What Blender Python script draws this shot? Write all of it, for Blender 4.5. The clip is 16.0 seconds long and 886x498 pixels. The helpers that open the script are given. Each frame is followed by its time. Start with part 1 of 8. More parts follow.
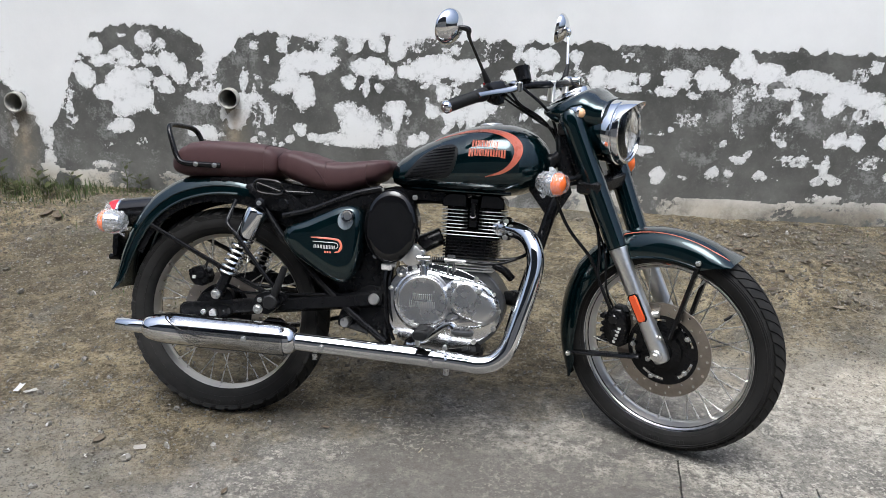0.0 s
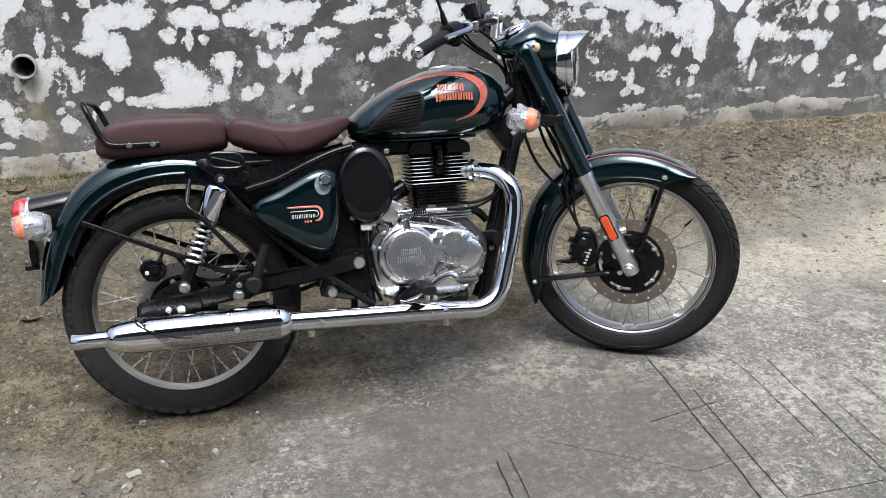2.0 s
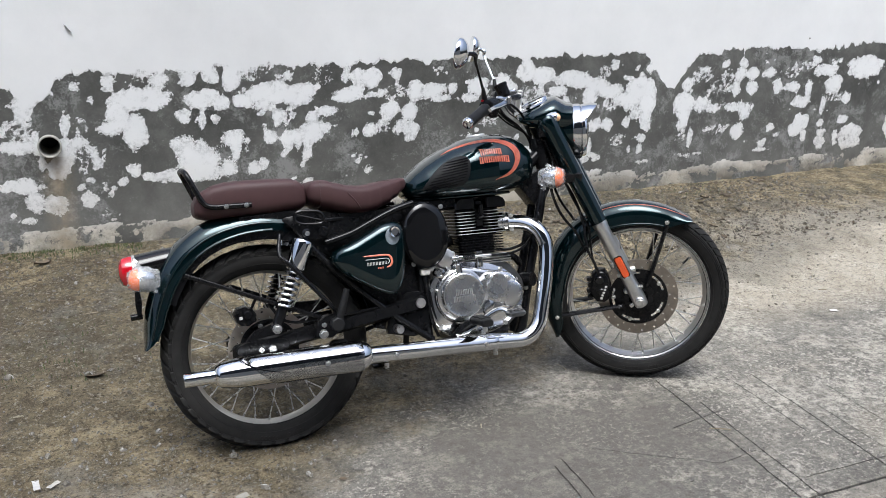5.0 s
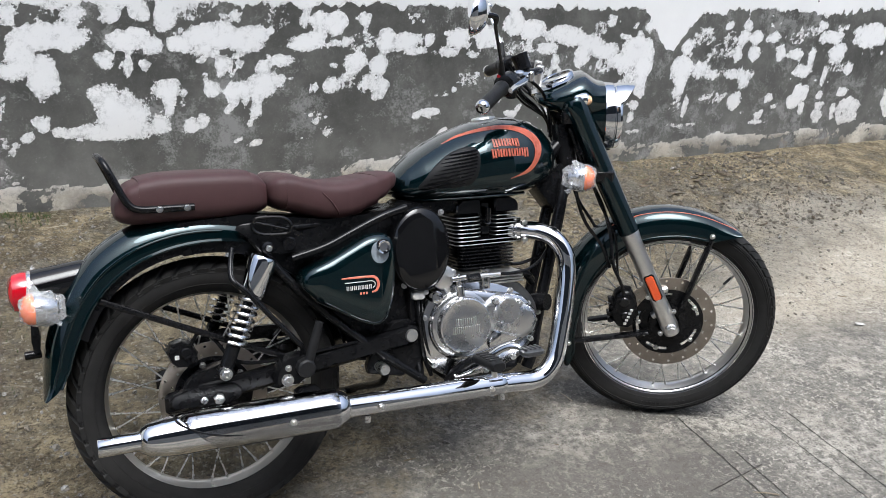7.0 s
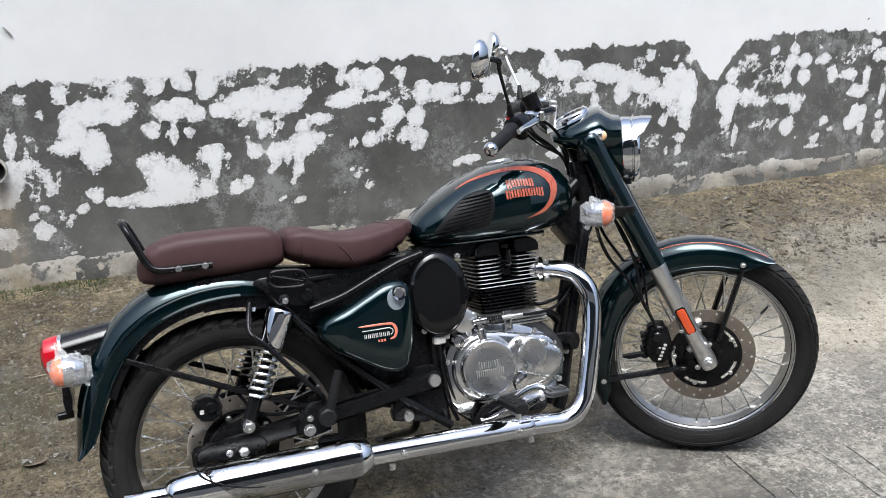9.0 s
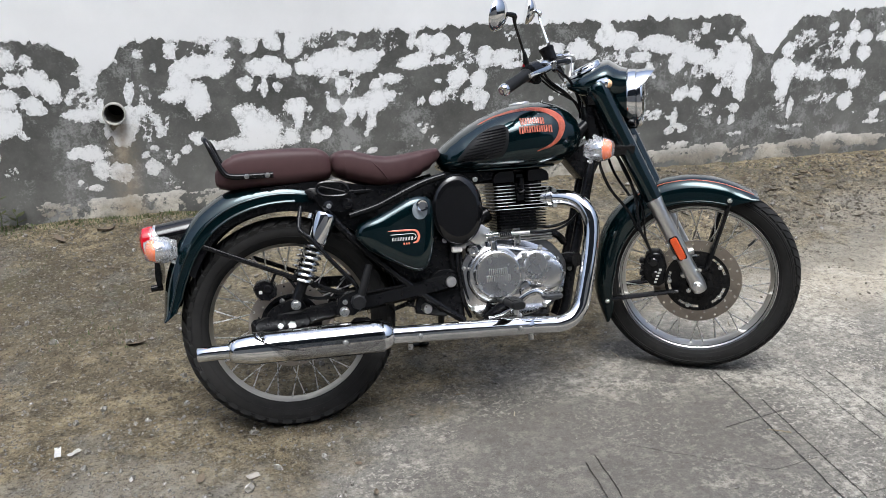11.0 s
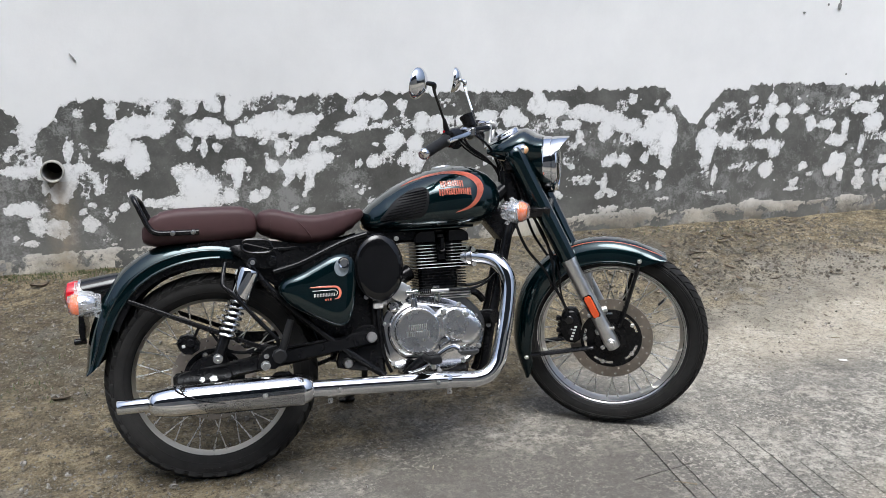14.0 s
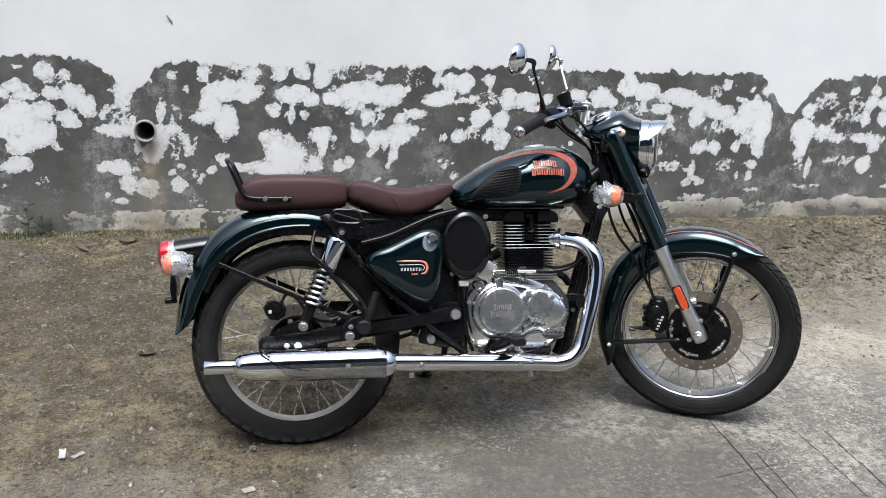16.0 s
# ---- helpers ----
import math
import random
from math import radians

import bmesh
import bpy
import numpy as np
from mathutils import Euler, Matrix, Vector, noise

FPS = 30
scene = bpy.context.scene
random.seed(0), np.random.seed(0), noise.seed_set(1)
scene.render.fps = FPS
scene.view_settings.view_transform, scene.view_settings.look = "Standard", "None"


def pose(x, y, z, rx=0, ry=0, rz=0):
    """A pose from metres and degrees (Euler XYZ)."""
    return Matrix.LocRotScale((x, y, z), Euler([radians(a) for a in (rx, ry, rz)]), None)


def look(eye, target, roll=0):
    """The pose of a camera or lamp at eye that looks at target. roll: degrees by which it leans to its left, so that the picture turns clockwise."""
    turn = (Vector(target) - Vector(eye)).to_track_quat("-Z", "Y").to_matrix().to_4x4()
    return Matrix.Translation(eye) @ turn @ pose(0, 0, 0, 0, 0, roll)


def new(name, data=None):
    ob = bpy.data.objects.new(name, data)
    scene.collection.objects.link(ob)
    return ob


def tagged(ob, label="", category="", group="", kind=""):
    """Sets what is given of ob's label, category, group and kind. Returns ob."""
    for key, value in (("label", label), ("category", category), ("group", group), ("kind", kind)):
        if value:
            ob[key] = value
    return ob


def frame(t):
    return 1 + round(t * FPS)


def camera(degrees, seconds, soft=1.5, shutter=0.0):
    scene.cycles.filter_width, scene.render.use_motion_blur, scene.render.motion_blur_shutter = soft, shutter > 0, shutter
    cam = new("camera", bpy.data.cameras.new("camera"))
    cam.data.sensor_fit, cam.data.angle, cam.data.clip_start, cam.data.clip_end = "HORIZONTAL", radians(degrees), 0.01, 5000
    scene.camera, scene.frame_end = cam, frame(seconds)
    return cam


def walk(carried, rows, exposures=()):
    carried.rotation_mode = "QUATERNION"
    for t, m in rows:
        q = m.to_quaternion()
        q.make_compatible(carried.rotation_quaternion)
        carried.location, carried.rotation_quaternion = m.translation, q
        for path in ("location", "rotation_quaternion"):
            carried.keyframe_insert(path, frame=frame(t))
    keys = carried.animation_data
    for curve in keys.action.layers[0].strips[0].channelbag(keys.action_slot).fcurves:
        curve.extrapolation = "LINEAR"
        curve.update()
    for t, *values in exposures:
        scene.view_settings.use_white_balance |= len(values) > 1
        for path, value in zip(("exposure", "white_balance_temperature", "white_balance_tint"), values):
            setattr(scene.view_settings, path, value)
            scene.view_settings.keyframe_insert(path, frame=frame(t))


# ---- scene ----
cam = camera(54.5, 16.0, soft=0.8)
PATH = [
    (0, (0.2192, 0.1280, 1.3997), (0.0689, 1.9613, 0.7809), 1.6),
    (0.5, (-0.0087, 0.0592, 1.4046), (-0.0883, 1.8866, 0.7576), -0.4),
    (1, (-0.2182, 0.1649, 1.3755), (-0.1474, 1.9827, 0.7023), -2.2),
    (1.5, (-0.4093, 0.2415, 1.3929), (-0.1310, 2.0205, 0.6722), -2.1),
    (2, (-0.6198, 0.2677, 1.4114), (-0.0892, 1.9788, 0.6674), 0.2),
    (2.5, (-0.7256, 0.2619, 1.4084), (0.0446, 1.8837, 0.6722), 0.1),
    (3, (-0.8187, 0.0475, 1.4172), (-0.0272, 1.6878, 0.7508), -3.3),
    (3.5, (-0.9710, -0.0805, 1.4220), (-0.2163, 1.6092, 0.8410), -2.5),
    (4, (-1.1824, -0.0543, 1.4366), (-0.4278, 1.6529, 0.9070), -0.3),
    (4.2, (-1.2464, -0.0427, 1.4405), (-0.4879, 1.6597, 0.9050), 0.2),
    (6.3, (-1.0922, 0.4908, 1.4560), (-0.3250, 2.1427, 0.7876), -0.1),
    (6.5, (-1.0903, 0.6053, 1.4579), (-0.2745, 2.2281, 0.7770), 1.5),
    (7, (-1.0883, 0.7343, 1.4589), (-0.2105, 2.3105, 0.7459), 4.1),
    (7.5, (-1.0360, 0.7217, 1.4783), (-0.2027, 2.3455, 0.8196), 2.0),
    (8, (-0.9826, 0.7071, 1.4744), (-0.1950, 2.3746, 0.8730), -0.9),
    (8.5, (-0.9651, 0.6887, 1.4686), (-0.2076, 2.3707, 0.8691), -1.8),
    (9, (-0.9467, 0.6499, 1.4589), (-0.2182, 2.3387, 0.8420), -1.1),
    (9.5, (-0.9137, 0.6082, 1.4356), (-0.3133, 2.3426, 0.8070), -0.4),
    (10, (-0.9002, 0.4869, 1.4172), (-0.3899, 2.2446, 0.7712), -1.1),
    (10.2, (-0.9302, 0.3841, 1.4123), (-0.4055, 2.1311, 0.7537), -0.9),
    (12.3, (-0.7838, 0.0029, 1.4084), (-0.3337, 1.7926, 0.8109), -0.8),
    (12.5, (-0.7799, -0.0019, 1.4084), (-0.3269, 1.7867, 0.8080), -0.4),
    (13, (-0.8099, -0.0155, 1.4007), (-0.3414, 1.7712, 0.8080), 1.4),
    (13.5, (-0.8167, -0.0243, 1.4230), (-0.2959, 1.7654, 0.8837), 1.1),
    (14, (-0.8109, -0.0291, 1.4259), (-0.2008, 1.7421, 0.9196), 0.4),
    (14.5, (-0.8032, -0.0407, 1.4249), (-0.1853, 1.7247, 0.9108), 1.0),
    (15, (-0.8080, -0.0155, 1.4065), (-0.2328, 1.7470, 0.8361), 3.5),
    (15.5, (-0.8517, 0.0310, 1.4123), (-0.3298, 1.8052, 0.8255), 4.4),
    (16, (-0.8730, 0.0252, 1.4220), (-0.4064, 1.8226, 0.8604), 2.5),
]
EXPOSURE = 0.56
LIFT = [(0, 0.0), (1, 0.03), (1.5, 0.1), (2.5, 0.04), (3, 0.04), (3.5, -0.04), (4.2, -0.09), (6.3, 0.0), (7, 0.02), (8, 0.0), (9, 0.05), (9.5, 0.1), (10.2, 0.05), (12.3, -0.02), (13, -0.05), (13.5, -0.08), (14.5, -0.09), (15.5, 0.0), (16, -0.02)]
walk(cam, [(t, look(eye, target, roll)) for t, eye, target, roll in PATH], [(t, EXPOSURE + lift) for t, lift in LIFT])

# ---- sky, sun and lens ----
world = bpy.data.worlds.new("overcast_sky")
scene.world = world
world.use_nodes = True
wn, wl = world.node_tree.nodes, world.node_tree.links
sky = wn.new("ShaderNodeTexSky")
sky.sky_type, sky.sun_disc = "NISHITA", False
sky.sun_elevation, sky.sun_rotation = radians(71), radians(192)
sky.air_density, sky.dust_density, sky.ozone_density = 1.0, 6.0, 1.0
grey_sky = wn.new("ShaderNodeHueSaturation")
grey_sky.inputs["Saturation"].default_value = 0.8
wl.new(sky.outputs[0], grey_sky.inputs["Color"])
# an overcast dome: three times as bright overhead as at the horizon
dome_at, dome_z, dome_rise = wn.new("ShaderNodeTexCoord"), wn.new("ShaderNodeSeparateXYZ"), wn.new("ShaderNodeMapRange")
wl.new(dome_at.outputs["Generated"], dome_z.inputs[0])
wl.new(dome_z.outputs[2], dome_rise.inputs["Value"])
dome_rise.inputs["To Min"].default_value, dome_rise.inputs["To Max"].default_value = 0.36, 1.5
dome = wn.new("ShaderNodeVectorMath")
dome.operation = "SCALE"
cool = wn.new("ShaderNodeVectorMath")
cool.operation, cool.inputs[1].default_value = "MULTIPLY", (0.93, 1.0, 1.075)
wl.new(grey_sky.outputs[0], cool.inputs[0])
wl.new(cool.outputs[0], dome.inputs[0])
wl.new(dome_rise.outputs[0], dome.inputs["Scale"])
wl.new(dome.outputs[0], wn["Background"].inputs["Color"])
wn["Background"].inputs["Strength"].default_value = 0.15
sun = new("sun", bpy.data.lights.new("sun", "SUN"))
sun.data.energy, sun.data.angle, sun.data.color = 1.5, radians(32), (0.905, 1.0, 1.075)
sun.matrix_basis = look((-0.35, -1.7, 5.0), (0, 0, 0))


# ---- materials ----
def material(name, colour, rough=0.5, metal=0.0, coat=0.0, spec=0.5):
    m = bpy.data.materials.new(name)
    m.use_nodes = True
    b = m.node_tree.nodes["Principled BSDF"]
    b.inputs["Base Color"].default_value = (*colour, 1)
    b.inputs["Roughness"].default_value, b.inputs["Metallic"].default_value = rough, metal
    b.inputs["Coat Weight"].default_value, b.inputs["Specular IOR Level"].default_value = coat, spec
    b.inputs["Coat Roughness"].default_value = 0.03
    return m


def nodes_of(m):
    t = m.node_tree
    return t.nodes, t.links, t.nodes["Principled BSDF"]


def tex_noise(m, scale, detail=4.0, rough=0.6, source="Object"):
    n, l, _ = nodes_of(m)
    c, t = n.new("ShaderNodeTexCoord"), n.new("ShaderNodeTexNoise")
    t.inputs["Scale"].default_value, t.inputs["Detail"].default_value, t.inputs["Roughness"].default_value = scale, detail, rough
    l.new(c.outputs[source], t.inputs["Vector"])
    return t.outputs["Fac"]


def ramp(m, fac, *stops):
    n, l, _ = nodes_of(m)
    r = n.new("ShaderNodeValToRGB")
    while len(r.color_ramp.elements) < len(stops):
        r.color_ramp.elements.new(0.5)
    for e, (p, c) in zip(r.color_ramp.elements, stops):
        e.position, e.color = p, (*c, 1) if isinstance(c, tuple) else (c, c, c, 1)
    l.new(fac, r.inputs["Fac"])
    return r.outputs["Color"]


def mixed(m, fac, a, b, blend="MIX"):
    n, l, _ = nodes_of(m)
    x = n.new("ShaderNodeMix")
    x.data_type, x.blend_type = "RGBA", blend
    for socket, v in ((x.inputs["Factor"], fac), (x.inputs[6], a), (x.inputs[7], b)):
        if isinstance(v, (int, float)):
            socket.default_value = v if socket.type == "VALUE" else (v, v, v, 1)
        elif isinstance(v, tuple):
            socket.default_value = (*v, 1)
        else:
            l.new(v, socket)
    return x.outputs[2]


def sums(m, op, a, b=0.0, clamp=False):
    n, l, _ = nodes_of(m)
    x = n.new("ShaderNodeMath")
    x.operation, x.use_clamp = op, clamp
    for socket, v in ((x.inputs[0], a), (x.inputs[1], b)):
        if isinstance(v, (int, float)):
            socket.default_value = v
        else:
            l.new(v, socket)
    return x.outputs[0]


def bumped(m, height, strength=0.3, distance=0.01):
    n, l, b = nodes_of(m)
    x = n.new("ShaderNodeBump")
    x.inputs["Strength"].default_value, x.inputs["Distance"].default_value = strength, distance
    l.new(height, x.inputs["Height"])
    l.new(x.outputs[0], b.inputs["Normal"])


def plug(m, name, value):
    nodes_of(m)[1].new(value, nodes_of(m)[2].inputs[name])


def worn(name, colour, rough, metal=0.0, coat=0.0, spread=0.12, scale=40, bump=0.0, spec=0.5, tone=0.25):
    """A plain finish with smudges: its gloss and tone vary at two scales."""
    m = material(name, colour, rough, metal, coat, spec)
    f = sums(m, "ADD", sums(m, "MULTIPLY", tex_noise(m, scale, 6), 0.6), sums(m, "MULTIPLY", tex_noise(m, scale / 9, 3), 0.4))
    plug(m, "Roughness", ramp(m, f, (0.3, max(rough - spread, 0.02)), (0.75, min(rough + spread, 1.0))))
    dark, light = tuple(c * (1 - tone) for c in colour), tuple(min(c * (1 + tone), 1) for c in colour)
    plug(m, "Base Color", ramp(m, f, (0.3, dark), (0.7, light)))
    if bump:
        bumped(m, tex_noise(m, scale * 6, 3), bump, 0.001)
    return m


PAINT = worn("green_paint", (0.0014, 0.0142, 0.0175), 0.2, 0.75, 1.0, 0.04, 30, 0, 0.15, 0.1)
nodes_of(PAINT)[2].inputs["Coat Roughness"].default_value = 0.012
GLOSS = worn("gloss_black", (0.0045, 0.0045, 0.005), 0.09, 0.0, 0.25, 0.04, 30, 0, 0.3)
SATIN = worn("satin_black", (0.006, 0.006, 0.0066), 0.22, 0.0, 0.0, 0.07, 60, 0.04, 0.22)
CHROME = worn("chrome", (0.69, 0.7, 0.72), 0.05, 1.0, 0.0, 0.035, 25, 0, 0.5, 0.04)
ALU = worn("polished_aluminium", (0.6, 0.6, 0.605), 0.15, 1.0, 0.0, 0.05, 14, 0.02, 0.5, 0.03)
BRUSHED = worn("brushed_aluminium", (0.64, 0.64, 0.64), 0.27, 1.0, 0.0, 0.05, 14, 0.02, 0.5, 0.03)
CAST = worn("cast_aluminium", (0.13, 0.132, 0.135), 0.38, 0.9, 0.0, 0.12, 90, 0.15, 0.5, 0.2)
SLIDER = worn("satin_aluminium", (0.74, 0.73, 0.71), 0.36, 1.0, 0.0, 0.08, 80, 0.05, 0.5, 0.1)
RIMSTEEL = worn("rim_metal", (0.6, 0.59, 0.575), 0.3, 1.0, 0.0, 0.05, 20, 0.0, 0.5, 0.04)
STEEL = worn("zinc_steel", (0.66, 0.65, 0.63), 0.3, 1.0, 0.0, 0.1, 120, 0, 0.5, 0.15)
FINEDGE = worn("machined_metal", (0.27, 0.27, 0.27), 0.38, 1.0, 0.0, 0.08, 60, 0.0, 0.5, 0.08)
DISC = worn("brake_disc_steel", (0.36, 0.32, 0.28), 0.38, 1.0, 0.0, 0.1, 50, 0.04, 0.5, 0.2)
RUBBER = worn("tyre_rubber", (0.0165, 0.0158, 0.0152), 0.7, 0.0, 0.0, 0.12, 30, 0.2, 0.2, 0.5)
GRIP = worn("grip_rubber", (0.009, 0.009, 0.0095), 0.55, 0.0, 0.0, 0.1, 80, 0.3, 0.25)
PAD_RUBBER = worn("knee_pad_rubber", (0.0085, 0.0085, 0.009), 0.5, 0.0, 0.0, 0.06, 80, 0.05, 0.2)
LEATHER = worn("maroon_leatherette", (0.05, 0.0225, 0.0232), 0.56, 0.0, 0.0, 0.06, 35, 0.16, 0.32, 0.12)
AMBER = worn("amber_plastic", (0.8, 0.13, 0.012), 0.2, 0.0, 0.6, 0.08, 60, 0, 0.5, 0.1)
PILOT = worn("pale_amber_glass", (0.85, 0.5, 0.28), 0.12, 0.0, 0.8, 0.05, 60, 0, 0.5, 0.1)
RED = worn("red_plastic", (0.42, 0.004, 0.012), 0.14, 0.0, 0.8, 0.05, 60, 0, 0.5, 0.1)
REFLECT = worn("orange_reflector", (0.75, 0.09, 0.02), 0.25, 0.0, 0.5, 0.05, 90, 0.1, 0.5, 0.1)
CORAL = worn("coral_vinyl", (0.72, 0.19, 0.12), 0.3, 0.0, 0.5, 0.08, 60, 0, 0.5, 0.08)
PALE = worn("pale_vinyl", (0.55, 0.53, 0.5), 0.3, 0.0, 0.4, 0.08, 60, 0, 0.5, 0.08)
MIRROR = material("mirror_glass", (0.9, 0.9, 0.9), 0.02, 1.0)
WRAP = worn("crinkled_clear_film", (0.92, 0.92, 0.92), 0.16, 0.0, 0.5, 0.08, 60, 0.0, 0.6, 0.1)
bumped(WRAP, tex_noise(WRAP, 120, 3), 0.8, 0.006)
nodes_of(WRAP)[2].inputs["Transmission Weight"].default_value = 0.84
nodes_of(WRAP)[2].inputs["IOR"].default_value = 1.15
LENS = material("clear_lens", (1.0, 1.0, 1.0), 0.0)
nodes_of(LENS)[2].inputs["Transmission Weight"].default_value = 1.0
STICKER = worn("grey_sticker", (0.2, 0.225, 0.25), 0.3, 0.0, 0.3)


# ---- mesh helpers ----
def part(name, bm, mat, parent=None, label="", m=None, crease=38):
    bmesh.ops.recalc_face_normals(bm, faces=bm.faces)
    me = bpy.data.meshes.new(name)
    bm.to_mesh(me)
    bm.free()
    me.materials.append(mat)
    me.shade_smooth()
    me.set_sharp_from_angle(angle=radians(crease))
    ob = new(name, me)
    ob.parent = parent
    if m is not None:
        ob.matrix_basis = m
    return tagged(ob, label)


def shared(name, me, parent, m, label=""):
    ob = new(name, me)
    ob.parent, ob.matrix_basis = parent, m
    return tagged(ob, label)


def rings(bm, loops, closed=False, cap=True):
    """A skin over loops of equally many points."""
    vs = [[bm.verts.new(p) for p in loop] for loop in loops]
    n = len(vs[0])
    for a, b in zip(vs, vs[1:] + (vs[:1] if closed else [])):
        for i in range(n):
            bm.faces.new((a[i], a[(i + 1) % n], b[(i + 1) % n], b[i]))
    if cap and not closed:
        bm.faces.new(vs[0][::-1])
        bm.faces.new(vs[-1])
    return bm


def spline(pts, sub):
    """Catmull-Rom through pts."""
    p = [np.array(q, float) for q in pts]
    p = [2 * p[0] - p[1]] + p + [2 * p[-1] - p[-2]]
    out = []
    for a, b, c, d in zip(p, p[1:], p[2:], p[3:]):
        for s in np.arange(sub) / sub:
            out.append(0.5 * (2 * b + (c - a) * s + (2 * a - 5 * b + 4 * c - d) * s**2 + (3 * b - a - 3 * c + d) * s**3))
    return out + [p[-2]]


def sweep(bm, pts, r, n=12, sub=5, flat=1.0):
    """A tube along a smooth line; r: one radius, or one for each point."""
    rr = r if isinstance(r, (list, tuple)) else [r] * len(pts)
    line = spline([(*p, q) for p, q in zip(pts, rr)], sub) if sub > 1 else [np.array((*p, q), float) for p, q in zip(pts, rr)]
    up, loops = None, []
    for i, q in enumerate(line):
        way = Vector(line[min(i + 1, len(line) - 1)][:3] - line[max(i - 1, 0)][:3]).normalized()
        if up is None:
            up = way.orthogonal() if abs(way.y) > 0.9 else Vector((0, 1, 0)).cross(way)
        up = (up - way * up.dot(way)).normalized()
        side, c = way.cross(up), Vector(q[:3])
        loops.append([c + float(q[3]) * (math.cos(a) * up + flat * math.sin(a) * side) for a in (2 * math.pi * k / n for k in range(n))])
    return rings(bm, loops)


def rod(bm, a, b, r, n=12, edge=0.15):
    """A straight bar with softened ends."""
    a, b = Vector(a), Vector(b)
    e = min(r * edge / (b - a).length, 0.3)
    p = [a, a.lerp(b, e), a.lerp(b, 1 - e), b]
    return sweep(bm, [tuple(q) for q in p], [r * (1 - edge), r, r, r * (1 - edge)], n, 1)


def lathe(bm, prof, c, n=40, axis="y", closed=False):
    """Turns a profile of (radius, place along the axis) round the axis through c."""
    loops = []
    for r, s in prof:
        ring = []
        for k in range(n):
            u, v = r * math.cos(2 * math.pi * k / n), r * math.sin(2 * math.pi * k / n)
            off = {"y": (u, s, v), "x": (s, u, v), "z": (u, v, s)}[axis]
            ring.append(Vector(c) + Vector(off))
        loops.append(ring)
    return rings(bm, loops, closed, cap=not closed)


def plate(bm, pts, ys, scales):
    """A slab with the outline pts in x and z, built up of layers at ys, each drawn in by its scale."""
    cx, cz = np.mean(pts, axis=0)
    return rings(bm, [[(cx + (x - cx) * s, y, cz + (z - cz) * s) for x, z in pts] for y, s in zip(ys, scales)])


def smooth2(pts, sub=4):
    """A closed smooth outline through pts."""
    p = [*pts[-2:], *pts, *pts[:2]]
    return [tuple(q) for q in spline(p, sub)[2 * sub : -2 * sub - 1]]


def circle(cx, cz, rx, rz=None, n=36, a0=0.0):
    return [(cx + rx * math.cos(a0 + 2 * math.pi * k / n), cz + (rz or rx) * math.sin(a0 + 2 * math.pi * k / n)) for k in range(n)]


def ball(bm, c, s, n=20, m=12):
    loops = []
    for i in range(1, m):
        a = math.pi * i / m
        loops.append([(c[0] + s[0] * math.sin(a) * math.cos(b), c[1] + s[1] * math.sin(a) * math.sin(b), c[2] + s[2] * math.cos(a)) for b in (2 * math.pi * k / n for k in range(n))])
    return rings(bm, loops)


def brick(bm, c, s, b=0.15):
    """A block with chamfered edges: centre and full size."""
    x, y, z = (v / 2 for v in s)
    e = b * min(x, y, z) * 2
    loops = []
    for zz, k in ((-z, e), (-z + e, 0), (z - e, 0), (z, e)):
        X, Y = x - k, y - k
        loops.append([(c[0] + u, c[1] + v, c[2] + zz) for u, v in ((X - e, Y), (X, Y - e), (X, -Y + e), (X - e, -Y), (-X + e, -Y), (-X, -Y + e), (-X, Y - e), (-X + e, Y))])
    return rings(bm, loops)


def bolt_mesh(name, r, h):
    """A hexagon head with a washer, pointing along -y."""
    bm = bmesh.new()
    lathe(bm, [(0.001, 0), (r * 1.25, 0), (r * 1.25, -h * 0.25), (r, -h * 0.25)], (0, 0, 0), 16)
    lathe(bm, [(r, -h * 0.2), (r, -h * 0.85), (r * 0.8, -h), (r * 0.35, -h), (r * 0.3, -h * 0.8)], (0, 0, 0), 6)
    bmesh.ops.recalc_face_normals(bm, faces=bm.faces)
    me = bpy.data.meshes.new(name)
    bm.to_mesh(me)
    bm.free()
    me.materials.append(STEEL)
    return me


def at(x, y, z, ry=0.0):
    return pose(x, y, z, 0, ry, 0)


def interp(x, table, col):
    return float(np.interp(x, [r[0] for r in table], [r[col] for r in table]))


NEW = bmesh.new


# ---- the yard: ground and walls ----
WALL_Y = 4.457


def edge_of_dirt(x):
    return float(np.interp(x, [-1.6, -0.78, -0.45, -0.2, 0.3, 0.66, 1.55, 2.3, 3.0, 4.0, 6.0], [1.6, 2.2, 2.5, 2.62, 2.72, 3.0, 3.05, 3.25, 3.5, 3.75, 3.9]))


def rise(x, y):
    """The bank of earth against the wall."""
    h = float(np.interp(y, [2.75, 2.95, 3.33, 4.08, 4.4], [0, 0.012, 0.063, 0.158, 0.188]))
    return h * float(np.interp(x, [-3, 1, 4], [1.0, 1.0, 0.88]))


def spall(x, y):
    """A place where the concrete's skin has broken out, with a ragged edge."""
    if abs(x - 1.08) > 0.3 or abs(y - 1.41) > 0.3:
        return 0.0
    d = 1 - math.hypot((x - 1.09) / 0.115, (y - 1.405) / 0.085) + 0.35 * noise.noise(Vector((x * 16, y * 16, 2)))
    return min(max(d / 0.12, 0.0), 1.0)


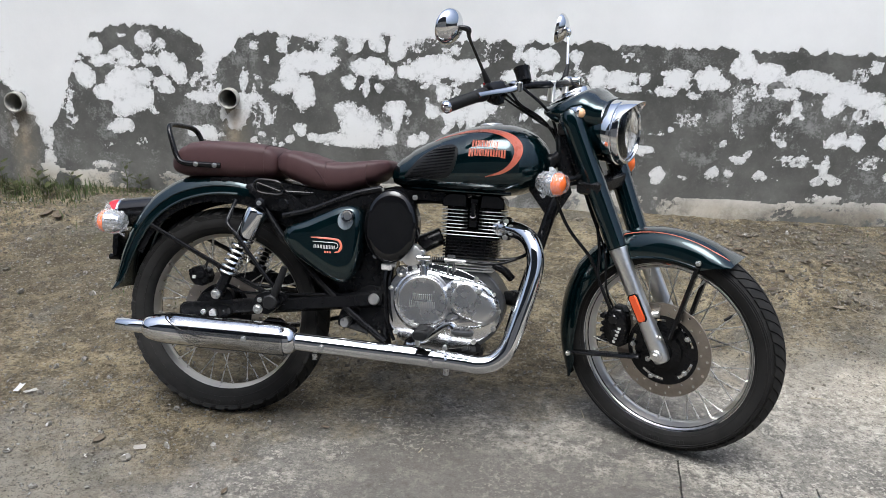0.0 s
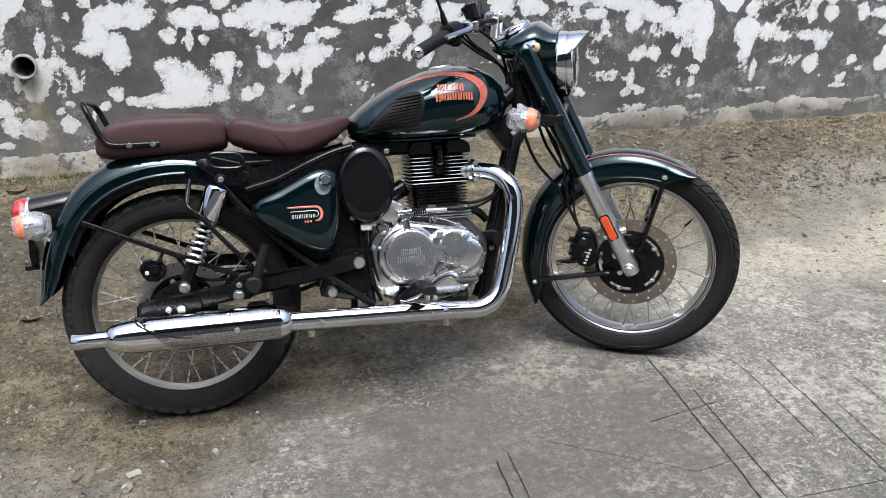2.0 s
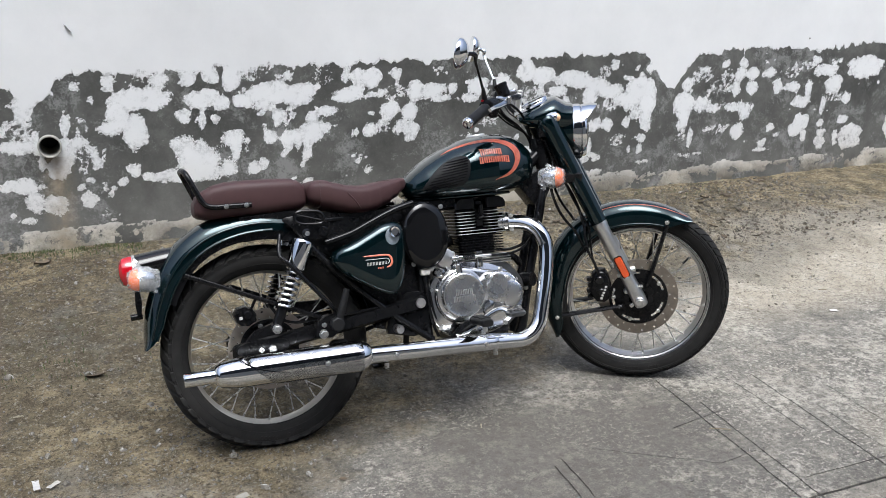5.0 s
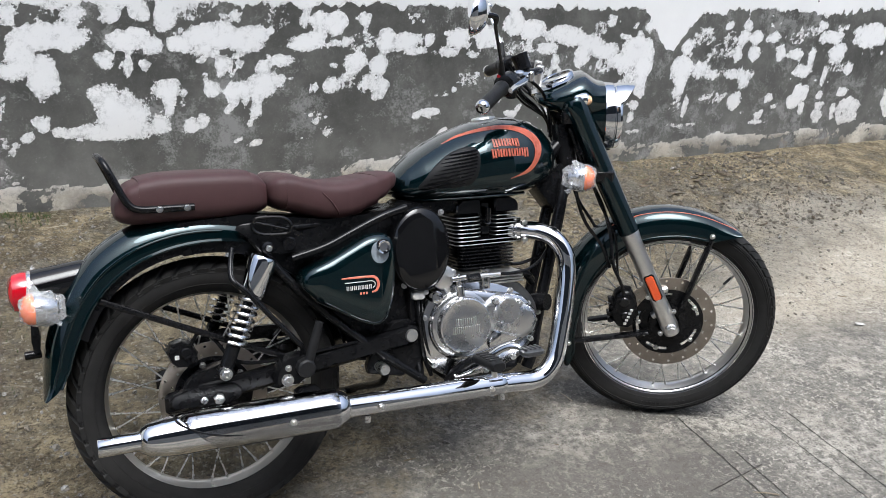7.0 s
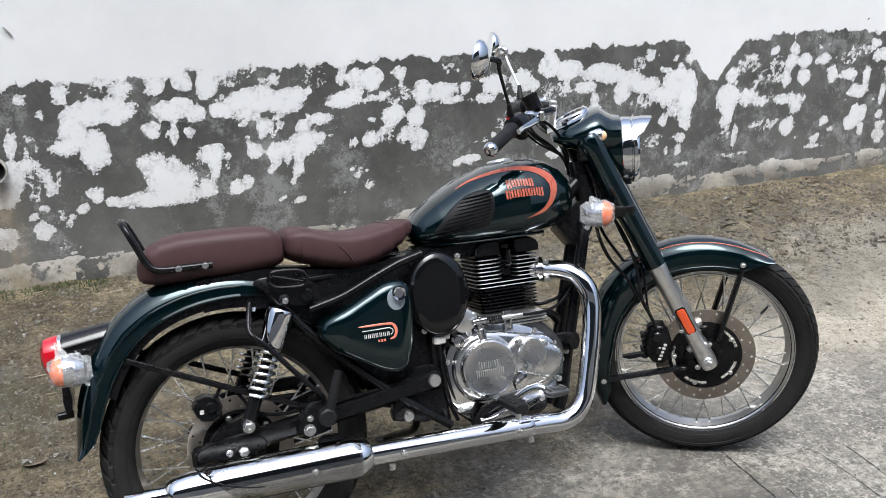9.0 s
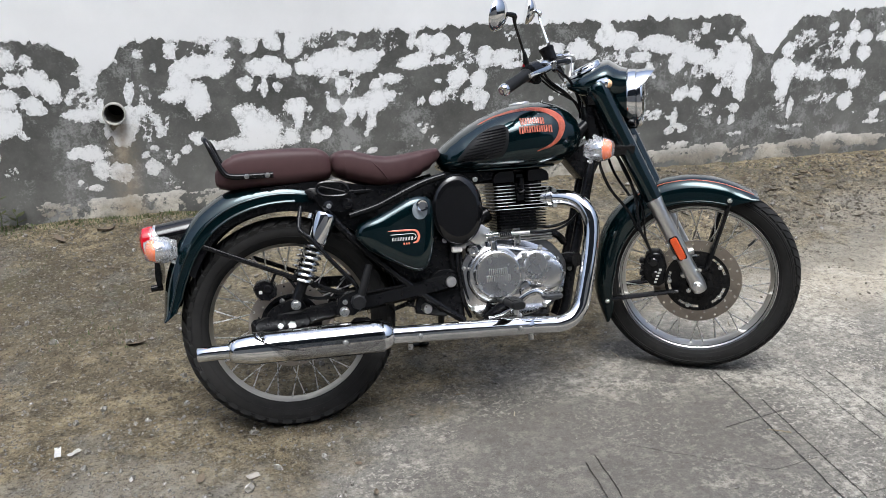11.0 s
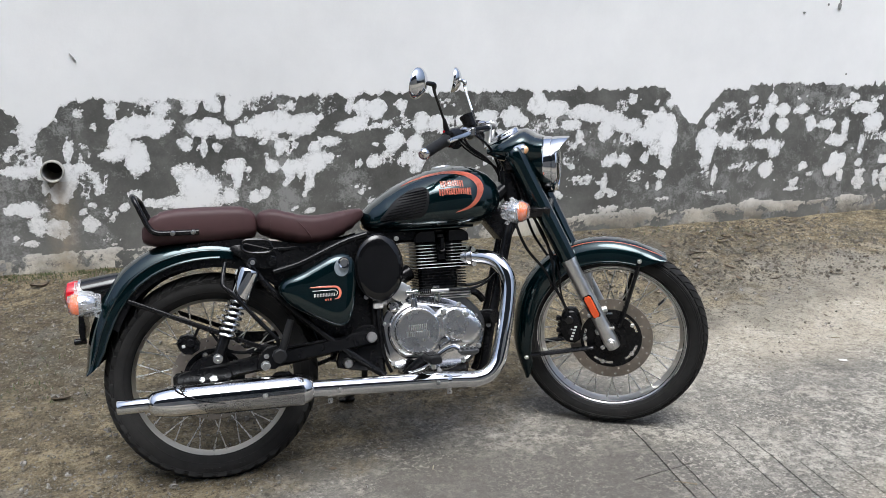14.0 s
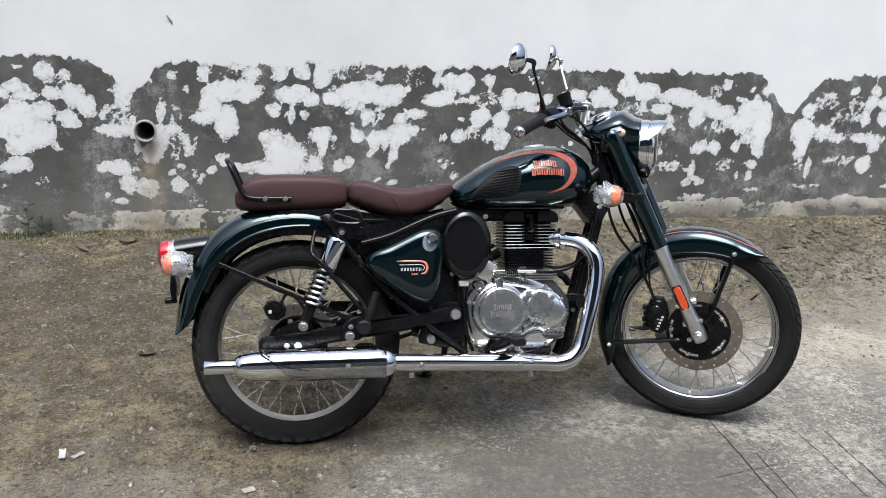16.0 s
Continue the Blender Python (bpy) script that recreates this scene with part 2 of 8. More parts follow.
def ground_height(x, y):
    if y < -1 or y > WALL_Y + 0.3 or abs(x) > 7:
        return rise(max(min(x, 7), -7), y) if y < WALL_Y + 0.4 else 0.19
    d = min(max((y - edge_of_dirt(x) + 0.15) / 0.3, 0), 1)
    n = 0.012 * noise.noise(Vector((x * 2.2, y * 2.2, 3))) + 0.010 * noise.noise(Vector((x * 7, y * 7, 9))) + 0.006 * noise.noise(Vector((x * 19, y * 19, 1)))
    n = n - 0.006 * noise.noise(Vector((x * 43, y * 43, 6)))
    return rise(x, y) - 0.016 * spall(x, y) + d * n + 0.0012 * noise.noise(Vector((x * 6, y * 6, 5)))


# pale lime blooms on the concrete: centre and half sizes
LIME_BLOOM = [(1.42, 2.56, 0.38, 0.2), (0.80, 2.37, 0.3, 0.16), (1.58, 2.26, 0.4, 0.18), (1.1, 2.15, 0.5, 0.2), (0.55, 1.5, 0.5, 0.15), (2.2, 2.3, 0.5, 0.25)]


def ground():
    xs = np.r_[-300, -120, -50, -20, -10, -7, np.arange(-5, 0.9, 0.045), np.arange(0.9, 1.26, 0.012), np.arange(1.27, 7.01, 0.045), 9, 13, 20, 50, 120, 300]
    ys = np.r_[-300, -120, -50, -20, -8, -3, -1, 0, np.arange(0.4, 1.27, 0.045), np.arange(1.27, 1.56, 0.012), np.arange(1.58, 4.56, 0.045), 5, 8, 20, 60, 300]
    verts = [(x, y, ground_height(x, y)) for y in ys for x in xs]
    w = len(xs)
    faces = [(j * w + i, j * w + i + 1, j * w + w + i + 1, j * w + w + i) for j in range(len(ys) - 1) for i in range(w - 1)]
    me = bpy.data.meshes.new("ground")
    me.from_pydata(verts, [], faces)
    layer = me.attributes.new("dirt", "FLOAT", "POINT")
    vals = []
    for x, y, _ in verts:
        n = 0.22 * noise.noise(Vector((x * 1.6, y * 1.6, 0))) + 0.12 * noise.noise(Vector((x * 5, y * 5, 2)))
        vals.append(min(max((y - edge_of_dirt(x) + n) / 0.45 + 0.5, 0), 1))
    layer.data.foreach_set("value", vals)
    # pale dust; the first term whitens unseen ground to bounce light at the motorcycle
    dusty = me.attributes.new("dust_and_bounce", "FLOAT", "POINT")
    dusty.data.foreach_set("value", [1.3 * min(max((0.85 - y) / 0.5, 0), 1) + 1.35 * max(0.0, 1 - math.hypot((x + 1.35) / 1.0, (y - 1.9) / 0.7)) + max(0.0, 1.1 - math.hypot((x - 2.9) / 1.7, (y - 3.35) / 0.75)) + max(0.0, 1 - math.hypot((x - 1.9) / 1.5, (y - 2.95) / 0.42)) + 0.8 * max(0.0, 1 - math.hypot((x - 1.9) / 0.8, (y - 1.5) / 0.35)) + 1.2 * max(0.0, 1 - math.hypot((x - 0.85) / 0.6, (y - 1.36) / 0.28)) + 1.1 * max(0.0, 1 - math.hypot((x - 1.43) / 0.42, (y - 1.76) / 0.25)) for x, y, _ in verts])
    # soil and the motorcycle's shade, put into the colour, with the darker spall
    soil_and_shade = me.attributes.new("soil_and_shade", "FLOAT", "POINT")
    soil_and_shade.data.foreach_set("value", [1.2 * max(0.0, 1 - math.hypot((x - 0.2) / 1.0, (y - 2.1) / 0.6)) + 1.5 * spall(x, y) for x, y, _ in verts])
    lime = me.attributes.new("lime", "FLOAT", "POINT")
    lime.data.foreach_set("value", [sum(max(0.0, 1 - math.hypot((x - cx) / rx, (y - cy) / ry)) for cx, cy, rx, ry in LIME_BLOOM) for x, y, _ in verts])
    humus = me.attributes.new("humus", "FLOAT", "POINT")
    humus.data.foreach_set("value", [max(0.0, 1 - math.hypot((x - 1.9) / 1.3, (y - 4.15) / 0.55)) + 1.15 * max(0.0, 1 - math.hypot((x + 1.5) / 1.3, (y - 3.55) / 0.95)) for x, y, _ in verts])
    me.materials.append(ground_material())
    me.shade_smooth()
    return tagged(new("ground", me), "bare brown earth and worn grey concrete yard", "ground", kind="structure")


# scored lines and joints in the concrete: from, to, half width
SCORES = [(0.754, 2.423, 0.639, 1.412, 0.0022), (0.791, 2.216, 0.700, 1.376, 0.0018), (1.125, 2.321, 1.031, 1.504, 0.0020), (1.163, 2.025, 1.115, 1.487, 0.0014), (1.02, 2.304, 0.982, 1.898, 0.0015), (1.32, 2.134, 1.264, 1.675, 0.0014), (0.087, 2.054, 0.060, 1.762, 0.0016), (0.129, 2.082, 0.101, 1.758, 0.0014)]
JOINTS = [(0.30, 1.616, 3.2, 1.52, 0.0035), (0.76, 1.691, 1.403, 1.673, 0.0012), (0.58, 2.10, 0.82, 2.135, 0.0012), (0.247, 2.102, 0.579, 1.858, 0.0011), (0.58, 1.858, 0.80, 1.88, 0.0009), (1.29, 1.60, 1.66, 1.66, 0.0010)]


def ground_material():
    m = material("earth_and_concrete", (0.2, 0.19, 0.17), 0.92, spec=0.25)
    n, l, b = nodes_of(m)

    def layer(name):
        a = n.new("ShaderNodeAttribute")
        a.attribute_name = name
        return a.outputs["Fac"]
    big, mid, fine, speck = tex_noise(m, 1.1, 5, 0.6), tex_noise(m, 8, 9, 0.72), tex_noise(m, 48, 8, 0.78), tex_noise(m, 190, 4, 0.75)
    edge = sums(m, "ADD", layer("dirt"), sums(m, "MULTIPLY", sums(m, "SUBTRACT", tex_noise(m, 5, 9, 0.72), 0.5), 1.5))
    dirt = ramp(m, edge, (0.22, 0.0), (0.78, 1.0))
    # concrete
    slab = ramp(m, mid, (0.34, (0.085, 0.083, 0.08)), (0.48, (0.155, 0.151, 0.144)), (0.58, (0.21, 0.205, 0.195)), (0.68, (0.31, 0.305, 0.292)))
    slab = mixed(m, 0.55, slab, ramp(m, big, (0.34, (0.085, 0.083, 0.08)), (0.5, (0.17, 0.167, 0.158)), (0.66, (0.3, 0.292, 0.276))))
    slab = mixed(m, ramp(m, tex_noise(m, 2.4, 9, 0.72), (0.36, 0.6), (0.47, 0.0)), slab, (0.075, 0.074, 0.07))
    flake = sums(m, "ADD", sums(m, "MULTIPLY", tex_noise(m, 17, 9, 0.78), 0.62), sums(m, "MULTIPLY", tex_noise(m, 2.3, 3, 0.6), 0.38))
    flake = sums(m, "ADD", flake, sums(m, "MULTIPLY", layer("lime"), 0.04))
    slab = mixed(m, ramp(m, flake, (0.53, 0.0), (0.57, 0.4), (0.62, 0.8)), slab, (0.47, 0.455, 0.42))
    slab = mixed(m, ramp(m, fine, (0.36, 0.8), (0.47, 0.0)), slab, (0.075, 0.072, 0.067))
    slab = mixed(m, ramp(m, speck, (0.62, 0.0), (0.7, 0.5)), slab, (0.45, 0.44, 0.42))
    slab = mixed(m, ramp(m, sums(m, "ADD", layer("dust_and_bounce"), sums(m, "MULTIPLY", sums(m, "SUBTRACT", mid, 0.5), 0.9)), (0.15, 0.0), (0.7, 0.5), (1.3, 0.85)), slab, (0.37, 0.34, 0.29))
    # earth
    earth = ramp(m, mid, (0.41, (0.06, 0.05, 0.039)), (0.5, (0.165, 0.140, 0.111)), (0.59, (0.335, 0.295, 0.243)))
    earth = mixed(m, 0.32, earth, ramp(m, big, (0.35, (0.1, 0.088, 0.071)), (0.65, (0.29, 0.257, 0.215))))
    earth = mixed(m, ramp(m, fine, (0.37, 0.85), (0.5, 0.0)), earth, (0.06, 0.048, 0.036))
    earth = mixed(m, ramp(m, speck, (0.58, 0.0), (0.64, 0.7)), earth, (0.43, 0.4, 0.355))
    earth = mixed(m, ramp(m, tex_noise(m, 75, 5, 0.7), (0.62, 0.0), (0.66, 0.6)), earth, (0.4, 0.375, 0.335))
    pale = sums(m, "ADD", sums(m, "MULTIPLY", tex_noise(m, 5.5, 11, 0.78), 0.8), sums(m, "MULTIPLY", tex_noise(m, 0.9, 2, 0.5), 0.2))
    slab = mixed(m, ramp(m, pale, (0.51, 0.0), (0.6, 0.6)), slab, (0.4, 0.382, 0.345))
    grit = tex_noise(m, 34, 11, 0.82)
    slab = mixed(m, ramp(m, grit, (0.38, 0.75), (0.5, 0.0)), slab, (0.07, 0.066, 0.06))
    slab = mixed(m, ramp(m, grit, (0.53, 0.0), (0.64, 0.65)), slab, (0.36, 0.35, 0.325))
    slab = mixed(m, ramp(m, tex_noise(m, 150, 6, 0.8), (0.38, 0.6), (0.47, 0.0)), slab, (0.08, 0.076, 0.07))
    cluster = ramp(m, sums(m, "ADD", tex_noise(m, 2.6, 5, 0.65), sums(m, "MULTIPLY", layer("lime"), 0.12)), (0.44, 0.0), (0.60, 1.0))
    slab = mixed(m, sums(m, "MULTIPLY", ramp(m, tex_noise(m, 62, 7, 0.72), (0.54, 0.0), (0.58, 0.7)), cluster), slab, (0.5, 0.485, 0.45))
    slab = mixed(m, ramp(m, tex_noise(m, 75, 6, 0.75), (0.38, 0.75), (0.43, 0.0)), slab, (0.06, 0.057, 0.052))
    slab = mixed(m, ramp(m, tex_noise(m, 230, 3, 0.7), (0.62, 0.0), (0.68, 0.5)), slab, (0.5, 0.485, 0.45))
    slab = mixed(m, 1.0, slab, (0.97, 0.925, 0.855), "MULTIPLY")
    slab = mixed(m, ramp(m, sums(m, "ADD", layer("soil_and_shade"), sums(m, "MULTIPLY", sums(m, "SUBTRACT", tex_noise(m, 4, 9, 0.75), 0.5), 1.7)), (0.25, 0.0), (0.75, 0.6)), slab, (0.1, 0.09, 0.077))
    earth = mixed(m, 1.0, earth, (1.42, 1.31, 1.0), "MULTIPLY")
    earth = mixed(m, ramp(m, sums(m, "ADD", layer("dust_and_bounce"), sums(m, "MULTIPLY", sums(m, "SUBTRACT", tex_noise(m, 6, 8, 0.7), 0.5), 1.6)), (0.2, 0.0), (0.7, 0.8)), earth, (0.43, 0.39, 0.325))
    earth = mixed(m, ramp(m, sums(m, "ADD", layer("humus"), sums(m, "MULTIPLY", sums(m, "SUBTRACT", tex_noise(m, 7, 8, 0.75), 0.5), 2.2)), (0.35, 0.0), (0.7, 0.6)), earth, (0.11, 0.091, 0.063))
    earth = mixed(m, ramp(m, tex_noise(m, 2.6, 10, 0.74), (0.40, 0.45), (0.50, 0.0)), earth, (0.1, 0.088, 0.062))
    earth = mixed(m, ramp(m, tex_noise(m, 3.3, 7, 0.7), (0.54, 0.0), (0.62, 0.5)), earth, (0.21, 0.2, 0.178))
    earth = mixed(m, ramp(m, tex_noise(m, 30, 11, 0.82), (0.37, 0.7), (0.49, 0.0)), earth, (0.045, 0.037, 0.027))
    earth = mixed(m, ramp(m, tex_noise(m, 26, 11, 0.8), (0.55, 0.0), (0.66, 0.5)), earth, (0.33, 0.305, 0.262))
    earth = mixed(m, ramp(m, tex_noise(m, 120, 5, 0.8), (0.36, 0.65), (0.45, 0.0)), earth, (0.04, 0.034, 0.026))
    earth = mixed(m, ramp(m, tex_noise(m, 58, 7, 0.74), (0.56, 0.0), (0.61, 0.7)), earth, (0.42, 0.385, 0.315))
    earth = mixed(m, ramp(m, tex_noise(m, 66, 7, 0.74), (0.38, 0.8), (0.44, 0.0)), earth, (0.045, 0.037, 0.026))
    earth = mixed(m, ramp(m, tex_noise(m, 1.7, 8, 0.75), (0.58, 0.0), (0.68, 0.35)), earth, (0.1, 0.105, 0.045))
    col = mixed(m, dirt, slab, earth)
    # scored lines
    c = n.new("ShaderNodeTexCoord")
    sep = n.new("ShaderNodeSeparateXYZ")
    l.new(c.outputs["Object"], sep.inputs[0])
    wob = sums(m, "MULTIPLY", sums(m, "SUBTRACT", tex_noise(m, 9, 5, 0.65), 0.5), 0.02)
    X, Y = sums(m, "ADD", sep.outputs[0], wob), sums(m, "ADD", sep.outputs[1], wob)
    grooves = None
    for lines, u, v, swap in ((SCORES, X, Y, True), (JOINTS, Y, X, False)):
        for x0, y0, x1, y1, w in lines:
            a0, b0, a1, b1 = (x0, y0, x1, y1) if swap else (y0, x0, y1, x1)
            k = (a1 - a0) / (b1 - b0)
            line = sums(m, "ADD", sums(m, "MULTIPLY", sums(m, "SUBTRACT", v, b0), k), a0)
            d = sums(m, "ABSOLUTE", sums(m, "SUBTRACT", u, line))
            g = sums(m, "SUBTRACT", 1.0, sums(m, "DIVIDE", d, w * 1.5), True)
            g = sums(m, "MULTIPLY", g, sums(m, "MULTIPLY", sums(m, "GREATER_THAN", v, min(b0, b1)), sums(m, "LESS_THAN", v, max(b0, b1))))
            grooves = g if grooves is None else sums(m, "MAXIMUM", grooves, g)
    cut = sums(m, "MULTIPLY", grooves, ramp(m, tex_noise(m, 22, 4), (0.3, 0.35), (0.5, 1.0)))
    cut = sums(m, "MULTIPLY", cut, sums(m, "SUBTRACT", 1.0, dirt))
    plug(m, "Base Color", mixed(m, sums(m, "MULTIPLY", cut, 0.5), col, (0.035, 0.032, 0.028)))
    rough = sums(m, "ADD", sums(m, "MULTIPLY", fine, 0.6), sums(m, "MULTIPLY", speck, 0.35))
    rough = sums(m, "MULTIPLY", rough, sums(m, "ADD", sums(m, "MULTIPLY", dirt, 1.5), 0.4))
    bumped(m, sums(m, "SUBTRACT", rough, cut), 1.0, 0.022)
    return m


ground()
# white limewash that still clings, bay by bay: place along the wall, height, half width, half height
BAY_A = [
    (-2.43, 0.495, 0.032, 0.122), (-2.34, 0.838, 0.172, 0.159), (-2.29, 0.606, 0.069, 0.135), (-2.27, 0.379, 0.044, 0.139), (-2.15, 0.258, 0.057, 0.031), (-2.06, 0.874, 0.040, 0.020),
    (-2.05, 0.820, 0.043, 0.032), (-2.02, 0.778, 0.052, 0.058), (-1.98, 0.929, 0.067, 0.048), (-1.97, 0.310, 0.069, 0.022), (-1.92, 0.865, 0.073, 0.029), (-1.90, 0.695, 0.083, 0.050),
    (-1.85, 0.529, 0.077, 0.039), (-1.83, 0.900, 0.051, 0.026), (-1.83, 0.756, 0.085, 0.070), (-1.83, 0.625, 0.086, 0.042), (-1.81, 0.991, 0.024, 0.014), (-1.79, 0.858, 0.060, 0.026),
    (-1.75, 0.681, 0.086, 0.065), (-1.71, 0.781, 0.051, 0.046), (-1.70, 0.975, 0.045, 0.042), (-1.67, 0.871, 0.039, 0.035), (-1.66, 0.617, 0.028, 0.024), (-1.60, 0.964, 0.026, 0.023),
]
BAY_B = [
    (-1.60, 0.751, 0.054, 0.041), (-1.57, 0.861, 0.054, 0.057), (-1.52, 0.811, 0.039, 0.052), (-1.46, 0.373, 0.029, 0.028), (-1.45, 0.513, 0.034, 0.028), (-1.39, 0.696, 0.086, 0.032),
    (-1.39, 0.349, 0.054, 0.028), (-1.38, 0.509, 0.061, 0.036), (-1.35, 0.423, 0.045, 0.068), (-1.35, 0.873, 0.043, 0.059), (-1.31, 0.707, 0.024, 0.066), (-1.30, 0.616, 0.012, 0.050),
    (-1.26, 0.397, 0.064, 0.051), (-1.23, 0.584, 0.050, 0.055), (-1.19, 0.661, 0.043, 0.072), (-1.18, 0.792, 0.020, 0.060), (-1.14, 0.484, 0.012, 0.011), (-1.13, 0.694, 0.035, 0.036),
    (-1.12, 0.972, 0.030, 0.021), (-1.11, 0.417, 0.046, 0.043), (-1.10, 0.516, 0.021, 0.017), (-1.08, 0.670, 0.023, 0.019), (-1.06, 0.605, 0.025, 0.040), (-1.02, 0.662, 0.010, 0.008),
]
BAY_C = [
    (-0.99, 0.948, 0.015, 0.011), (-0.98, 0.758, 0.057, 0.034), (-0.97, 0.983, 0.034, 0.035), (-0.95, 0.494, 0.024, 0.020), (-0.94, 0.818, 0.057, 0.072), (-0.89, 0.548, 0.027, 0.034),
    (-0.87, 0.738, 0.053, 0.084), (-0.83, 0.893, 0.144, 0.055), (-0.79, 0.505, 0.068, 0.024), (-0.74, 0.976, 0.045, 0.041), (-0.67, 0.633, 0.033, 0.029), (-0.64, 0.675, 0.081, 0.029),
    (-0.63, 0.803, 0.038, 0.028), (-0.61, 0.505, 0.181, 0.038), (-0.61, 0.983, 0.038, 0.034), (-0.58, 0.571, 0.100, 0.074), (-0.56, 0.669, 0.027, 0.023), (-0.55, 0.778, 0.019, 0.037),
    (-0.53, 0.877, 0.093, 0.048), (-0.49, 0.989, 0.047, 0.037), (-0.48, 0.768, 0.022, 0.029), (-0.45, 0.858, 0.044, 0.037), (-0.43, 0.522, 0.037, 0.039), (-0.40, 0.674, 0.085, 0.035),
]
BAY_D = [
    (-0.39, 0.985, 0.050, 0.070), (-0.39, 0.597, 0.020, 0.041), (-0.34, 0.616, 0.011, 0.012), (-0.33, 0.858, 0.056, 0.043), (-0.31, 0.513, 0.035, 0.030), (-0.26, 0.790, 0.020, 0.012),
    (-0.25, 0.531, 0.021, 0.024), (-0.24, 0.736, 0.011, 0.012), (-0.23, 0.832, 0.057, 0.026), (-0.21, 0.676, 0.046, 0.033), (-0.18, 0.892, 0.156, 0.055), (-0.16, 0.775, 0.029, 0.047),
    (-0.15, 0.970, 0.020, 0.015), (-0.14, 0.571, 0.018, 0.018), (-0.12, 0.610, 0.018, 0.024), (-0.10, 0.423, 0.015, 0.015), (-0.10, 0.977, 0.026, 0.026), (-0.09, 0.665, 0.066, 0.033),
    (-0.07, 0.586, 0.012, 0.013), (-0.06, 0.866, 0.088, 0.044), (-0.04, 0.518, 0.015, 0.015), (-0.02, 0.572, 0.028, 0.039), (-0.02, 0.412, 0.042, 0.018), (-0.00, 0.894, 0.050, 0.038),
]
BAY_E = [
    (0.01, 0.680, 0.072, 0.054), (0.01, 0.929, 0.011, 0.009), (0.02, 0.766, 0.038, 0.027), (0.08, 0.692, 0.045, 0.036), (0.09, 0.788, 0.060, 0.024), (0.14, 0.696, 0.012, 0.012),
    (0.17, 0.671, 0.009, 0.009), (0.19, 0.432, 0.032, 0.016), (0.21, 0.860, 0.085, 0.039), (0.21, 0.964, 0.021, 0.053), (0.25, 0.671, 0.025, 0.027), (0.27, 0.888, 0.033, 0.042),
    (0.27, 0.963, 0.037, 0.038), (0.32, 0.441, 0.023, 0.032), (0.33, 0.674, 0.044, 0.027), (0.34, 0.854, 0.035, 0.019), (0.35, 0.947, 0.056, 0.053), (0.35, 0.756, 0.025, 0.015),
    (0.40, 0.864, 0.022, 0.022), (0.45, 0.772, 0.057, 0.046), (0.45, 0.966, 0.008, 0.008), (0.49, 0.965, 0.028, 0.036), (0.53, 0.683, 0.064, 0.034), (0.57, 0.759, 0.048, 0.047),
]
BAY_F = [
    (0.57, 0.609, 0.022, 0.016), (0.60, 0.866, 0.048, 0.061), (0.60, 0.649, 0.039, 0.032), (0.71, 0.868, 0.077, 0.044), (0.75, 0.825, 0.060, 0.022), (0.79, 0.510, 0.023, 0.023),
    (0.79, 0.961, 0.008, 0.008), (0.83, 0.872, 0.027, 0.022), (0.85, 0.516, 0.050, 0.026), (0.92, 0.957, 0.008, 0.008), (0.92, 0.611, 0.033, 0.012), (0.93, 0.816, 0.060, 0.025),
    (0.94, 0.390, 0.039, 0.052), (0.99, 0.879, 0.073, 0.044), (1.08, 0.388, 0.019, 0.018), (1.13, 0.884, 0.059, 0.044), (1.19, 0.859, 0.045, 0.041), (1.21, 0.414, 0.041, 0.038),
    (1.25, 0.575, 0.019, 0.017), (1.29, 0.418, 0.025, 0.035), (1.30, 0.360, 0.022, 0.009), (1.30, 0.946, 0.060, 0.067), (1.33, 0.487, 0.036, 0.020), (1.36, 0.525, 0.019, 0.017),
]
BAY_G = [
    (1.41, 0.922, 0.086, 0.054), (1.44, 0.398, 0.051, 0.041), (1.51, 0.826, 0.066, 0.029), (1.52, 0.577, 0.030, 0.017), (1.53, 0.400, 0.026, 0.017), (1.57, 0.759, 0.030, 0.040),
    (1.61, 0.698, 0.015, 0.013), (1.61, 0.895, 0.111, 0.042), (1.71, 0.864, 0.093, 0.040), (1.72, 0.394, 0.050, 0.035), (1.74, 0.780, 0.052, 0.057), (1.75, 0.451, 0.027, 0.062),
    (1.78, 0.604, 0.053, 0.044), (1.78, 0.310, 0.085, 0.022), (1.79, 0.845, 0.090, 0.040), (1.80, 0.404, 0.043, 0.027), (1.81, 0.684, 0.019, 0.020), (1.88, 0.810, 0.096, 0.044),
    (1.88, 0.611, 0.050, 0.045), (1.91, 0.963, 0.023, 0.029), (1.96, 0.968, 0.010, 0.014), (2.02, 0.884, 0.031, 0.017), (2.02, 0.612, 0.027, 0.035), (2.02, 0.746, 0.098, 0.048),
]
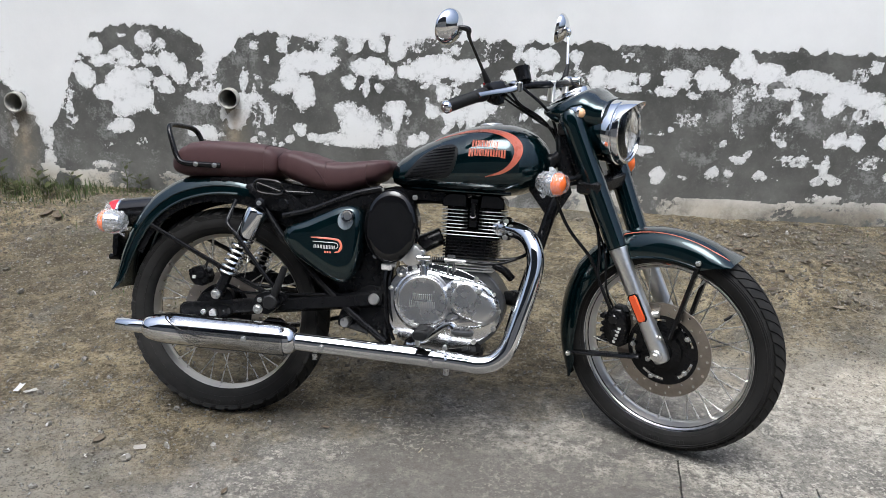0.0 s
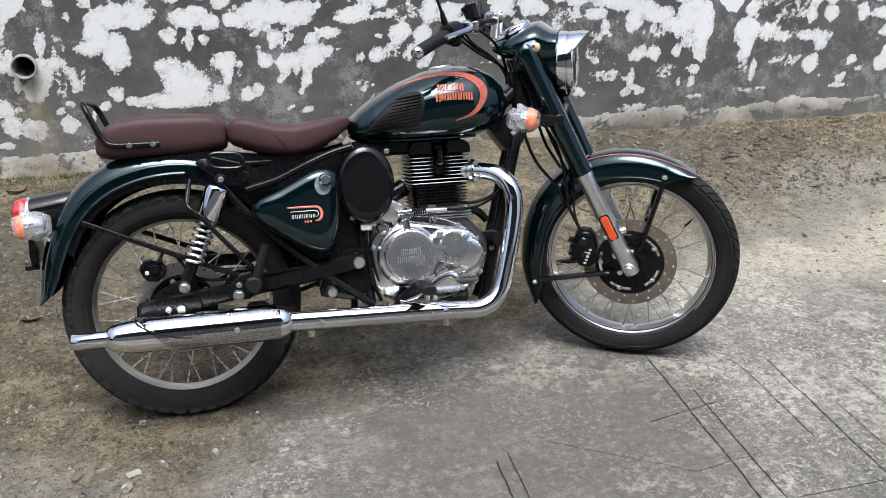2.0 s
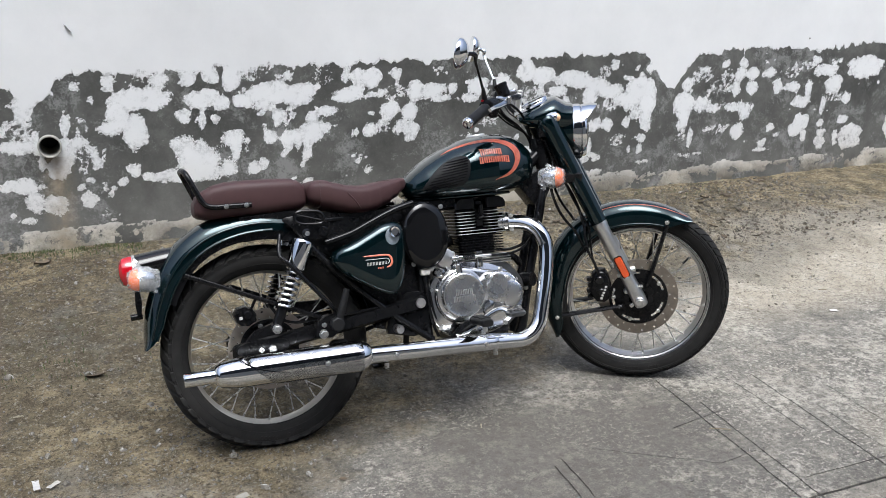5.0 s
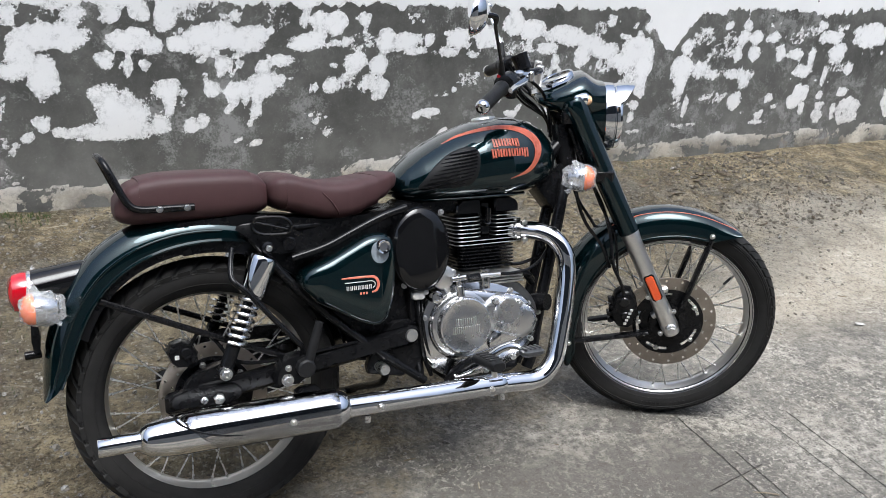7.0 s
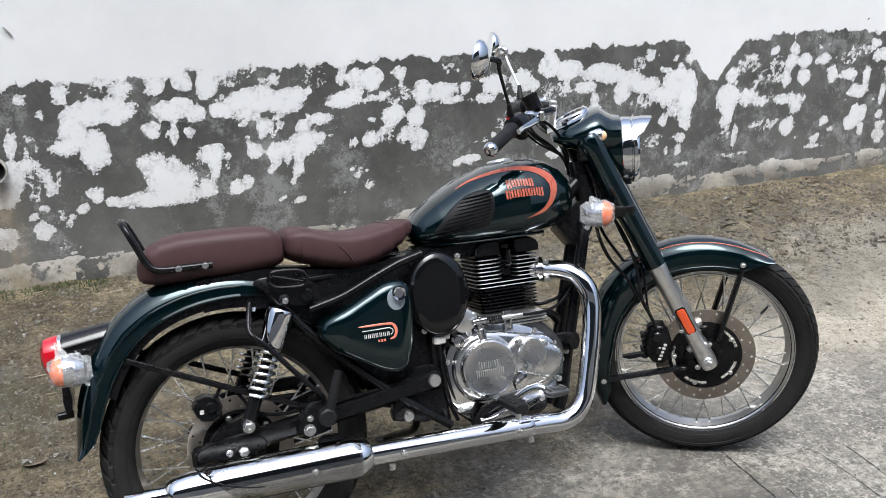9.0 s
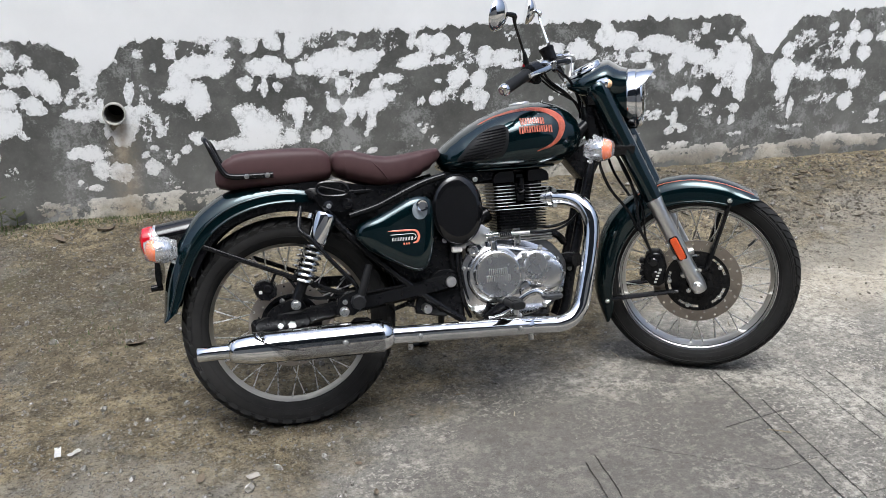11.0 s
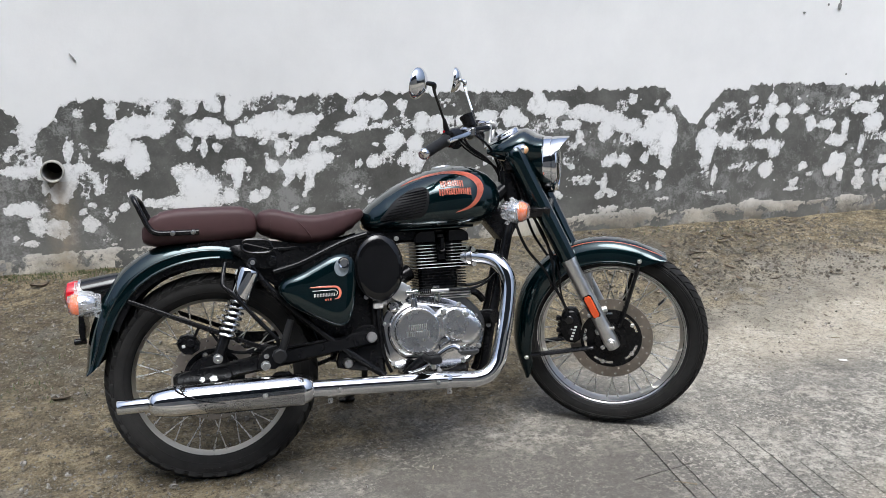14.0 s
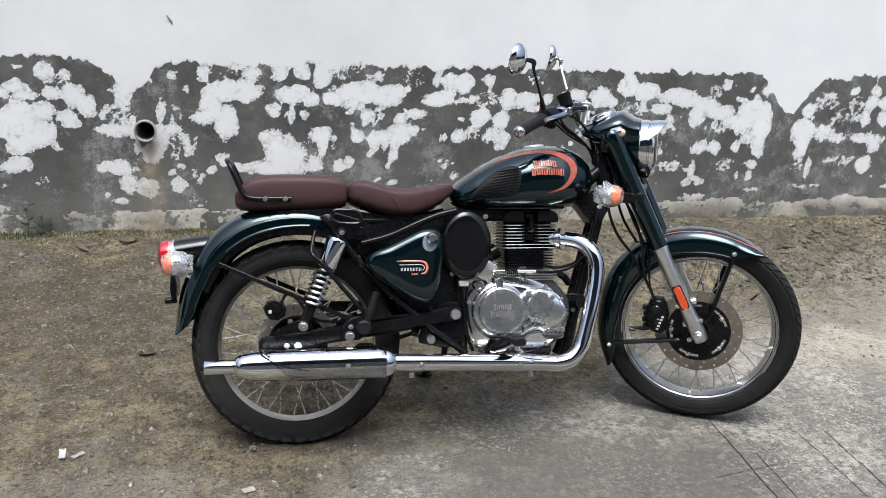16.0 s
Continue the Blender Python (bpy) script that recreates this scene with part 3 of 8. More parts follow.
BAY_H = [
    (2.05, 0.430, 0.012, 0.028), (2.08, 0.940, 0.012, 0.017), (2.09, 0.644, 0.071, 0.031), (2.11, 0.815, 0.107, 0.068), (2.12, 0.892, 0.028, 0.020), (2.13, 0.433, 0.028, 0.039),
    (2.14, 0.503, 0.040, 0.028), (2.18, 0.353, 0.089, 0.018), (2.18, 0.734, 0.071, 0.103), (2.18, 0.938, 0.047, 0.030), (2.19, 0.606, 0.060, 0.070), (2.27, 0.398, 0.045, 0.040),
    (2.27, 0.480, 0.028, 0.071), (2.45, 0.702, 0.083, 0.070), (2.46, 0.596, 0.042, 0.053), (2.47, 0.817, 0.050, 0.041), (2.52, 0.469, 0.025, 0.066), (2.53, 0.367, 0.169, 0.015),
    (2.59, 0.694, 0.076, 0.039), (2.66, 0.524, 0.026, 0.018), (2.68, 0.975, 0.021, 0.018), (2.69, 0.656, 0.051, 0.032), (2.77, 0.950, 0.033, 0.031), (2.88, 0.779, 0.039, 0.050),
]
BAY_I = [
    (2.89, 0.671, 0.131, 0.032), (2.90, 0.874, 0.047, 0.043), (2.92, 0.499, 0.057, 0.052), (2.92, 0.955, 0.035, 0.049), (2.96, 0.375, 0.080, 0.013), (2.97, 0.596, 0.044, 0.030),
    (3.00, 0.872, 0.048, 0.046), (3.00, 0.429, 0.018, 0.011), (3.01, 0.775, 0.048, 0.043), (3.14, 0.359, 0.095, 0.023), (3.15, 0.869, 0.049, 0.036), (3.15, 0.396, 0.046, 0.038),
    (3.21, 0.506, 0.036, 0.027), (3.23, 0.781, 0.041, 0.047), (3.27, 0.447, 0.028, 0.015), (3.36, 0.767, 0.073, 0.033), (3.42, 0.467, 0.052, 0.050), (3.46, 0.664, 0.089, 0.048),
    (3.48, 0.521, 0.066, 0.065), (3.51, 0.763, 0.033, 0.059), (3.52, 0.417, 0.033, 0.050), (3.56, 0.964, 0.060, 0.047), (3.60, 0.611, 0.014, 0.011), (3.65, 0.871, 0.113, 0.041),
]
BAY_J = [
    (3.66, 0.507, 0.029, 0.031), (3.66, 0.628, 0.023, 0.053), (3.68, 0.371, 0.063, 0.051), (3.68, 0.437, 0.043, 0.031), (3.74, 0.776, 0.081, 0.056), (3.82, 0.392, 0.040, 0.062),
    (3.88, 0.678, 0.039, 0.038), (3.88, 0.525, 0.049, 0.031), (3.94, 0.367, 0.060, 0.068),
]
FAR_BAY = [(3.97, 0.39, 0.14, 0.082), (4.03, 0.88, 0.166, 0.078), (4.35, 0.9, 0.114, 0.06), (4.39, 0.66, 0.087, 0.049), (4.42, 0.43, 0.118, 0.104), (4.6, 0.79, 0.107, 0.082), (4.66, 0.37, 0.122, 0.107)]
# where only thin flecks of it are left
THIN_A = [
    (-2.13, 0.612, 0.028, 0.048), (-2.13, 0.686, 0.028, 0.059), (-2.12, 0.547, 0.034, 0.042), (-1.99, 0.523, 0.046, 0.031), (-1.97, 0.424, 0.053, 0.027), (-1.74, 0.425, 0.028, 0.040),
    (-1.66, 0.928, 0.042, 0.025), (-1.39, 0.772, 0.068, 0.048), (-1.12, 0.574, 0.020, 0.025), (-1.11, 0.774, 0.025, 0.028), (-1.06, 0.898, 0.018, 0.016), (-1.02, 0.359, 0.048, 0.041),
    (-1.02, 0.454, 0.026, 0.035), (-0.82, 0.981, 0.057, 0.030), (-0.28, 0.995, 0.070, 0.026), (-0.11, 0.794, 0.041, 0.029), (-0.10, 0.740, 0.035, 0.030), (0.06, 0.972, 0.015, 0.035),
    (0.11, 0.971, 0.015, 0.027), (0.26, 0.522, 0.037, 0.022), (0.41, 0.671, 0.048, 0.034), (0.49, 0.868, 0.054, 0.040), (0.74, 0.970, 0.022, 0.019), (1.07, 0.682, 0.060, 0.025),
]
THIN_B = [
    (1.07, 0.805, 0.037, 0.019), (1.15, 0.925, 0.032, 0.016), (1.30, 0.776, 0.037, 0.041), (1.31, 0.628, 0.038, 0.031), (1.36, 0.826, 0.086, 0.036), (1.52, 0.661, 0.051, 0.060),
    (1.60, 0.492, 0.068, 0.027), (1.84, 0.931, 0.038, 0.039), (1.93, 0.728, 0.109, 0.031), (1.97, 0.500, 0.055, 0.032), (2.45, 0.508, 0.037, 0.051), (2.52, 0.881, 0.075, 0.059),
    (2.63, 0.890, 0.042, 0.052), (2.69, 0.794, 0.051, 0.042), (2.77, 0.520, 0.078, 0.022), (2.79, 0.674, 0.052, 0.029), (2.80, 0.834, 0.060, 0.064), (3.14, 0.969, 0.044, 0.039),
    (3.35, 0.876, 0.050, 0.033), (3.50, 0.910, 0.130, 0.033), (3.73, 0.962, 0.071, 0.047), (3.76, 0.682, 0.087, 0.026),
]
PATCHES = np.array(BAY_A + BAY_B + BAY_C + BAY_D + BAY_E + BAY_F + BAY_G + BAY_H + BAY_I + BAY_J + FAR_BAY)
THIN = np.array(THIN_A + THIN_B)


def skirting_top(x):
    """The upper edge of the flaked, damp zone: low arches with gaps between them."""
    h = 1.015 + 0.03 * noise.noise(Vector((x * 2.1, 7, 0))) + 0.03 * noise.noise(Vector((x * 8, 3, 0))) + 0.016 * noise.noise(Vector((x * 19, 3, 5))) + 0.014 * noise.noise(Vector((x * 53, 3, 5)))
    for gap, width, depth in ((-1.3, 0.11, 0.13), (2.33, 0.13, 0.24), (-2.25, 0.16, 0.5), (5.3, 0.15, 0.2)):
        h -= depth * math.exp(-(((x - gap) / width) ** 2))
    return h


def limewash(x, z):
    """How firmly the white coat holds at a place on the wall; bare cement where it is below a half."""
    q = Vector((x, z, 0.0))
    top = skirting_top(x)
    px, pz = x + 0.014 * noise.noise(q * 15), z + 0.014 * noise.noise(q * 15 + Vector((3, 8, 1)))

    def held(table):
        d = np.hypot((px - table[:, 0]) / table[:, 2], (pz - table[:, 1]) / table[:, 3])
        return float(np.max((1.05 - d) * np.minimum(table[:, 2], table[:, 3]))) / 0.045

    f = min(max(0.5 + held(PATCHES), 0.06), 0.98)
    f = max(f, min(0.5 + 0.6 * held(THIN), 0.5))
    wild = 0.16 + 0.5 * noise.noise(q * 8) + 0.5 * noise.noise(q * 19 + Vector((5, 2, 0))) + 0.3 * noise.noise(q * 40)
    far = min(max((-2.5 - x) / 0.3, 0), 1) if x < 1.4 else min(max((x - 4.6) / 0.4, 0), 1)
    f = f * (1 - far) + (0.3 + wild) * far if far > 0 else f
    f += 0.2 * noise.noise(q * 19) + 0.22 * noise.noise(q * 41) + 0.14 * noise.noise(q * 83)
    if z < 0.5:
        f -= 0.8 * math.exp(-(((z - 0.38) / 0.045) ** 2)) * (0.35 + 0.7 * noise.noise(Vector((x * 1.7, 1, 0))))
        edge = 0.285 + 0.03 * noise.noise(Vector((x * 2.3, 0, 4))) + 0.02 * noise.noise(Vector((x * 9, 0, 4)))
        if z < edge:
            f += 0.5 + 0.9 * noise.noise(Vector((x * 2, z * 5, 8))) + 0.5 * noise.noise(Vector((x * 9, z * 14, 8)))
    f -= 1.2 * math.exp(-(((x - 2.28 - 0.03 * math.sin(z * 9)) / 0.05) ** 2)) * (0.28 < z < 0.86)
    # the damp corner by the first drain: bare streaks running down to the ground
    if x < -1.75:
        for sx, tilt, width in ((-2.02, -0.55, 0.045), (-2.62, 0.35, 0.12)):
            f -= 1.1 * math.exp(-(((x - sx + tilt * (z - 0.5)) / (width * (1.6 - z))) ** 2)) * (z < 0.66)
    f -= 0.8 * math.exp(-(((x + 2.37) / 0.06) ** 2)) * (z < 0.57)
    f -= (0.05 + 0.5 * min(max((x - 2.4) / 0.1, 0), 1)) * math.exp(-(((top - 0.03 - z) / 0.025) ** 2))
    s = min(max((z - top) / 0.035 + 0.5 * noise.noise(q * 26), 0), 1)
    return f * (1 - s) + 1.5 * s


def wall_material():
    m = material("flaking_limewash", (0.75, 0.75, 0.75), 0.88, spec=0.2)
    n, l, b = nodes_of(m)
    coat, height = n.new("ShaderNodeAttribute"), n.new("ShaderNodeAttribute")
    coat.attribute_name, height.attribute_name = "coat", "height"
    crisp = sums(m, "ADD", coat.outputs["Fac"], sums(m, "MULTIPLY", sums(m, "SUBTRACT", tex_noise(m, 26, 9, 0.72), 0.5), 0.75))
    worn_off = ramp(m, tex_noise(m, 3.6, 4, 0.6), (0.45, 0.2), (0.62, 1.2))
    crisp = sums(m, "ADD", crisp, sums(m, "MULTIPLY", sums(m, "SUBTRACT", tex_noise(m, 85, 6, 0.75), 0.5), worn_off))
    # small round flecks that still hold
    spots, bend = n.new("ShaderNodeTexVoronoi"), n.new("ShaderNodeVectorMath")
    bend.operation = "MULTIPLY_ADD"
    wobble, place = n.new("ShaderNodeTexNoise"), n.new("ShaderNodeTexCoord")
    wobble.inputs["Scale"].default_value = 30
    l.new(place.outputs["Object"], wobble.inputs["Vector"])
    l.new(wobble.outputs["Color"], bend.inputs[0])
    bend.inputs[1].default_value = (0.03, 0.03, 0.03)
    l.new(place.outputs["Object"], bend.inputs[2])
    l.new(bend.outputs[0], spots.inputs["Vector"])
    spots.inputs["Scale"].default_value = 15
    pick = n.new("ShaderNodeSeparateColor")
    l.new(spots.outputs["Color"], pick.inputs[0])
    side = n.new("ShaderNodeSeparateXYZ")
    l.new(place.outputs["Object"], side.inputs[0])
    more = sums(m, "ADD", 1.0, sums(m, "MULTIPLY", sums(m, "GREATER_THAN", side.outputs[0], 2.36), 0.55))
    size = sums(m, "MULTIPLY", sums(m, "MULTIPLY", ramp(m, pick.outputs[0], (0.5, 0.0), (1.0, 1.0)), ramp(m, tex_noise(m, 2.7, 3), (0.4, 0.1), (0.6, 0.34))), more)
    fleck = sums(m, "MULTIPLY", sums(m, "SUBTRACT", size, spots.outputs["Distance"]), 3.2)
    band = ramp(m, height.outputs["Fac"], (0.34, 0.0), (0.42, 1.0))
    crisp = sums(m, "ADD", crisp, sums(m, "MULTIPLY", sums(m, "MAXIMUM", fleck, 0.0), band))
    white = ramp(m, crisp, (0.475, 0.0), (0.525, 1.0))
    thin = ramp(m, tex_noise(m, 60, 6, 0.8), (0.42, 0.45), (0.54, 1.0))
    thin = mixed(m, ramp(m, crisp, (0.55, 0.0), (0.95, 1.0)), thin, 1.0)
    cement = ramp(m, tex_noise(m, 3.2, 8, 0.7), (0.3, (0.06, 0.06, 0.056)), (0.5, (0.1, 0.1, 0.093)), (0.7, (0.17, 0.168, 0.158)))
    cement = mixed(m, ramp(m, height.outputs["Fac"], (0.3, 0.65), (0.7, 0.0)), cement, ramp(m, tex_noise(m, 4, 6, 0.65), (0.35, (0.1, 0.098, 0.09)), (0.65, (0.215, 0.21, 0.195))))
    veil = sums(m, "ADD", sums(m, "MULTIPLY", tex_noise(m, 5.5, 8, 0.72), 0.75), sums(m, "MULTIPLY", tex_noise(m, 110, 4, 0.7), 0.25))
    cement = mixed(m, ramp(m, veil, (0.52, 0.0), (0.6, 0.5)), cement, (0.4, 0.4, 0.39))
    cement = mixed(m, ramp(m, tex_noise(m, 90, 4, 0.7), (0.55, 0.0), (0.75, 0.18)), cement, (0.3, 0.298, 0.28))
    paint = ramp(m, tex_noise(m, 2.0, 7, 0.65), (0.3, (0.77, 0.774, 0.774)), (0.7, (0.85, 0.852, 0.85)))
    low = ramp(m, height.outputs["Fac"], (0.0, 0.0), (0.24, 0.0), (0.34, 0.75), (0.6, 1.0))
    stain = ramp(m, tex_noise(m, 5, 6, 0.7), (0.35, (0.48, 0.43, 0.35)), (0.65, (0.7, 0.655, 0.57)))
    paint = mixed(m, low, stain, paint)
    damp = sums(m, "MULTIPLY", ramp(m, height.outputs["Fac"], (0.18, 1.0), (0.33, 0.0)), ramp(m, tex_noise(m, 2.2, 7, 0.72), (0.42, 0.15), (0.58, 0.95)))
    paint = mixed(m, damp, paint, (0.13, 0.115, 0.095))
    base = mixed(m, sums(m, "MULTIPLY", white, thin), cement, paint)
    # rusty runs below the drain pipes
    across = n.new("ShaderNodeSeparateXYZ")
    l.new(place.outputs["Object"], across.inputs[0])
    for px, pz in ((-1.24, 0.64), (-2.4, 0.58)):
        near = ramp(m, sums(m, "ABSOLUTE", sums(m, "SUBTRACT", across.outputs[0], px)), (0.0, 1.0), (0.09, 0.0))
        below = sums(m, "MULTIPLY", sums(m, "LESS_THAN", across.outputs[2], pz), ramp(m, tex_noise(m, 11, 6, 0.7), (0.38, 0.15), (0.62, 0.75)))
        base = mixed(m, sums(m, "MULTIPLY", near, below), base, (0.36, 0.29, 0.2))
    plug(m, "Base Color", base)
    h = sums(m, "ADD", sums(m, "MULTIPLY", white, 0.8), sums(m, "MULTIPLY", tex_noise(m, 45, 6, 0.7), 0.35))
    bumped(m, h, 0.5, 0.006)
    return m


def wall_north():
    """The wall behind the motorcycle, with two round drain holes through it."""
    me = bpy.data.meshes.new("wall_north")
    xs, zs = np.r_[-40, -20, -9, -5, -3.5, np.arange(-2.8, 5.6, 0.0105), 6.5, 9, 14, 25, 40], np.r_[-0.2, np.arange(0.12, 1.16, 0.0105), 1.3, 1.6, 2.0, 2.6]
    holes = [(-1.257, 0.696, 0.046), (-2.41, 0.632, 0.046)]
    verts = []
    for z in zs:
        for x in xs:
            y = WALL_Y + (0.006 * noise.noise(Vector((x * 1.5, z * 1.5, 2))) if -4 < x < 7 else 0)
            for hx, hz, hr in holes:
                d = math.hypot(x - hx, z - hz)
                if d < hr + 0.0098:
                    k = hr / max(d, 1e-4)
                    x, z = (hx + (x - hx) * k, hz + (z - hz) * k) if d > 0.02 else (x, z)
            verts.append((x, y, z))
    w, faces = len(xs), []
    for j in range(len(zs) - 1):
        for i in range(w - 1):
            q = (j * w + i, j * w + i + 1, j * w + w + i + 1, j * w + w + i)
            c = np.mean([verts[k] for k in q], axis=0)
            if not any(math.hypot(c[0] - hx, c[2] - hz) < hr - 0.001 for hx, hz, hr in holes):
                faces.append(q)
    front = len(verts)
    verts += [(x, WALL_Y + 0.22, z) for x in (-40, 40) for z in (-0.2, 2.6)]
    a, b, c, d = 0, w - 1, (len(zs) - 1) * w, len(zs) * w - 1
    faces += [(front, front + 1, front + 3, front + 2), (c, d, front + 3, front + 1), (a, c, front + 1, front), (b, front + 2, front + 3, d)]
    me.from_pydata(verts, [], faces)
    for name, f in (("coat", limewash), ("height", lambda x, z: z)):
        me.attributes.new(name, "FLOAT", "POINT").data.foreach_set("value", [f(x, z) if -4 < x < 8 and z < 1.5 else (z if name == "height" else 1.2) for x, _, z in verts])
    me.materials.append(wall_material())
    me.shade_smooth()
    me.set_sharp_from_angle(angle=radians(40))
    return tagged(new("wall_north", me), "white limewashed wall flaking to grey cement below", "wall", kind="structure")


wall_north()


def drain_pipe(x, z):
    bm = NEW()
    lathe(bm, [(0.053, 0.16), (0.053, -0.035), (0.0515, -0.038), (0.0465, -0.038), (0.0455, -0.034), (0.0455, 0.21), (0.053, 0.21)], (0, 0, 0), 32, closed=True)
    pipe = part("drain_pipe", bm, worn("pipe_plastic", (0.34, 0.33, 0.3), 0.6, 0, 0, 0.1, 30, 0.2, 0.4, 0.3), None, "grey plastic drain pipe stub set in the wall", pose(x, WALL_Y, z))
    tagged(pipe, category="pipe", group="drain pipes")
    # near-black disc that stands in for the dark depth of the pipe
    bm = NEW()
    lathe(bm, [(0.0454, 0.205), (0.02, 0.206), (0.001, 0.206)], (0, 0, 0), 32)
    part("dark_plug", bm, worn("dark_plug_finish", (0.02, 0.018, 0.015), 0.9), pipe, "near-black disc inside the pipe")


drain_pipe(-1.257, 0.696)
drain_pipe(-2.41, 0.632)


def wall_chip(x, z, w, h, turn=0.0):
    """A shallow dark chip in the white coat, with a ragged outline."""
    bm = NEW()
    rim = [(w * (1 + 0.3 * noise.noise(Vector((x * 9, k * 1.7, 1)))) * math.cos(a), h * (1 + 0.3 * noise.noise(Vector((z * 9, k * 1.3, 4)))) * math.sin(a)) for k, a in enumerate(2 * math.pi * j / 14 for j in range(14))]
    plate(bm, rim, (0.010, -0.002, -0.004), (1, 1, 0.8))
    chip = part("wall_chip", bm, worn("bare_cement", (0.24, 0.24, 0.235), 0.9), None, "small dark chip in the white coat of the wall", pose(x, WALL_Y - 0.005, z, 0, turn, 0))
    tagged(chip, category="chip", group="chips in the wall")


for chip in ((3.346, 1.505, 0.012, 0.022), (3.350, 1.535, 0.004, 0.014), (3.258, 1.514, 0.005, 0.008), (3.08, 1.464, 0.007, 0.006), (3.461, 1.087, 0.005, 0.006), (-1.117, 1.230, 0.002, 0.024, -38)):
    wall_chip(*chip)


def plain_wall(name, centre, size, label, colour=(0.045, 0.05, 0.052)):
    bm = NEW()
    brick(bm, centre, size, 0.02)
    m = worn("unseen_wall_render", colour, 0.9, 0, 0, 0.05, 6, 0.3, 0.2, 0.3)
    return tagged(part(name, bm, m, None, label), category="wall", kind="structure")


# unseen walls added to shape the reflections: pale low down, dark above
plain_wall("unseen_wall_south_lower", (-4.4, -6.0, 2.05), (17.4, 0.25, 4.5), "plain pale wall added out of view to brighten reflections", (0.36, 0.345, 0.32))
plain_wall("unseen_wall_south_upper", (-4.4, -6.0, 7.60), (17.4, 0.25, 6.6), "plain dark wall added out of view to darken reflections", (0.03, 0.034, 0.04))
plain_wall("unseen_wall_south_low", (21.8, -6.0, 1.2), (34.5, 0.25, 2.8), "plain low dark wall added out of view for reflections")
# two more walls added out of view, holding back light from the low sky
plain_wall("unseen_wall_west", (-13.0, -1.8, 1.5), (0.25, 12.2, 3.4), "plain dark wall added out of view to cut low sky light")
plain_wall("unseen_wall_east", (19.0, -1.8, 1.5), (0.25, 12.2, 3.4), "plain dark wall added out of view to cut low sky light")


# ---- the motorcycle ----
BIKE = pose(-0.669, 2.627, 0.3085) @ pose(0, 0, 0, 0, 0, -4) @ pose(0, 0, 0, -14.5)
AXLE = Vector((1.383, 0, 0.022))
RAKE = radians(26)
PIVOT = AXLE - 0.05 * Vector((math.cos(RAKE), 0, math.sin(RAKE)))
STEER = Matrix.Translation(PIVOT) @ Matrix.Rotation(radians(-29.7), 4, (-math.sin(RAKE), 0, math.cos(RAKE))) @ Matrix.Translation(-PIVOT)
BASE = BIKE @ pose(0, 0, -0.315)
bike = tagged(new("motorcycle"), "dark green classic motorcycle with chrome exhaust, on its side stand", "motorcycle")
bike.matrix_basis = BASE
REAR = BASE.inverted() @ BIKE
FRONT = REAR @ STEER
BOLT = bolt_mesh("bolt", 0.0064, 0.009)
BIG_BOLT = bolt_mesh("bolt", 0.012, 0.013)


def rear_part(name, bm, mat, label="", crease=38):
    return part(name, bm, mat, bike, label, REAR, crease)


def front_part(name, bm, mat, label="", crease=38):
    return part(name, bm, mat, bike, label, FRONT, crease)


def bolts(parent, places, big=False, flip=False):
    for x, y, z in places:
        shared("bolt", BIG_BOLT if big else BOLT, parent, pose(x, y, z, 180 if flip else 0, 0 if flip else 20 * (x + z) * 50 % 60, 0))


# wheels
def annulus(bm, c, y, thick, radii, n, is_open=None, holes=None):
    """A flat ring at y, of n cells by the steps of radii, with cells left open and cells drilled."""
    top = []
    grid = {}

    def vert(r, a, cache=None):
        return bm.verts.new((c[0] + r * math.cos(a), y, c[2] + r * math.sin(a)))

    for j, r in enumerate(radii):
        for i in range(n):
            grid[i, j] = vert(r, 2 * math.pi * i / n)
    for j in range(len(radii) - 1):
        for i in range(n):
            if is_open and is_open(i, j):
                continue
            q = [grid[i, j], grid[(i + 1) % n, j], grid[(i + 1) % n, j + 1], grid[i, j + 1]]
            if holes and holes(i, j):
                a, r = 2 * math.pi * (i + 0.5) / n, (radii[j] + radii[j + 1]) / 2
                h = min((radii[j + 1] - radii[j]) / 2, math.pi * r / n) * 0.62
                o = []
                for k in range(8):
                    t = math.radians(-157.5 + 45 * k)
                    o.append(vert(r + h * math.sin(t), a + h * math.cos(t) / r))
                for k in range(4):
                    p, p2 = q[k], q[(k + 1) % 4]
                    top.append(bm.faces.new((p, p2, o[2 * k + 1], o[2 * k])))
                    top.append(bm.faces.new((p2, o[(2 * k + 2) % 8], o[2 * k + 1])))
            else:
                top.append(bm.faces.new(q))
    loose = [v for v in bm.verts if not v.link_faces]
    bmesh.ops.delete(bm, geom=loose, context="VERTS")
    bmesh.ops.recalc_face_normals(bm, faces=bm.faces)
    bmesh.ops.solidify(bm, geom=bm.faces[:], thickness=thick)
    return bm


def tyre_profile(rim, top, hw):
    half = [(rim - 0.010, -0.60 * hw), (rim + 0.004, -0.80 * hw), (rim + 0.018, -0.95 * hw), (rim + 0.034, -hw), (rim + 0.050, -0.965 * hw), (top - 0.022, -0.84 * hw), (top - 0.011, -0.64 * hw), (top - 0.003, -0.34 * hw)]
    return half + [(top, 0.0)] + [(r, -y) for r, y in half[::-1]]


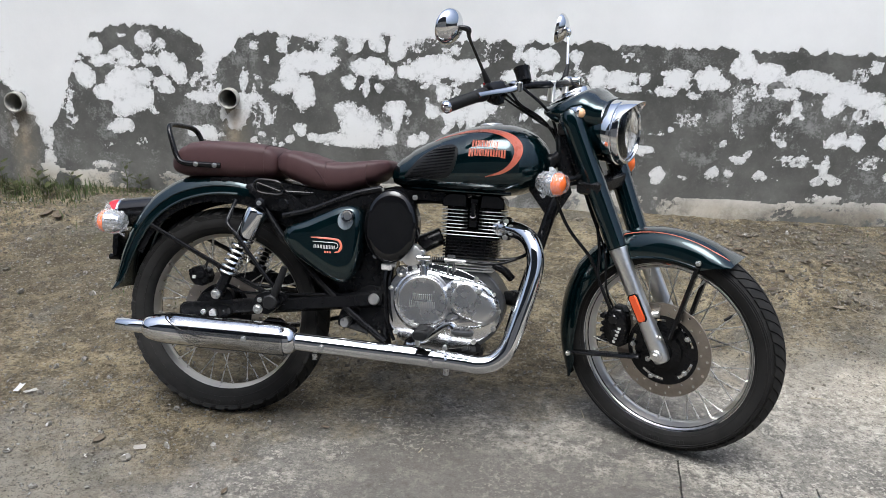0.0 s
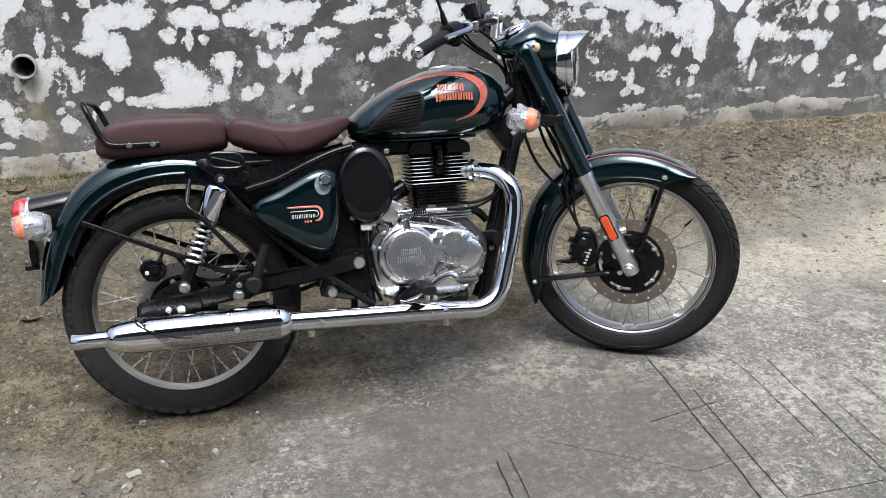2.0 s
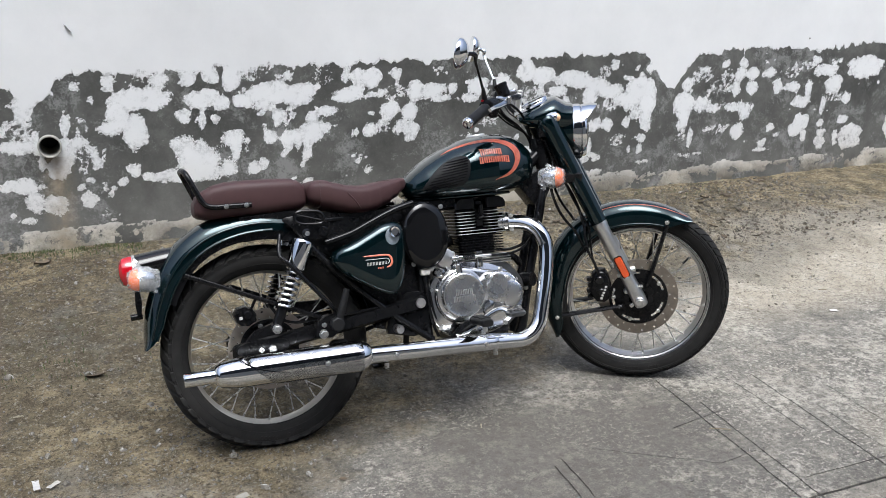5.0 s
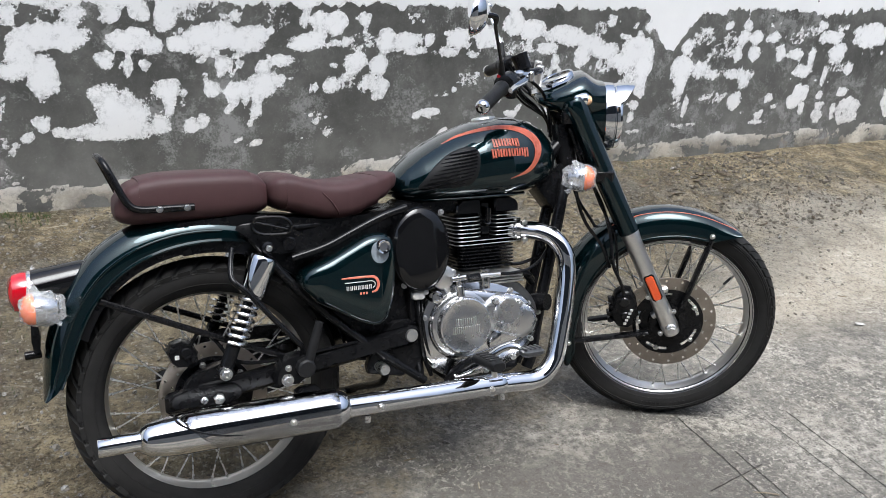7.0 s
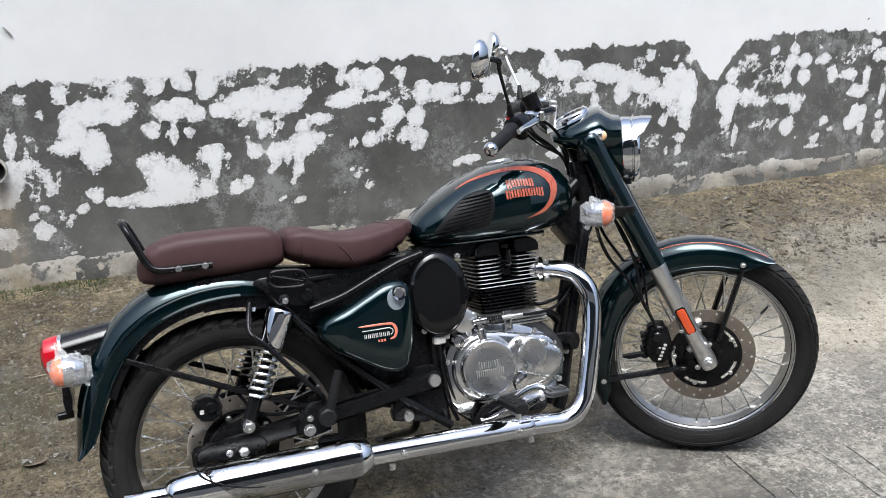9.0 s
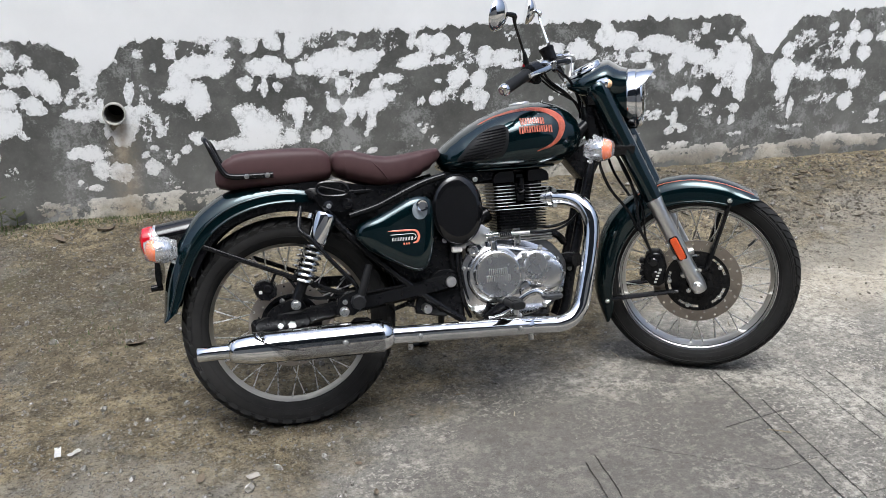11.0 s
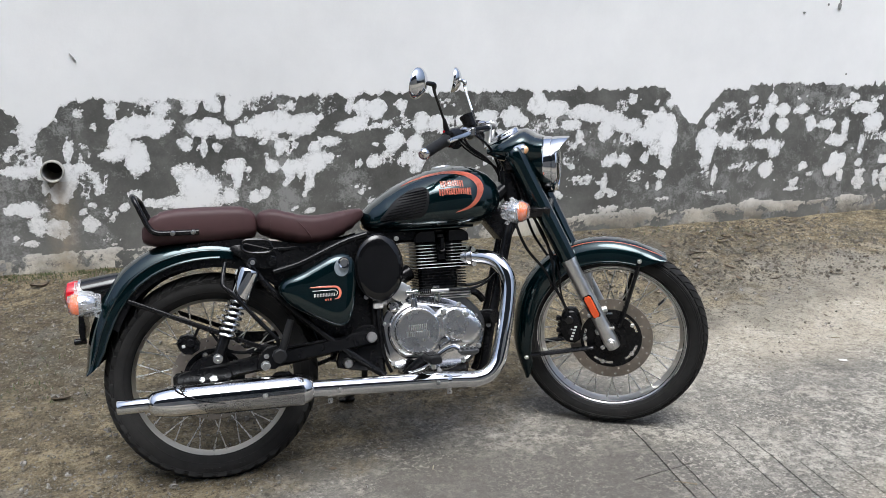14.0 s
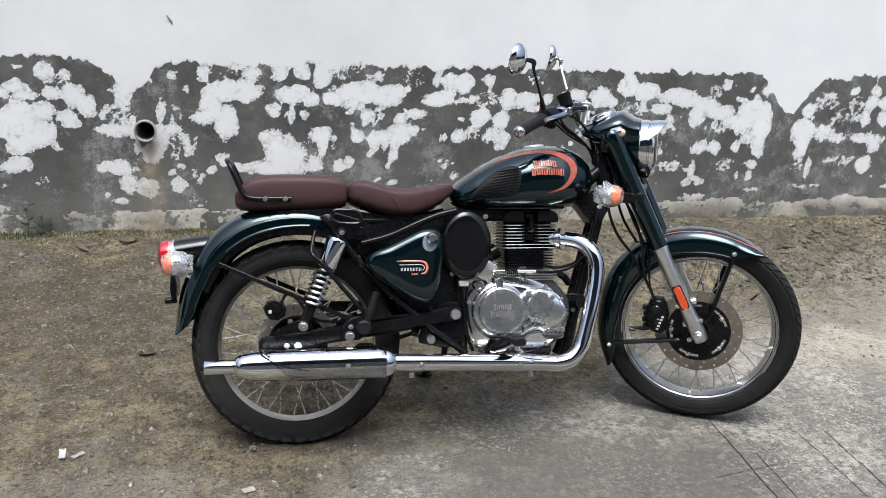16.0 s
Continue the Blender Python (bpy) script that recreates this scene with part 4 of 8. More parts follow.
def wheel(c, rim, top, hw_rim, hw, m, label, tread):
    bm = NEW()
    prof = [(rim, -hw_rim), (rim - 0.003, -hw_rim - 0.0025), (rim - 0.007, -hw_rim - 0.001), (rim - 0.010, -hw_rim + 0.006), (rim - 0.012, -0.66 * hw_rim), (rim - 0.019, -0.3 * hw_rim), (rim - 0.021, 0)]
    prof = prof + [(r, -y) for r, y in prof[-2::-1]] + [(rim - 0.004, 0.75 * hw_rim), (rim - 0.010, 0), (rim - 0.004, -0.75 * hw_rim)]
    lathe(bm, prof, c, 80, closed=True)
    w = part("wheel", bm, RIMSTEEL, bike, label, m, 50)
    for side in (-1, 1):
        bm = NEW()
        lathe(bm, [(rim + 0.0015 + 0.0032 * math.cos(a), side * (hw_rim + 0.0012) + 0.0032 * math.sin(a)) for a in (2 * math.pi * k / 8 for k in range(8))], c, 88, closed=True)
        part("rim_lip", bm, CHROME, w, "bright rolled rim lip")
    bm = NEW()
    lathe(bm, tyre_profile(rim, top, hw), c, 88, closed=True)
    part("tyre", bm, RUBBER, w, "black road tyre with worn dusty sidewalls", None, 60)
    bm = NEW()
    table = tyre_profile(rim, top, hw)
    ys, rs = [y for _, y in table[5:12]], [r for r, _ in table[5:12]]
    count = tread
    for k in range(count):
        for side in (-1, 1):
            loops = []
            for s in ((0.06, 0.25, 0.46, 0.68, 0.88, 1.0) if count < 50 else (0.05, 0.22, 0.40, 0.58, 0.74)):
                y = side * s * hw
                r = float(np.interp(y, ys, rs))
                a = 2 * math.pi * (k + (0.5 if side > 0 else 0)) / count + 0.16 * s
                d = 2 * math.pi / count * (0.33 if count < 50 else 0.42)
                lean_out = 0.0045 * s * s * side
                loops.append([(c[0] + (r + e) * math.cos(a + f), c[1] + y + (lean_out if e > 0 else 0), c[2] + (r + e) * math.sin(a + f)) for e, f in ((-0.004, -d), (0.0072 if count < 50 else 0.0036, -d * 0.93), (0.0072 if count < 50 else 0.0036, d * 0.93), (-0.004, d))])
            rings(bm, loops)
    tagged(part("tread", bm, RUBBER, w, "shallow slanting tread", None, 20), kind="stuff")
    bm = NEW()
    for r, k in ((rim + 0.012, 0.89), (rim + 0.040, 1.0), (rim + 0.046, 0.985)):
        for side in (-1, 1):
            lathe(bm, [(r - 0.0012, side * hw * k * 0.99), (r, side * (hw * k + 0.0012)), (r + 0.0012, side * hw * k * 0.99)], c, 88, closed=True)
    part("sidewall_rib", bm, RUBBER, w)
    bm = NEW()
    for k in range(9):
        a = -1.75 + 0.045 * (k if k < 5 else k + 2)
        p = Vector((c[0] + (rim + 0.029) * math.cos(a), -hw * 1.0, c[2] + (rim + 0.029) * math.sin(a)))
        brick(bm, p, (0.006, 0.0026, 0.010), 0.2)
    tagged(part("sidewall_marking", bm, RUBBER, w, "small raised sidewall marking"), kind="stuff")
    bm = NEW()
    lathe(bm, [(0.012, -0.062), (0.03, -0.062), (0.034, -0.05), (0.05, -0.044), (0.052, -0.036), (0.034, -0.030), (0.03, 0), (0.034, 0.030), (0.052, 0.036), (0.05, 0.044), (0.03, 0.052), (0.012, 0.056)], c, 32)
    part("hub", bm, SATIN, w, "black wheel hub")
    # black disc added behind the carrier so that its slots look dark
    bm = NEW()
    lathe(bm, [(0.02, -0.046), (0.086, -0.046), (0.088, -0.043), (0.086, -0.040), (0.02, -0.040)], c, 36)
    part("slot_backing", bm, SATIN, w, "black disc added behind the carrier slots")
    kinds = []
    for side in (-1, 1):
        for lead in (-1, 1):
            bm = NEW()
            a = lead * 1.15
            p0 = (0.047 * math.cos(a), side * 0.040, 0.047 * math.sin(a))
            p1 = (rim - 0.017, side * 0.006, 0.0)
            rod(bm, p0, p1, 0.0021, 6)
            q = Vector(p1).lerp(Vector(p0), 0.07)
            rod(bm, q, p1, 0.0034, 6)
            bmesh.ops.recalc_face_normals(bm, faces=bm.faces)
            me = bpy.data.meshes.new("spoke")
            bm.to_mesh(me)
            bm.free()
            me.materials.append(STEEL)
            kinds.append(me)
    for k in range(36):
        shared("spoke", kinds[k % 4], w, pose(*c) @ pose(0, 0, 0, 0, k * 10 + 4, 0))
    bm = NEW()
    v = Vector(c) + Vector(((rim - 0.03) * math.cos(0.62), -0.004, (rim - 0.03) * math.sin(0.62)))
    rod(bm, v, v + Vector((-0.03 * math.cos(0.62), -0.012, -0.03 * math.sin(0.62))), 0.004, 8)
    part("valve", bm, GRIP, w, "black rubber tyre valve")
    return w


rear_wheel = wheel((0, 0, 0), 0.2590, 0.325, 0.034, 0.055, REAR, "rear wire-spoke wheel with polished rim", 44)
front_wheel = wheel(tuple(AXLE), 0.2595, 0.331, 0.030, 0.045, FRONT, "front wire-spoke wheel with polished rim", 60)


def brake(w, c, y, r0, r1, carrier):
    bm = NEW()
    gaps = [r0, r0 + (r1 - r0) * 0.12, r0 + (r1 - r0) * 0.42, r0 + (r1 - r0) * 0.58, r0 + (r1 - r0) * 0.9, r1]
    annulus(bm, c, y, 0.005, gaps, 54, None, lambda i, j: (j in (1, 3) and (i + (j == 3)) % 3 == 0))
    part("brake_disc", bm, DISC, w, "drilled steel brake disc", None, 30)
    bm = NEW()
    annulus(bm, c, y - 0.001, 0.007, [0.03, carrier * 0.58, carrier * 0.72, carrier * 0.90, carrier], 50, lambda i, j: j == 2 and i % 10 in (2, 3, 4, 5, 6, 7))
    car = part("disc_carrier", bm, SATIN, w, "black slotted disc carrier", None, 30)
    for k in range(5):
        a = 2 * math.pi * (k + 0.5) / 5 - 0.02
        shared("rivet", BOLT, w, pose(c[0] + carrier * 0.84 * math.cos(a), y - 0.004, c[2] + carrier * 0.84 * math.sin(a)))
    bm = NEW()
    lathe(bm, [(0.034, y - 0.004), (0.058, y - 0.006), (0.06, y - 0.009), (0.05, y - 0.012), (0.034, y - 0.012)], (c[0], 0, c[2]), 40, closed=True)
    for k in range(40):
        a = 2 * math.pi * k / 40
        p = Vector((c[0] + 0.056 * math.cos(a), y - 0.0115, c[2] + 0.056 * math.sin(a)))
        brick(bm, p, (0.004, 0.003, 0.004))
    part("sensor_ring", bm, SATIN, w, "toothed black sensor ring")
    return car


brake(front_wheel, tuple(AXLE), -0.047, 0.103, 0.145, 0.107)
brake(rear_wheel, (0, 0, 0), -0.055, 0.09, 0.13, 0.094)


# mudguards
def arch(bm, c, table, hw, thick=0.003, step=3.0, n=15, power=2.5):
    """A mudguard round c: rows of angle, crown radius and edge radius."""
    cols = []
    for a in np.arange(table[0][0], table[-1][0] + 0.01, step):
        rc, re = interp(a, table, 1), interp(a, table, 2)
        col = []
        for k in range(n):
            s = -math.pi / 2 + math.pi * k / (n - 1)
            y = hw * math.copysign(abs(math.sin(s)) ** (2 / power), s)
            r = re + (rc - re) * abs(math.cos(s)) ** (2 / power)
            col.append(bm.verts.new((c[0] + r * math.cos(radians(a)), y, c[2] + r * math.sin(radians(a)))))
        cols.append(col)
    for p, q in zip(cols, cols[1:]):
        for k in range(n - 1):
            bm.faces.new((p[k], p[k + 1], q[k + 1], q[k]))
    bmesh.ops.recalc_face_normals(bm, faces=bm.faces)
    bmesh.ops.solidify(bm, geom=bm.faces[:], thickness=thick)
    return bm


def along(c, table, hw, share, a0, a1, lift, step=4.0, power=2.5, side=-1):
    """A line on a mudguard, at a share of the way from crown to edge."""
    out = []
    for a in np.arange(a0, a1 + 0.01, step):
        rc, re = interp(a, table, 1), interp(a, table, 2)
        s = share * math.pi / 2
        y, r = hw * math.sin(s) ** (2 / power), re + (rc - re) * math.cos(s) ** (2 / power)
        out.append((c[0] + (r + lift) * math.cos(radians(a)), side * (y + lift), c[2] + (r + lift) * math.sin(radians(a))))
    return out


REAR_GUARD = [(62, 0.43, 0.385), (85, 0.442, 0.377), (91, 0.445, 0.375), (105, 0.448, 0.373), (114, 0.449, 0.372), (125, 0.442, 0.366), (136, 0.427, 0.354), (148, 0.408, 0.340), (160, 0.392, 0.333), (168, 0.383, 0.342), (172, 0.380, 0.362), (173.5, 0.379, 0.374)]
bm = NEW()
arch(bm, (0, 0, 0), REAR_GUARD, 0.082)
guard = rear_part("rear_mudguard", bm, PAINT, "deep dark green rear mudguard")
for side in (-1, 1):
    bm = NEW()
    sweep(bm, along((0, 0, 0), REAR_GUARD, 0.082, 0.995, 84, 170, 0.001, side=side), 0.0045, 8, 1)
    part("rolled_edge", bm, PAINT, guard)
    bm = NEW()
    sweep(bm, along((0, 0, 0), REAR_GUARD, 0.082, 0.80, 84, 168, 0.0002, side=side), 0.0035, 8, 1)
    part("raised_bead", bm, PAINT, guard)
bm = NEW()
for flip in (-1, 1):
    loops = []
    for a in np.arange(68, 152, 4):
        re = interp(a, REAR_GUARD, 2)
        loops.append([(r * math.cos(radians(a)), y, r * math.sin(radians(a))) for r, y in ((re - (0.030 if flip > 0 else 0.020), flip * 0.070), (re + 0.02, flip * 0.072), (re + 0.02, flip * 0.076), (re - (0.030 if flip > 0 else 0.020), flip * 0.074))])
    rings(bm, loops)
part("inner_guard", bm, SATIN, guard, "black inner guard over the tyre")
bm = NEW()
arch(bm, (0, 0, 0), [(8, 0.352, 0.340), (40, 0.356, 0.340), (74, 0.372, 0.352)], 0.07)
part("tyre_hugger", bm, SATIN, guard, "black inner guard before the rear tyre")
FRONT_GUARD = [(57, 0.345, 0.341), (60, 0.3455, 0.325), (69, 0.347, 0.284), (80, 0.351, 0.281), (96, 0.358, 0.281), (118, 0.366, 0.288), (144, 0.364, 0.279), (173, 0.350, 0.272), (198, 0.347, 0.292), (205, 0.347, 0.315), (208, 0.347, 0.335)]
bm = NEW()
arch(bm, tuple(AXLE), FRONT_GUARD, 0.066)
fguard = front_part("front_mudguard", bm, PAINT, "dark green front mudguard with a thin coral line")
bm = NEW()
sweep(bm, along(tuple(AXLE), FRONT_GUARD, 0.066, 0.31, 60, 126, 0.0001), 0.0014, 6, 1)
part("pin_stripe", bm, CORAL, fguard, "thin coral pin stripe")
for side in (-1, 1):
    bm = NEW()
    sweep(bm, along(tuple(AXLE), FRONT_GUARD, 0.066, 0.995, 70, 204, 0.001, side=side), 0.004, 8, 1)
    part("rolled_edge", bm, PAINT, fguard)
    for a, b in (((1.478, 0.066, 0.294), (1.412, 0.068, 0.070)), ((1.105, 0.066, -0.040), (1.325, 0.070, -0.004))):
        bm = NEW()
        p, q = Vector((a[0], side * a[1], a[2])), Vector((b[0], side * b[1], b[2]))
        sweep(bm, [tuple(p), tuple(p.lerp(q, 0.06)), tuple(p.lerp(q, 0.9)), tuple(q)], [0.007, 0.008, 0.008, 0.006], 8, 3, 1.6)
        part("stay", bm, SATIN, fguard, "flat black mudguard stay")
bolts(fguard, [(1.480, -0.068, 0.309), (1.085, -0.064, -0.05)])


# fork and headlamp
def fork_point(s, y, ahead=0.0):
    """s metres up the fork from the axle."""
    u, f = Vector((-math.sin(RAKE), 0, math.cos(RAKE))), Vector((math.cos(RAKE), 0, math.sin(RAKE)))
    return AXLE + Vector((0, y, 0)) + s * u + ahead * f


def tube_up(bm, y, levels, n=24):
    return sweep(bm, [tuple(fork_point(s, y + math.copysign(0.049, y) * max(s - 0.25, 0) + 0.13 * max(s - 0.25, 0))) for s, _ in levels], [r for _, r in levels], n, 1)


for side in (-1, 1):
    y = side * 0.072
    bm = NEW()
    tube_up(bm, y, [(-0.03, 0.016), (-0.026, 0.023), (0.0, 0.027), (0.05, 0.0255), (0.09, 0.0245), (0.3, 0.0255), (0.318, 0.0275), (0.335, 0.028), (0.342, 0.024)])
    if side < 0:
        for s, e in ((0.115, -0.03), (0.05, 0.03)):
            p = fork_point(s, y + 0.012)
            rod(bm, p, fork_point(s - 0.01, y + 0.022, e * -1.2 if e < 0 else -0.035), 0.012, 10)
    leg = front_part("fork_leg", bm, SLIDER, "satin metal fork slider under a dark green shroud")
    bm = NEW()
    tube_up(bm, y, [(0.325, 0.026), (0.33, 0.0305), (0.345, 0.031), (0.60, 0.0325), (0.70, 0.035), (0.735, 0.038), (0.75, 0.03)])
    part("shroud", bm, PAINT, leg, "dark green fork shroud")
    bm = NEW()
    rod(bm, fork_point(0, y - side * 0.005), fork_point(0, y + side * 0.032), 0.017, 20)
    rod(bm, fork_point(0, y + side * 0.03), fork_point(0, y + side * 0.04), 0.011, 6)
    part("axle_clamp", bm, SLIDER, leg)
    if side < 0:
        bm = NEW()
        c = fork_point(0.146, y - 0.022)
        pts = [(-0.008, -0.04), (-0.0125, -0.034), (-0.0125, 0.034), (-0.008, 0.04), (0.008, 0.04), (0.0125, 0.034), (0.0125, -0.034), (0.008, -0.04)]
        rings(bm, [[tuple(c + Vector((u * s * math.cos(RAKE) - v * math.sin(RAKE), d, v * math.cos(RAKE) + u * s * math.sin(RAKE)))) for u, v in pts] for d, s in ((0.004, 1), (-0.004, 1), (-0.0065, 0.8))])
        part("reflector", bm, REFLECT, leg, "oblong orange side reflector")
        bm = NEW()
        rings(bm, [[tuple(c + Vector((u * s * math.cos(RAKE) - v * s2 * math.sin(RAKE), d, v * s2 * math.cos(RAKE) + u * s * math.sin(RAKE)))) for u, v in pts] for d, s, s2 in ((0.012, 1.25, 1.1), (-0.001, 1.25, 1.1), (-0.002, 1.1, 1.05))])
        part("reflector_mount", bm, SATIN, leg)
        bolts(leg, [tuple(fork_point(0.165, y - 0.002, -0.026)), tuple(fork_point(0.118, y - 0.008, -0.024)), tuple(fork_point(0.045, y - 0.012, 0.028)), tuple(fork_point(-0.005, y - 0.014, -0.033))])

bm = NEW()
plate(bm, [(1.206, 0.088), (1.203, 0.06), (1.212, 0.034), (1.230, 0.014), (1.258, 0.010), (1.276, 0.022), (1.279, 0.050), (1.284, 0.078), (1.276, 0.112), (1.262, 0.134), (1.236, 0.136), (1.216, 0.122)], (-0.05, -0.082, -0.092, -0.096), (1, 1, 0.92, 0.8))
for k in range(4):
    brick(bm, (1.206 - 0.004 * (k % 2), -0.075, 0.034 + 0.022 * k), (0.016, 0.03, 0.013), 0.2)
cal = part("brake_calliper", bm, SATIN, bike, "black front brake calliper", FRONT @ pose(0, 0.014, 0))
bm = NEW()
for s, r in ((0.0, 0.02), (0.045, 0.018)):
    lathe(bm, [(r * 0.8, -0.09), (r * 0.8, -0.1), (r * 0.65, -0.103), (r * 0.25, -0.103)], (1.240 + 0.16 * s, 0, 0.100 - s), 20)
part("piston_cap", bm, GLOSS, cal)
bm = NEW()
for k in range(5):
    brick(bm, (1.247 + 0.004 * k, -0.102, 0.032 + 0.011 * k), (0.009, 0.003, 0.007))
part("marking", bm, PALE, cal, "small pale marking")
bm = NEW()
sweep(bm, [(1.236, -0.09, 0.128), (1.222, -0.1, 0.17), (1.195, -0.098, 0.23), (1.185, -0.075, 0.31), (1.155, -0.05, 0.40), (1.10, -0.045, 0.5), (1.05, -0.05, 0.62)], 0.005, 8)
front_part("brake_hose", bm, SATIN, "black brake hose")
bm = NEW()
sweep(bm, [(1.24, -0.07, 0.12), (1.215, -0.082, 0.19), (1.20, -0.07, 0.30), (1.14, -0.055, 0.42), (1.07, -0.05, 0.6)], 0.0035, 8)
front_part("sensor_cable", bm, SATIN, "thin black sensor cable")

# yokes
bm = NEW()
for s in (0.52, 0.70):
    p = fork_point(s, 0.13 * (s - 0.25), -0.012)
    brick(bm, p, (0.075, 0.235, 0.04))
rod(bm, fork_point(0.5, 0.033, -0.05), fork_point(0.74, 0.064, -0.05), 0.027, 20)
front_part("fork_yoke", bm, SATIN, "black fork yokes")

HEAD_Y = 0.066
LAMP = Vector((1.156, HEAD_Y, 0.630))
bm = NEW()
lathe(bm, [(0.012, -0.125), (0.045, -0.118), (0.072, -0.095), (0.085, -0.06), (0.0905, -0.02), (0.091, 0.0), (0.088, 0.004), (0.07, 0.004)], LAMP, 44, "x")
lamp = front_part("headlamp", bm, PAINT, "dark green headlamp shell with chrome rim and peak")
bm = NEW()
lathe(bm, [(0.084, -0.004), (0.0955, -0.002), (0.0968, 0.003), (0.0958, 0.024), (0.0925, 0.0265), (0.0925, 0.0285), (0.0945, 0.031), (0.0930, 0.040), (0.0885, 0.046), (0.0825, 0.047), (0.0790, 0.041), (0.0795, 0.0)], LAMP, 52, "x", True)
part("lamp_rim", bm, CHROME, lamp, "chrome headlamp rim")
bm = NEW()
lathe(bm, [(0.0797, 0.038), (0.070, 0.045), (0.050, 0.052), (0.025, 0.056), (0.002, 0.057)], LAMP, 40, "x")
part("lamp_glass", bm, LENS, lamp, "clear domed headlamp glass").visible_shadow = False
bm = NEW()
lathe(bm, [(0.0795, 0.03), (0.064, 0.008), (0.04, -0.012), (0.018, -0.022), (0.012, -0.02), (0.012, 0.004), (0.002, 0.006)], LAMP, 36, "x")
for i, v in enumerate(bm.verts):
    if i % 2:
        v.co.x += 0.004
part("bowl", bm, CHROME, lamp, "mirror-bright reflector bowl", None, 3)
bm = NEW()
loops = []
for k in range(25):
    a = radians(28 + 124 * k / 24)
    reach = 0.003 + 0.048 * max(math.sin(math.pi * k / 24), 0.0) ** 1.1
    loops.append([(LAMP.x + s, LAMP.y + r * math.cos(a), LAMP.z + r * math.sin(a)) for s, r in ((0.030, 0.0945), (0.036 + reach * 0.5, 0.0965), (0.036 + reach, 0.0950), (0.036 + reach, 0.0937), (0.034, 0.0946))])
rings(bm, loops)
part("lamp_peak", bm, CHROME, lamp, "chrome headlamp peak")
bm = NEW()
brick(bm, LAMP + Vector((0.014, 0, -0.0975)), (0.03, 0.02, 0.008), 0.25)
part("rim_clip", bm, SATIN, lamp, "black clip under the rim")
bm = NEW()
rod(bm, LAMP + Vector((-0.01, 0, 0)), LAMP + Vector((0.028, 0, 0)), 0.011, 14)
part("bulb_shield", bm, CHROME, lamp, "small bright bulb shield")
# the casquette over the fork tops
bm = NEW()
loops = []
for x, w, zt, zb in ((0.95, 0.03, 0.698, 0.690), (0.962, 0.085, 0.706, 0.672), (1.0, 0.110, 0.723, 0.652), (1.04, 0.114, 0.741, 0.640), (1.07, 0.111, 0.754, 0.634), (1.092, 0.105, 0.757, 0.632), (1.112, 0.098, 0.745, 0.634), (1.13, 0.092, 0.733, 0.636), (1.152, 0.086, 0.7285, 0.64)):
    mid, hz = (zt + zb) / 2, (zt - zb) / 2
    loops.append([(x, HEAD_Y + w * math.copysign(abs(math.cos(a)) ** 0.8, math.cos(a)), mid + hz * math.copysign(abs(math.sin(a)) ** 0.75, math.sin(a))) for a in (2 * math.pi * k / 32 for k in range(32))])
rings(bm, loops)
cas = front_part("lamp_casquette", bm, PAINT, "dark green casquette joining the headlamp to the forks")
for side in (-1, 1):
    bm = NEW()
    c = (1.086, HEAD_Y + side * 0.103, 0.696)
    sweep(bm, [(c[0] - 0.045, c[1] - side * 0.012, c[2] + 0.014), (c[0] - 0.02, c[1] - side * 0.002, c[2] + 0.004), (c[0] + 0.002, c[1], c[2]), (c[0] + 0.010, c[1], c[2] - 0.001)], [0.004, 0.0135, 0.0205, 0.0185], 20, 5)
    part("pilot_lamp_rim", bm, CHROME, cas, "chrome rim of a small pilot lamp")
    bm = NEW()
    ball(bm, (c[0] + 0.011, c[1] + side * 0.004, c[2]), (0.0135, 0.0135, 0.0145), 14, 8)
    part("pilot_lamp", bm, PILOT, cas, "small pale amber pilot lamp")
bm = NEW()
lathe(bm, [(0.05, -0.01), (0.052, 0.012), (0.049, 0.017), (0.044, 0.015), (0.043, 0.006), (0.002, 0.006)], (0, 0, 0), 36, "z")
dial = part("speedometer", bm, CHROME, cas, "round dial with a chrome rim", pose(1.02, HEAD_Y, 0.728, 0, -24, 0))
bm = NEW()
lathe(bm, [(0.0425, 0.0065), (0.0425, 0.0085), (0.002, 0.009)], (0, 0, 0), 30, "z")
part("dial_face", bm, GLOSS, dial, "dark dial face")
bm = NEW()
loops = [[(x, HEAD_Y + side * w * 1.0, z) for side, w, z in ((-1, w, z0), (-1, w * 0.6, z0 + 0.012), (1, w * 0.6, z0 + 0.012), (1, w, z0), (1, w * 0.8, z0 - 0.006), (-1, w * 0.8, z0 - 0.006))] for x, w, z0 in ((0.945, 0.03, 0.696), (0.965, 0.055, 0.706), (1.0, 0.07, 0.722), (1.035, 0.066, 0.737), (1.056, 0.044, 0.743))]
rings(bm, loops)
part("top_yoke_cover", bm, ALU, cas, "polished cover of the top yoke")


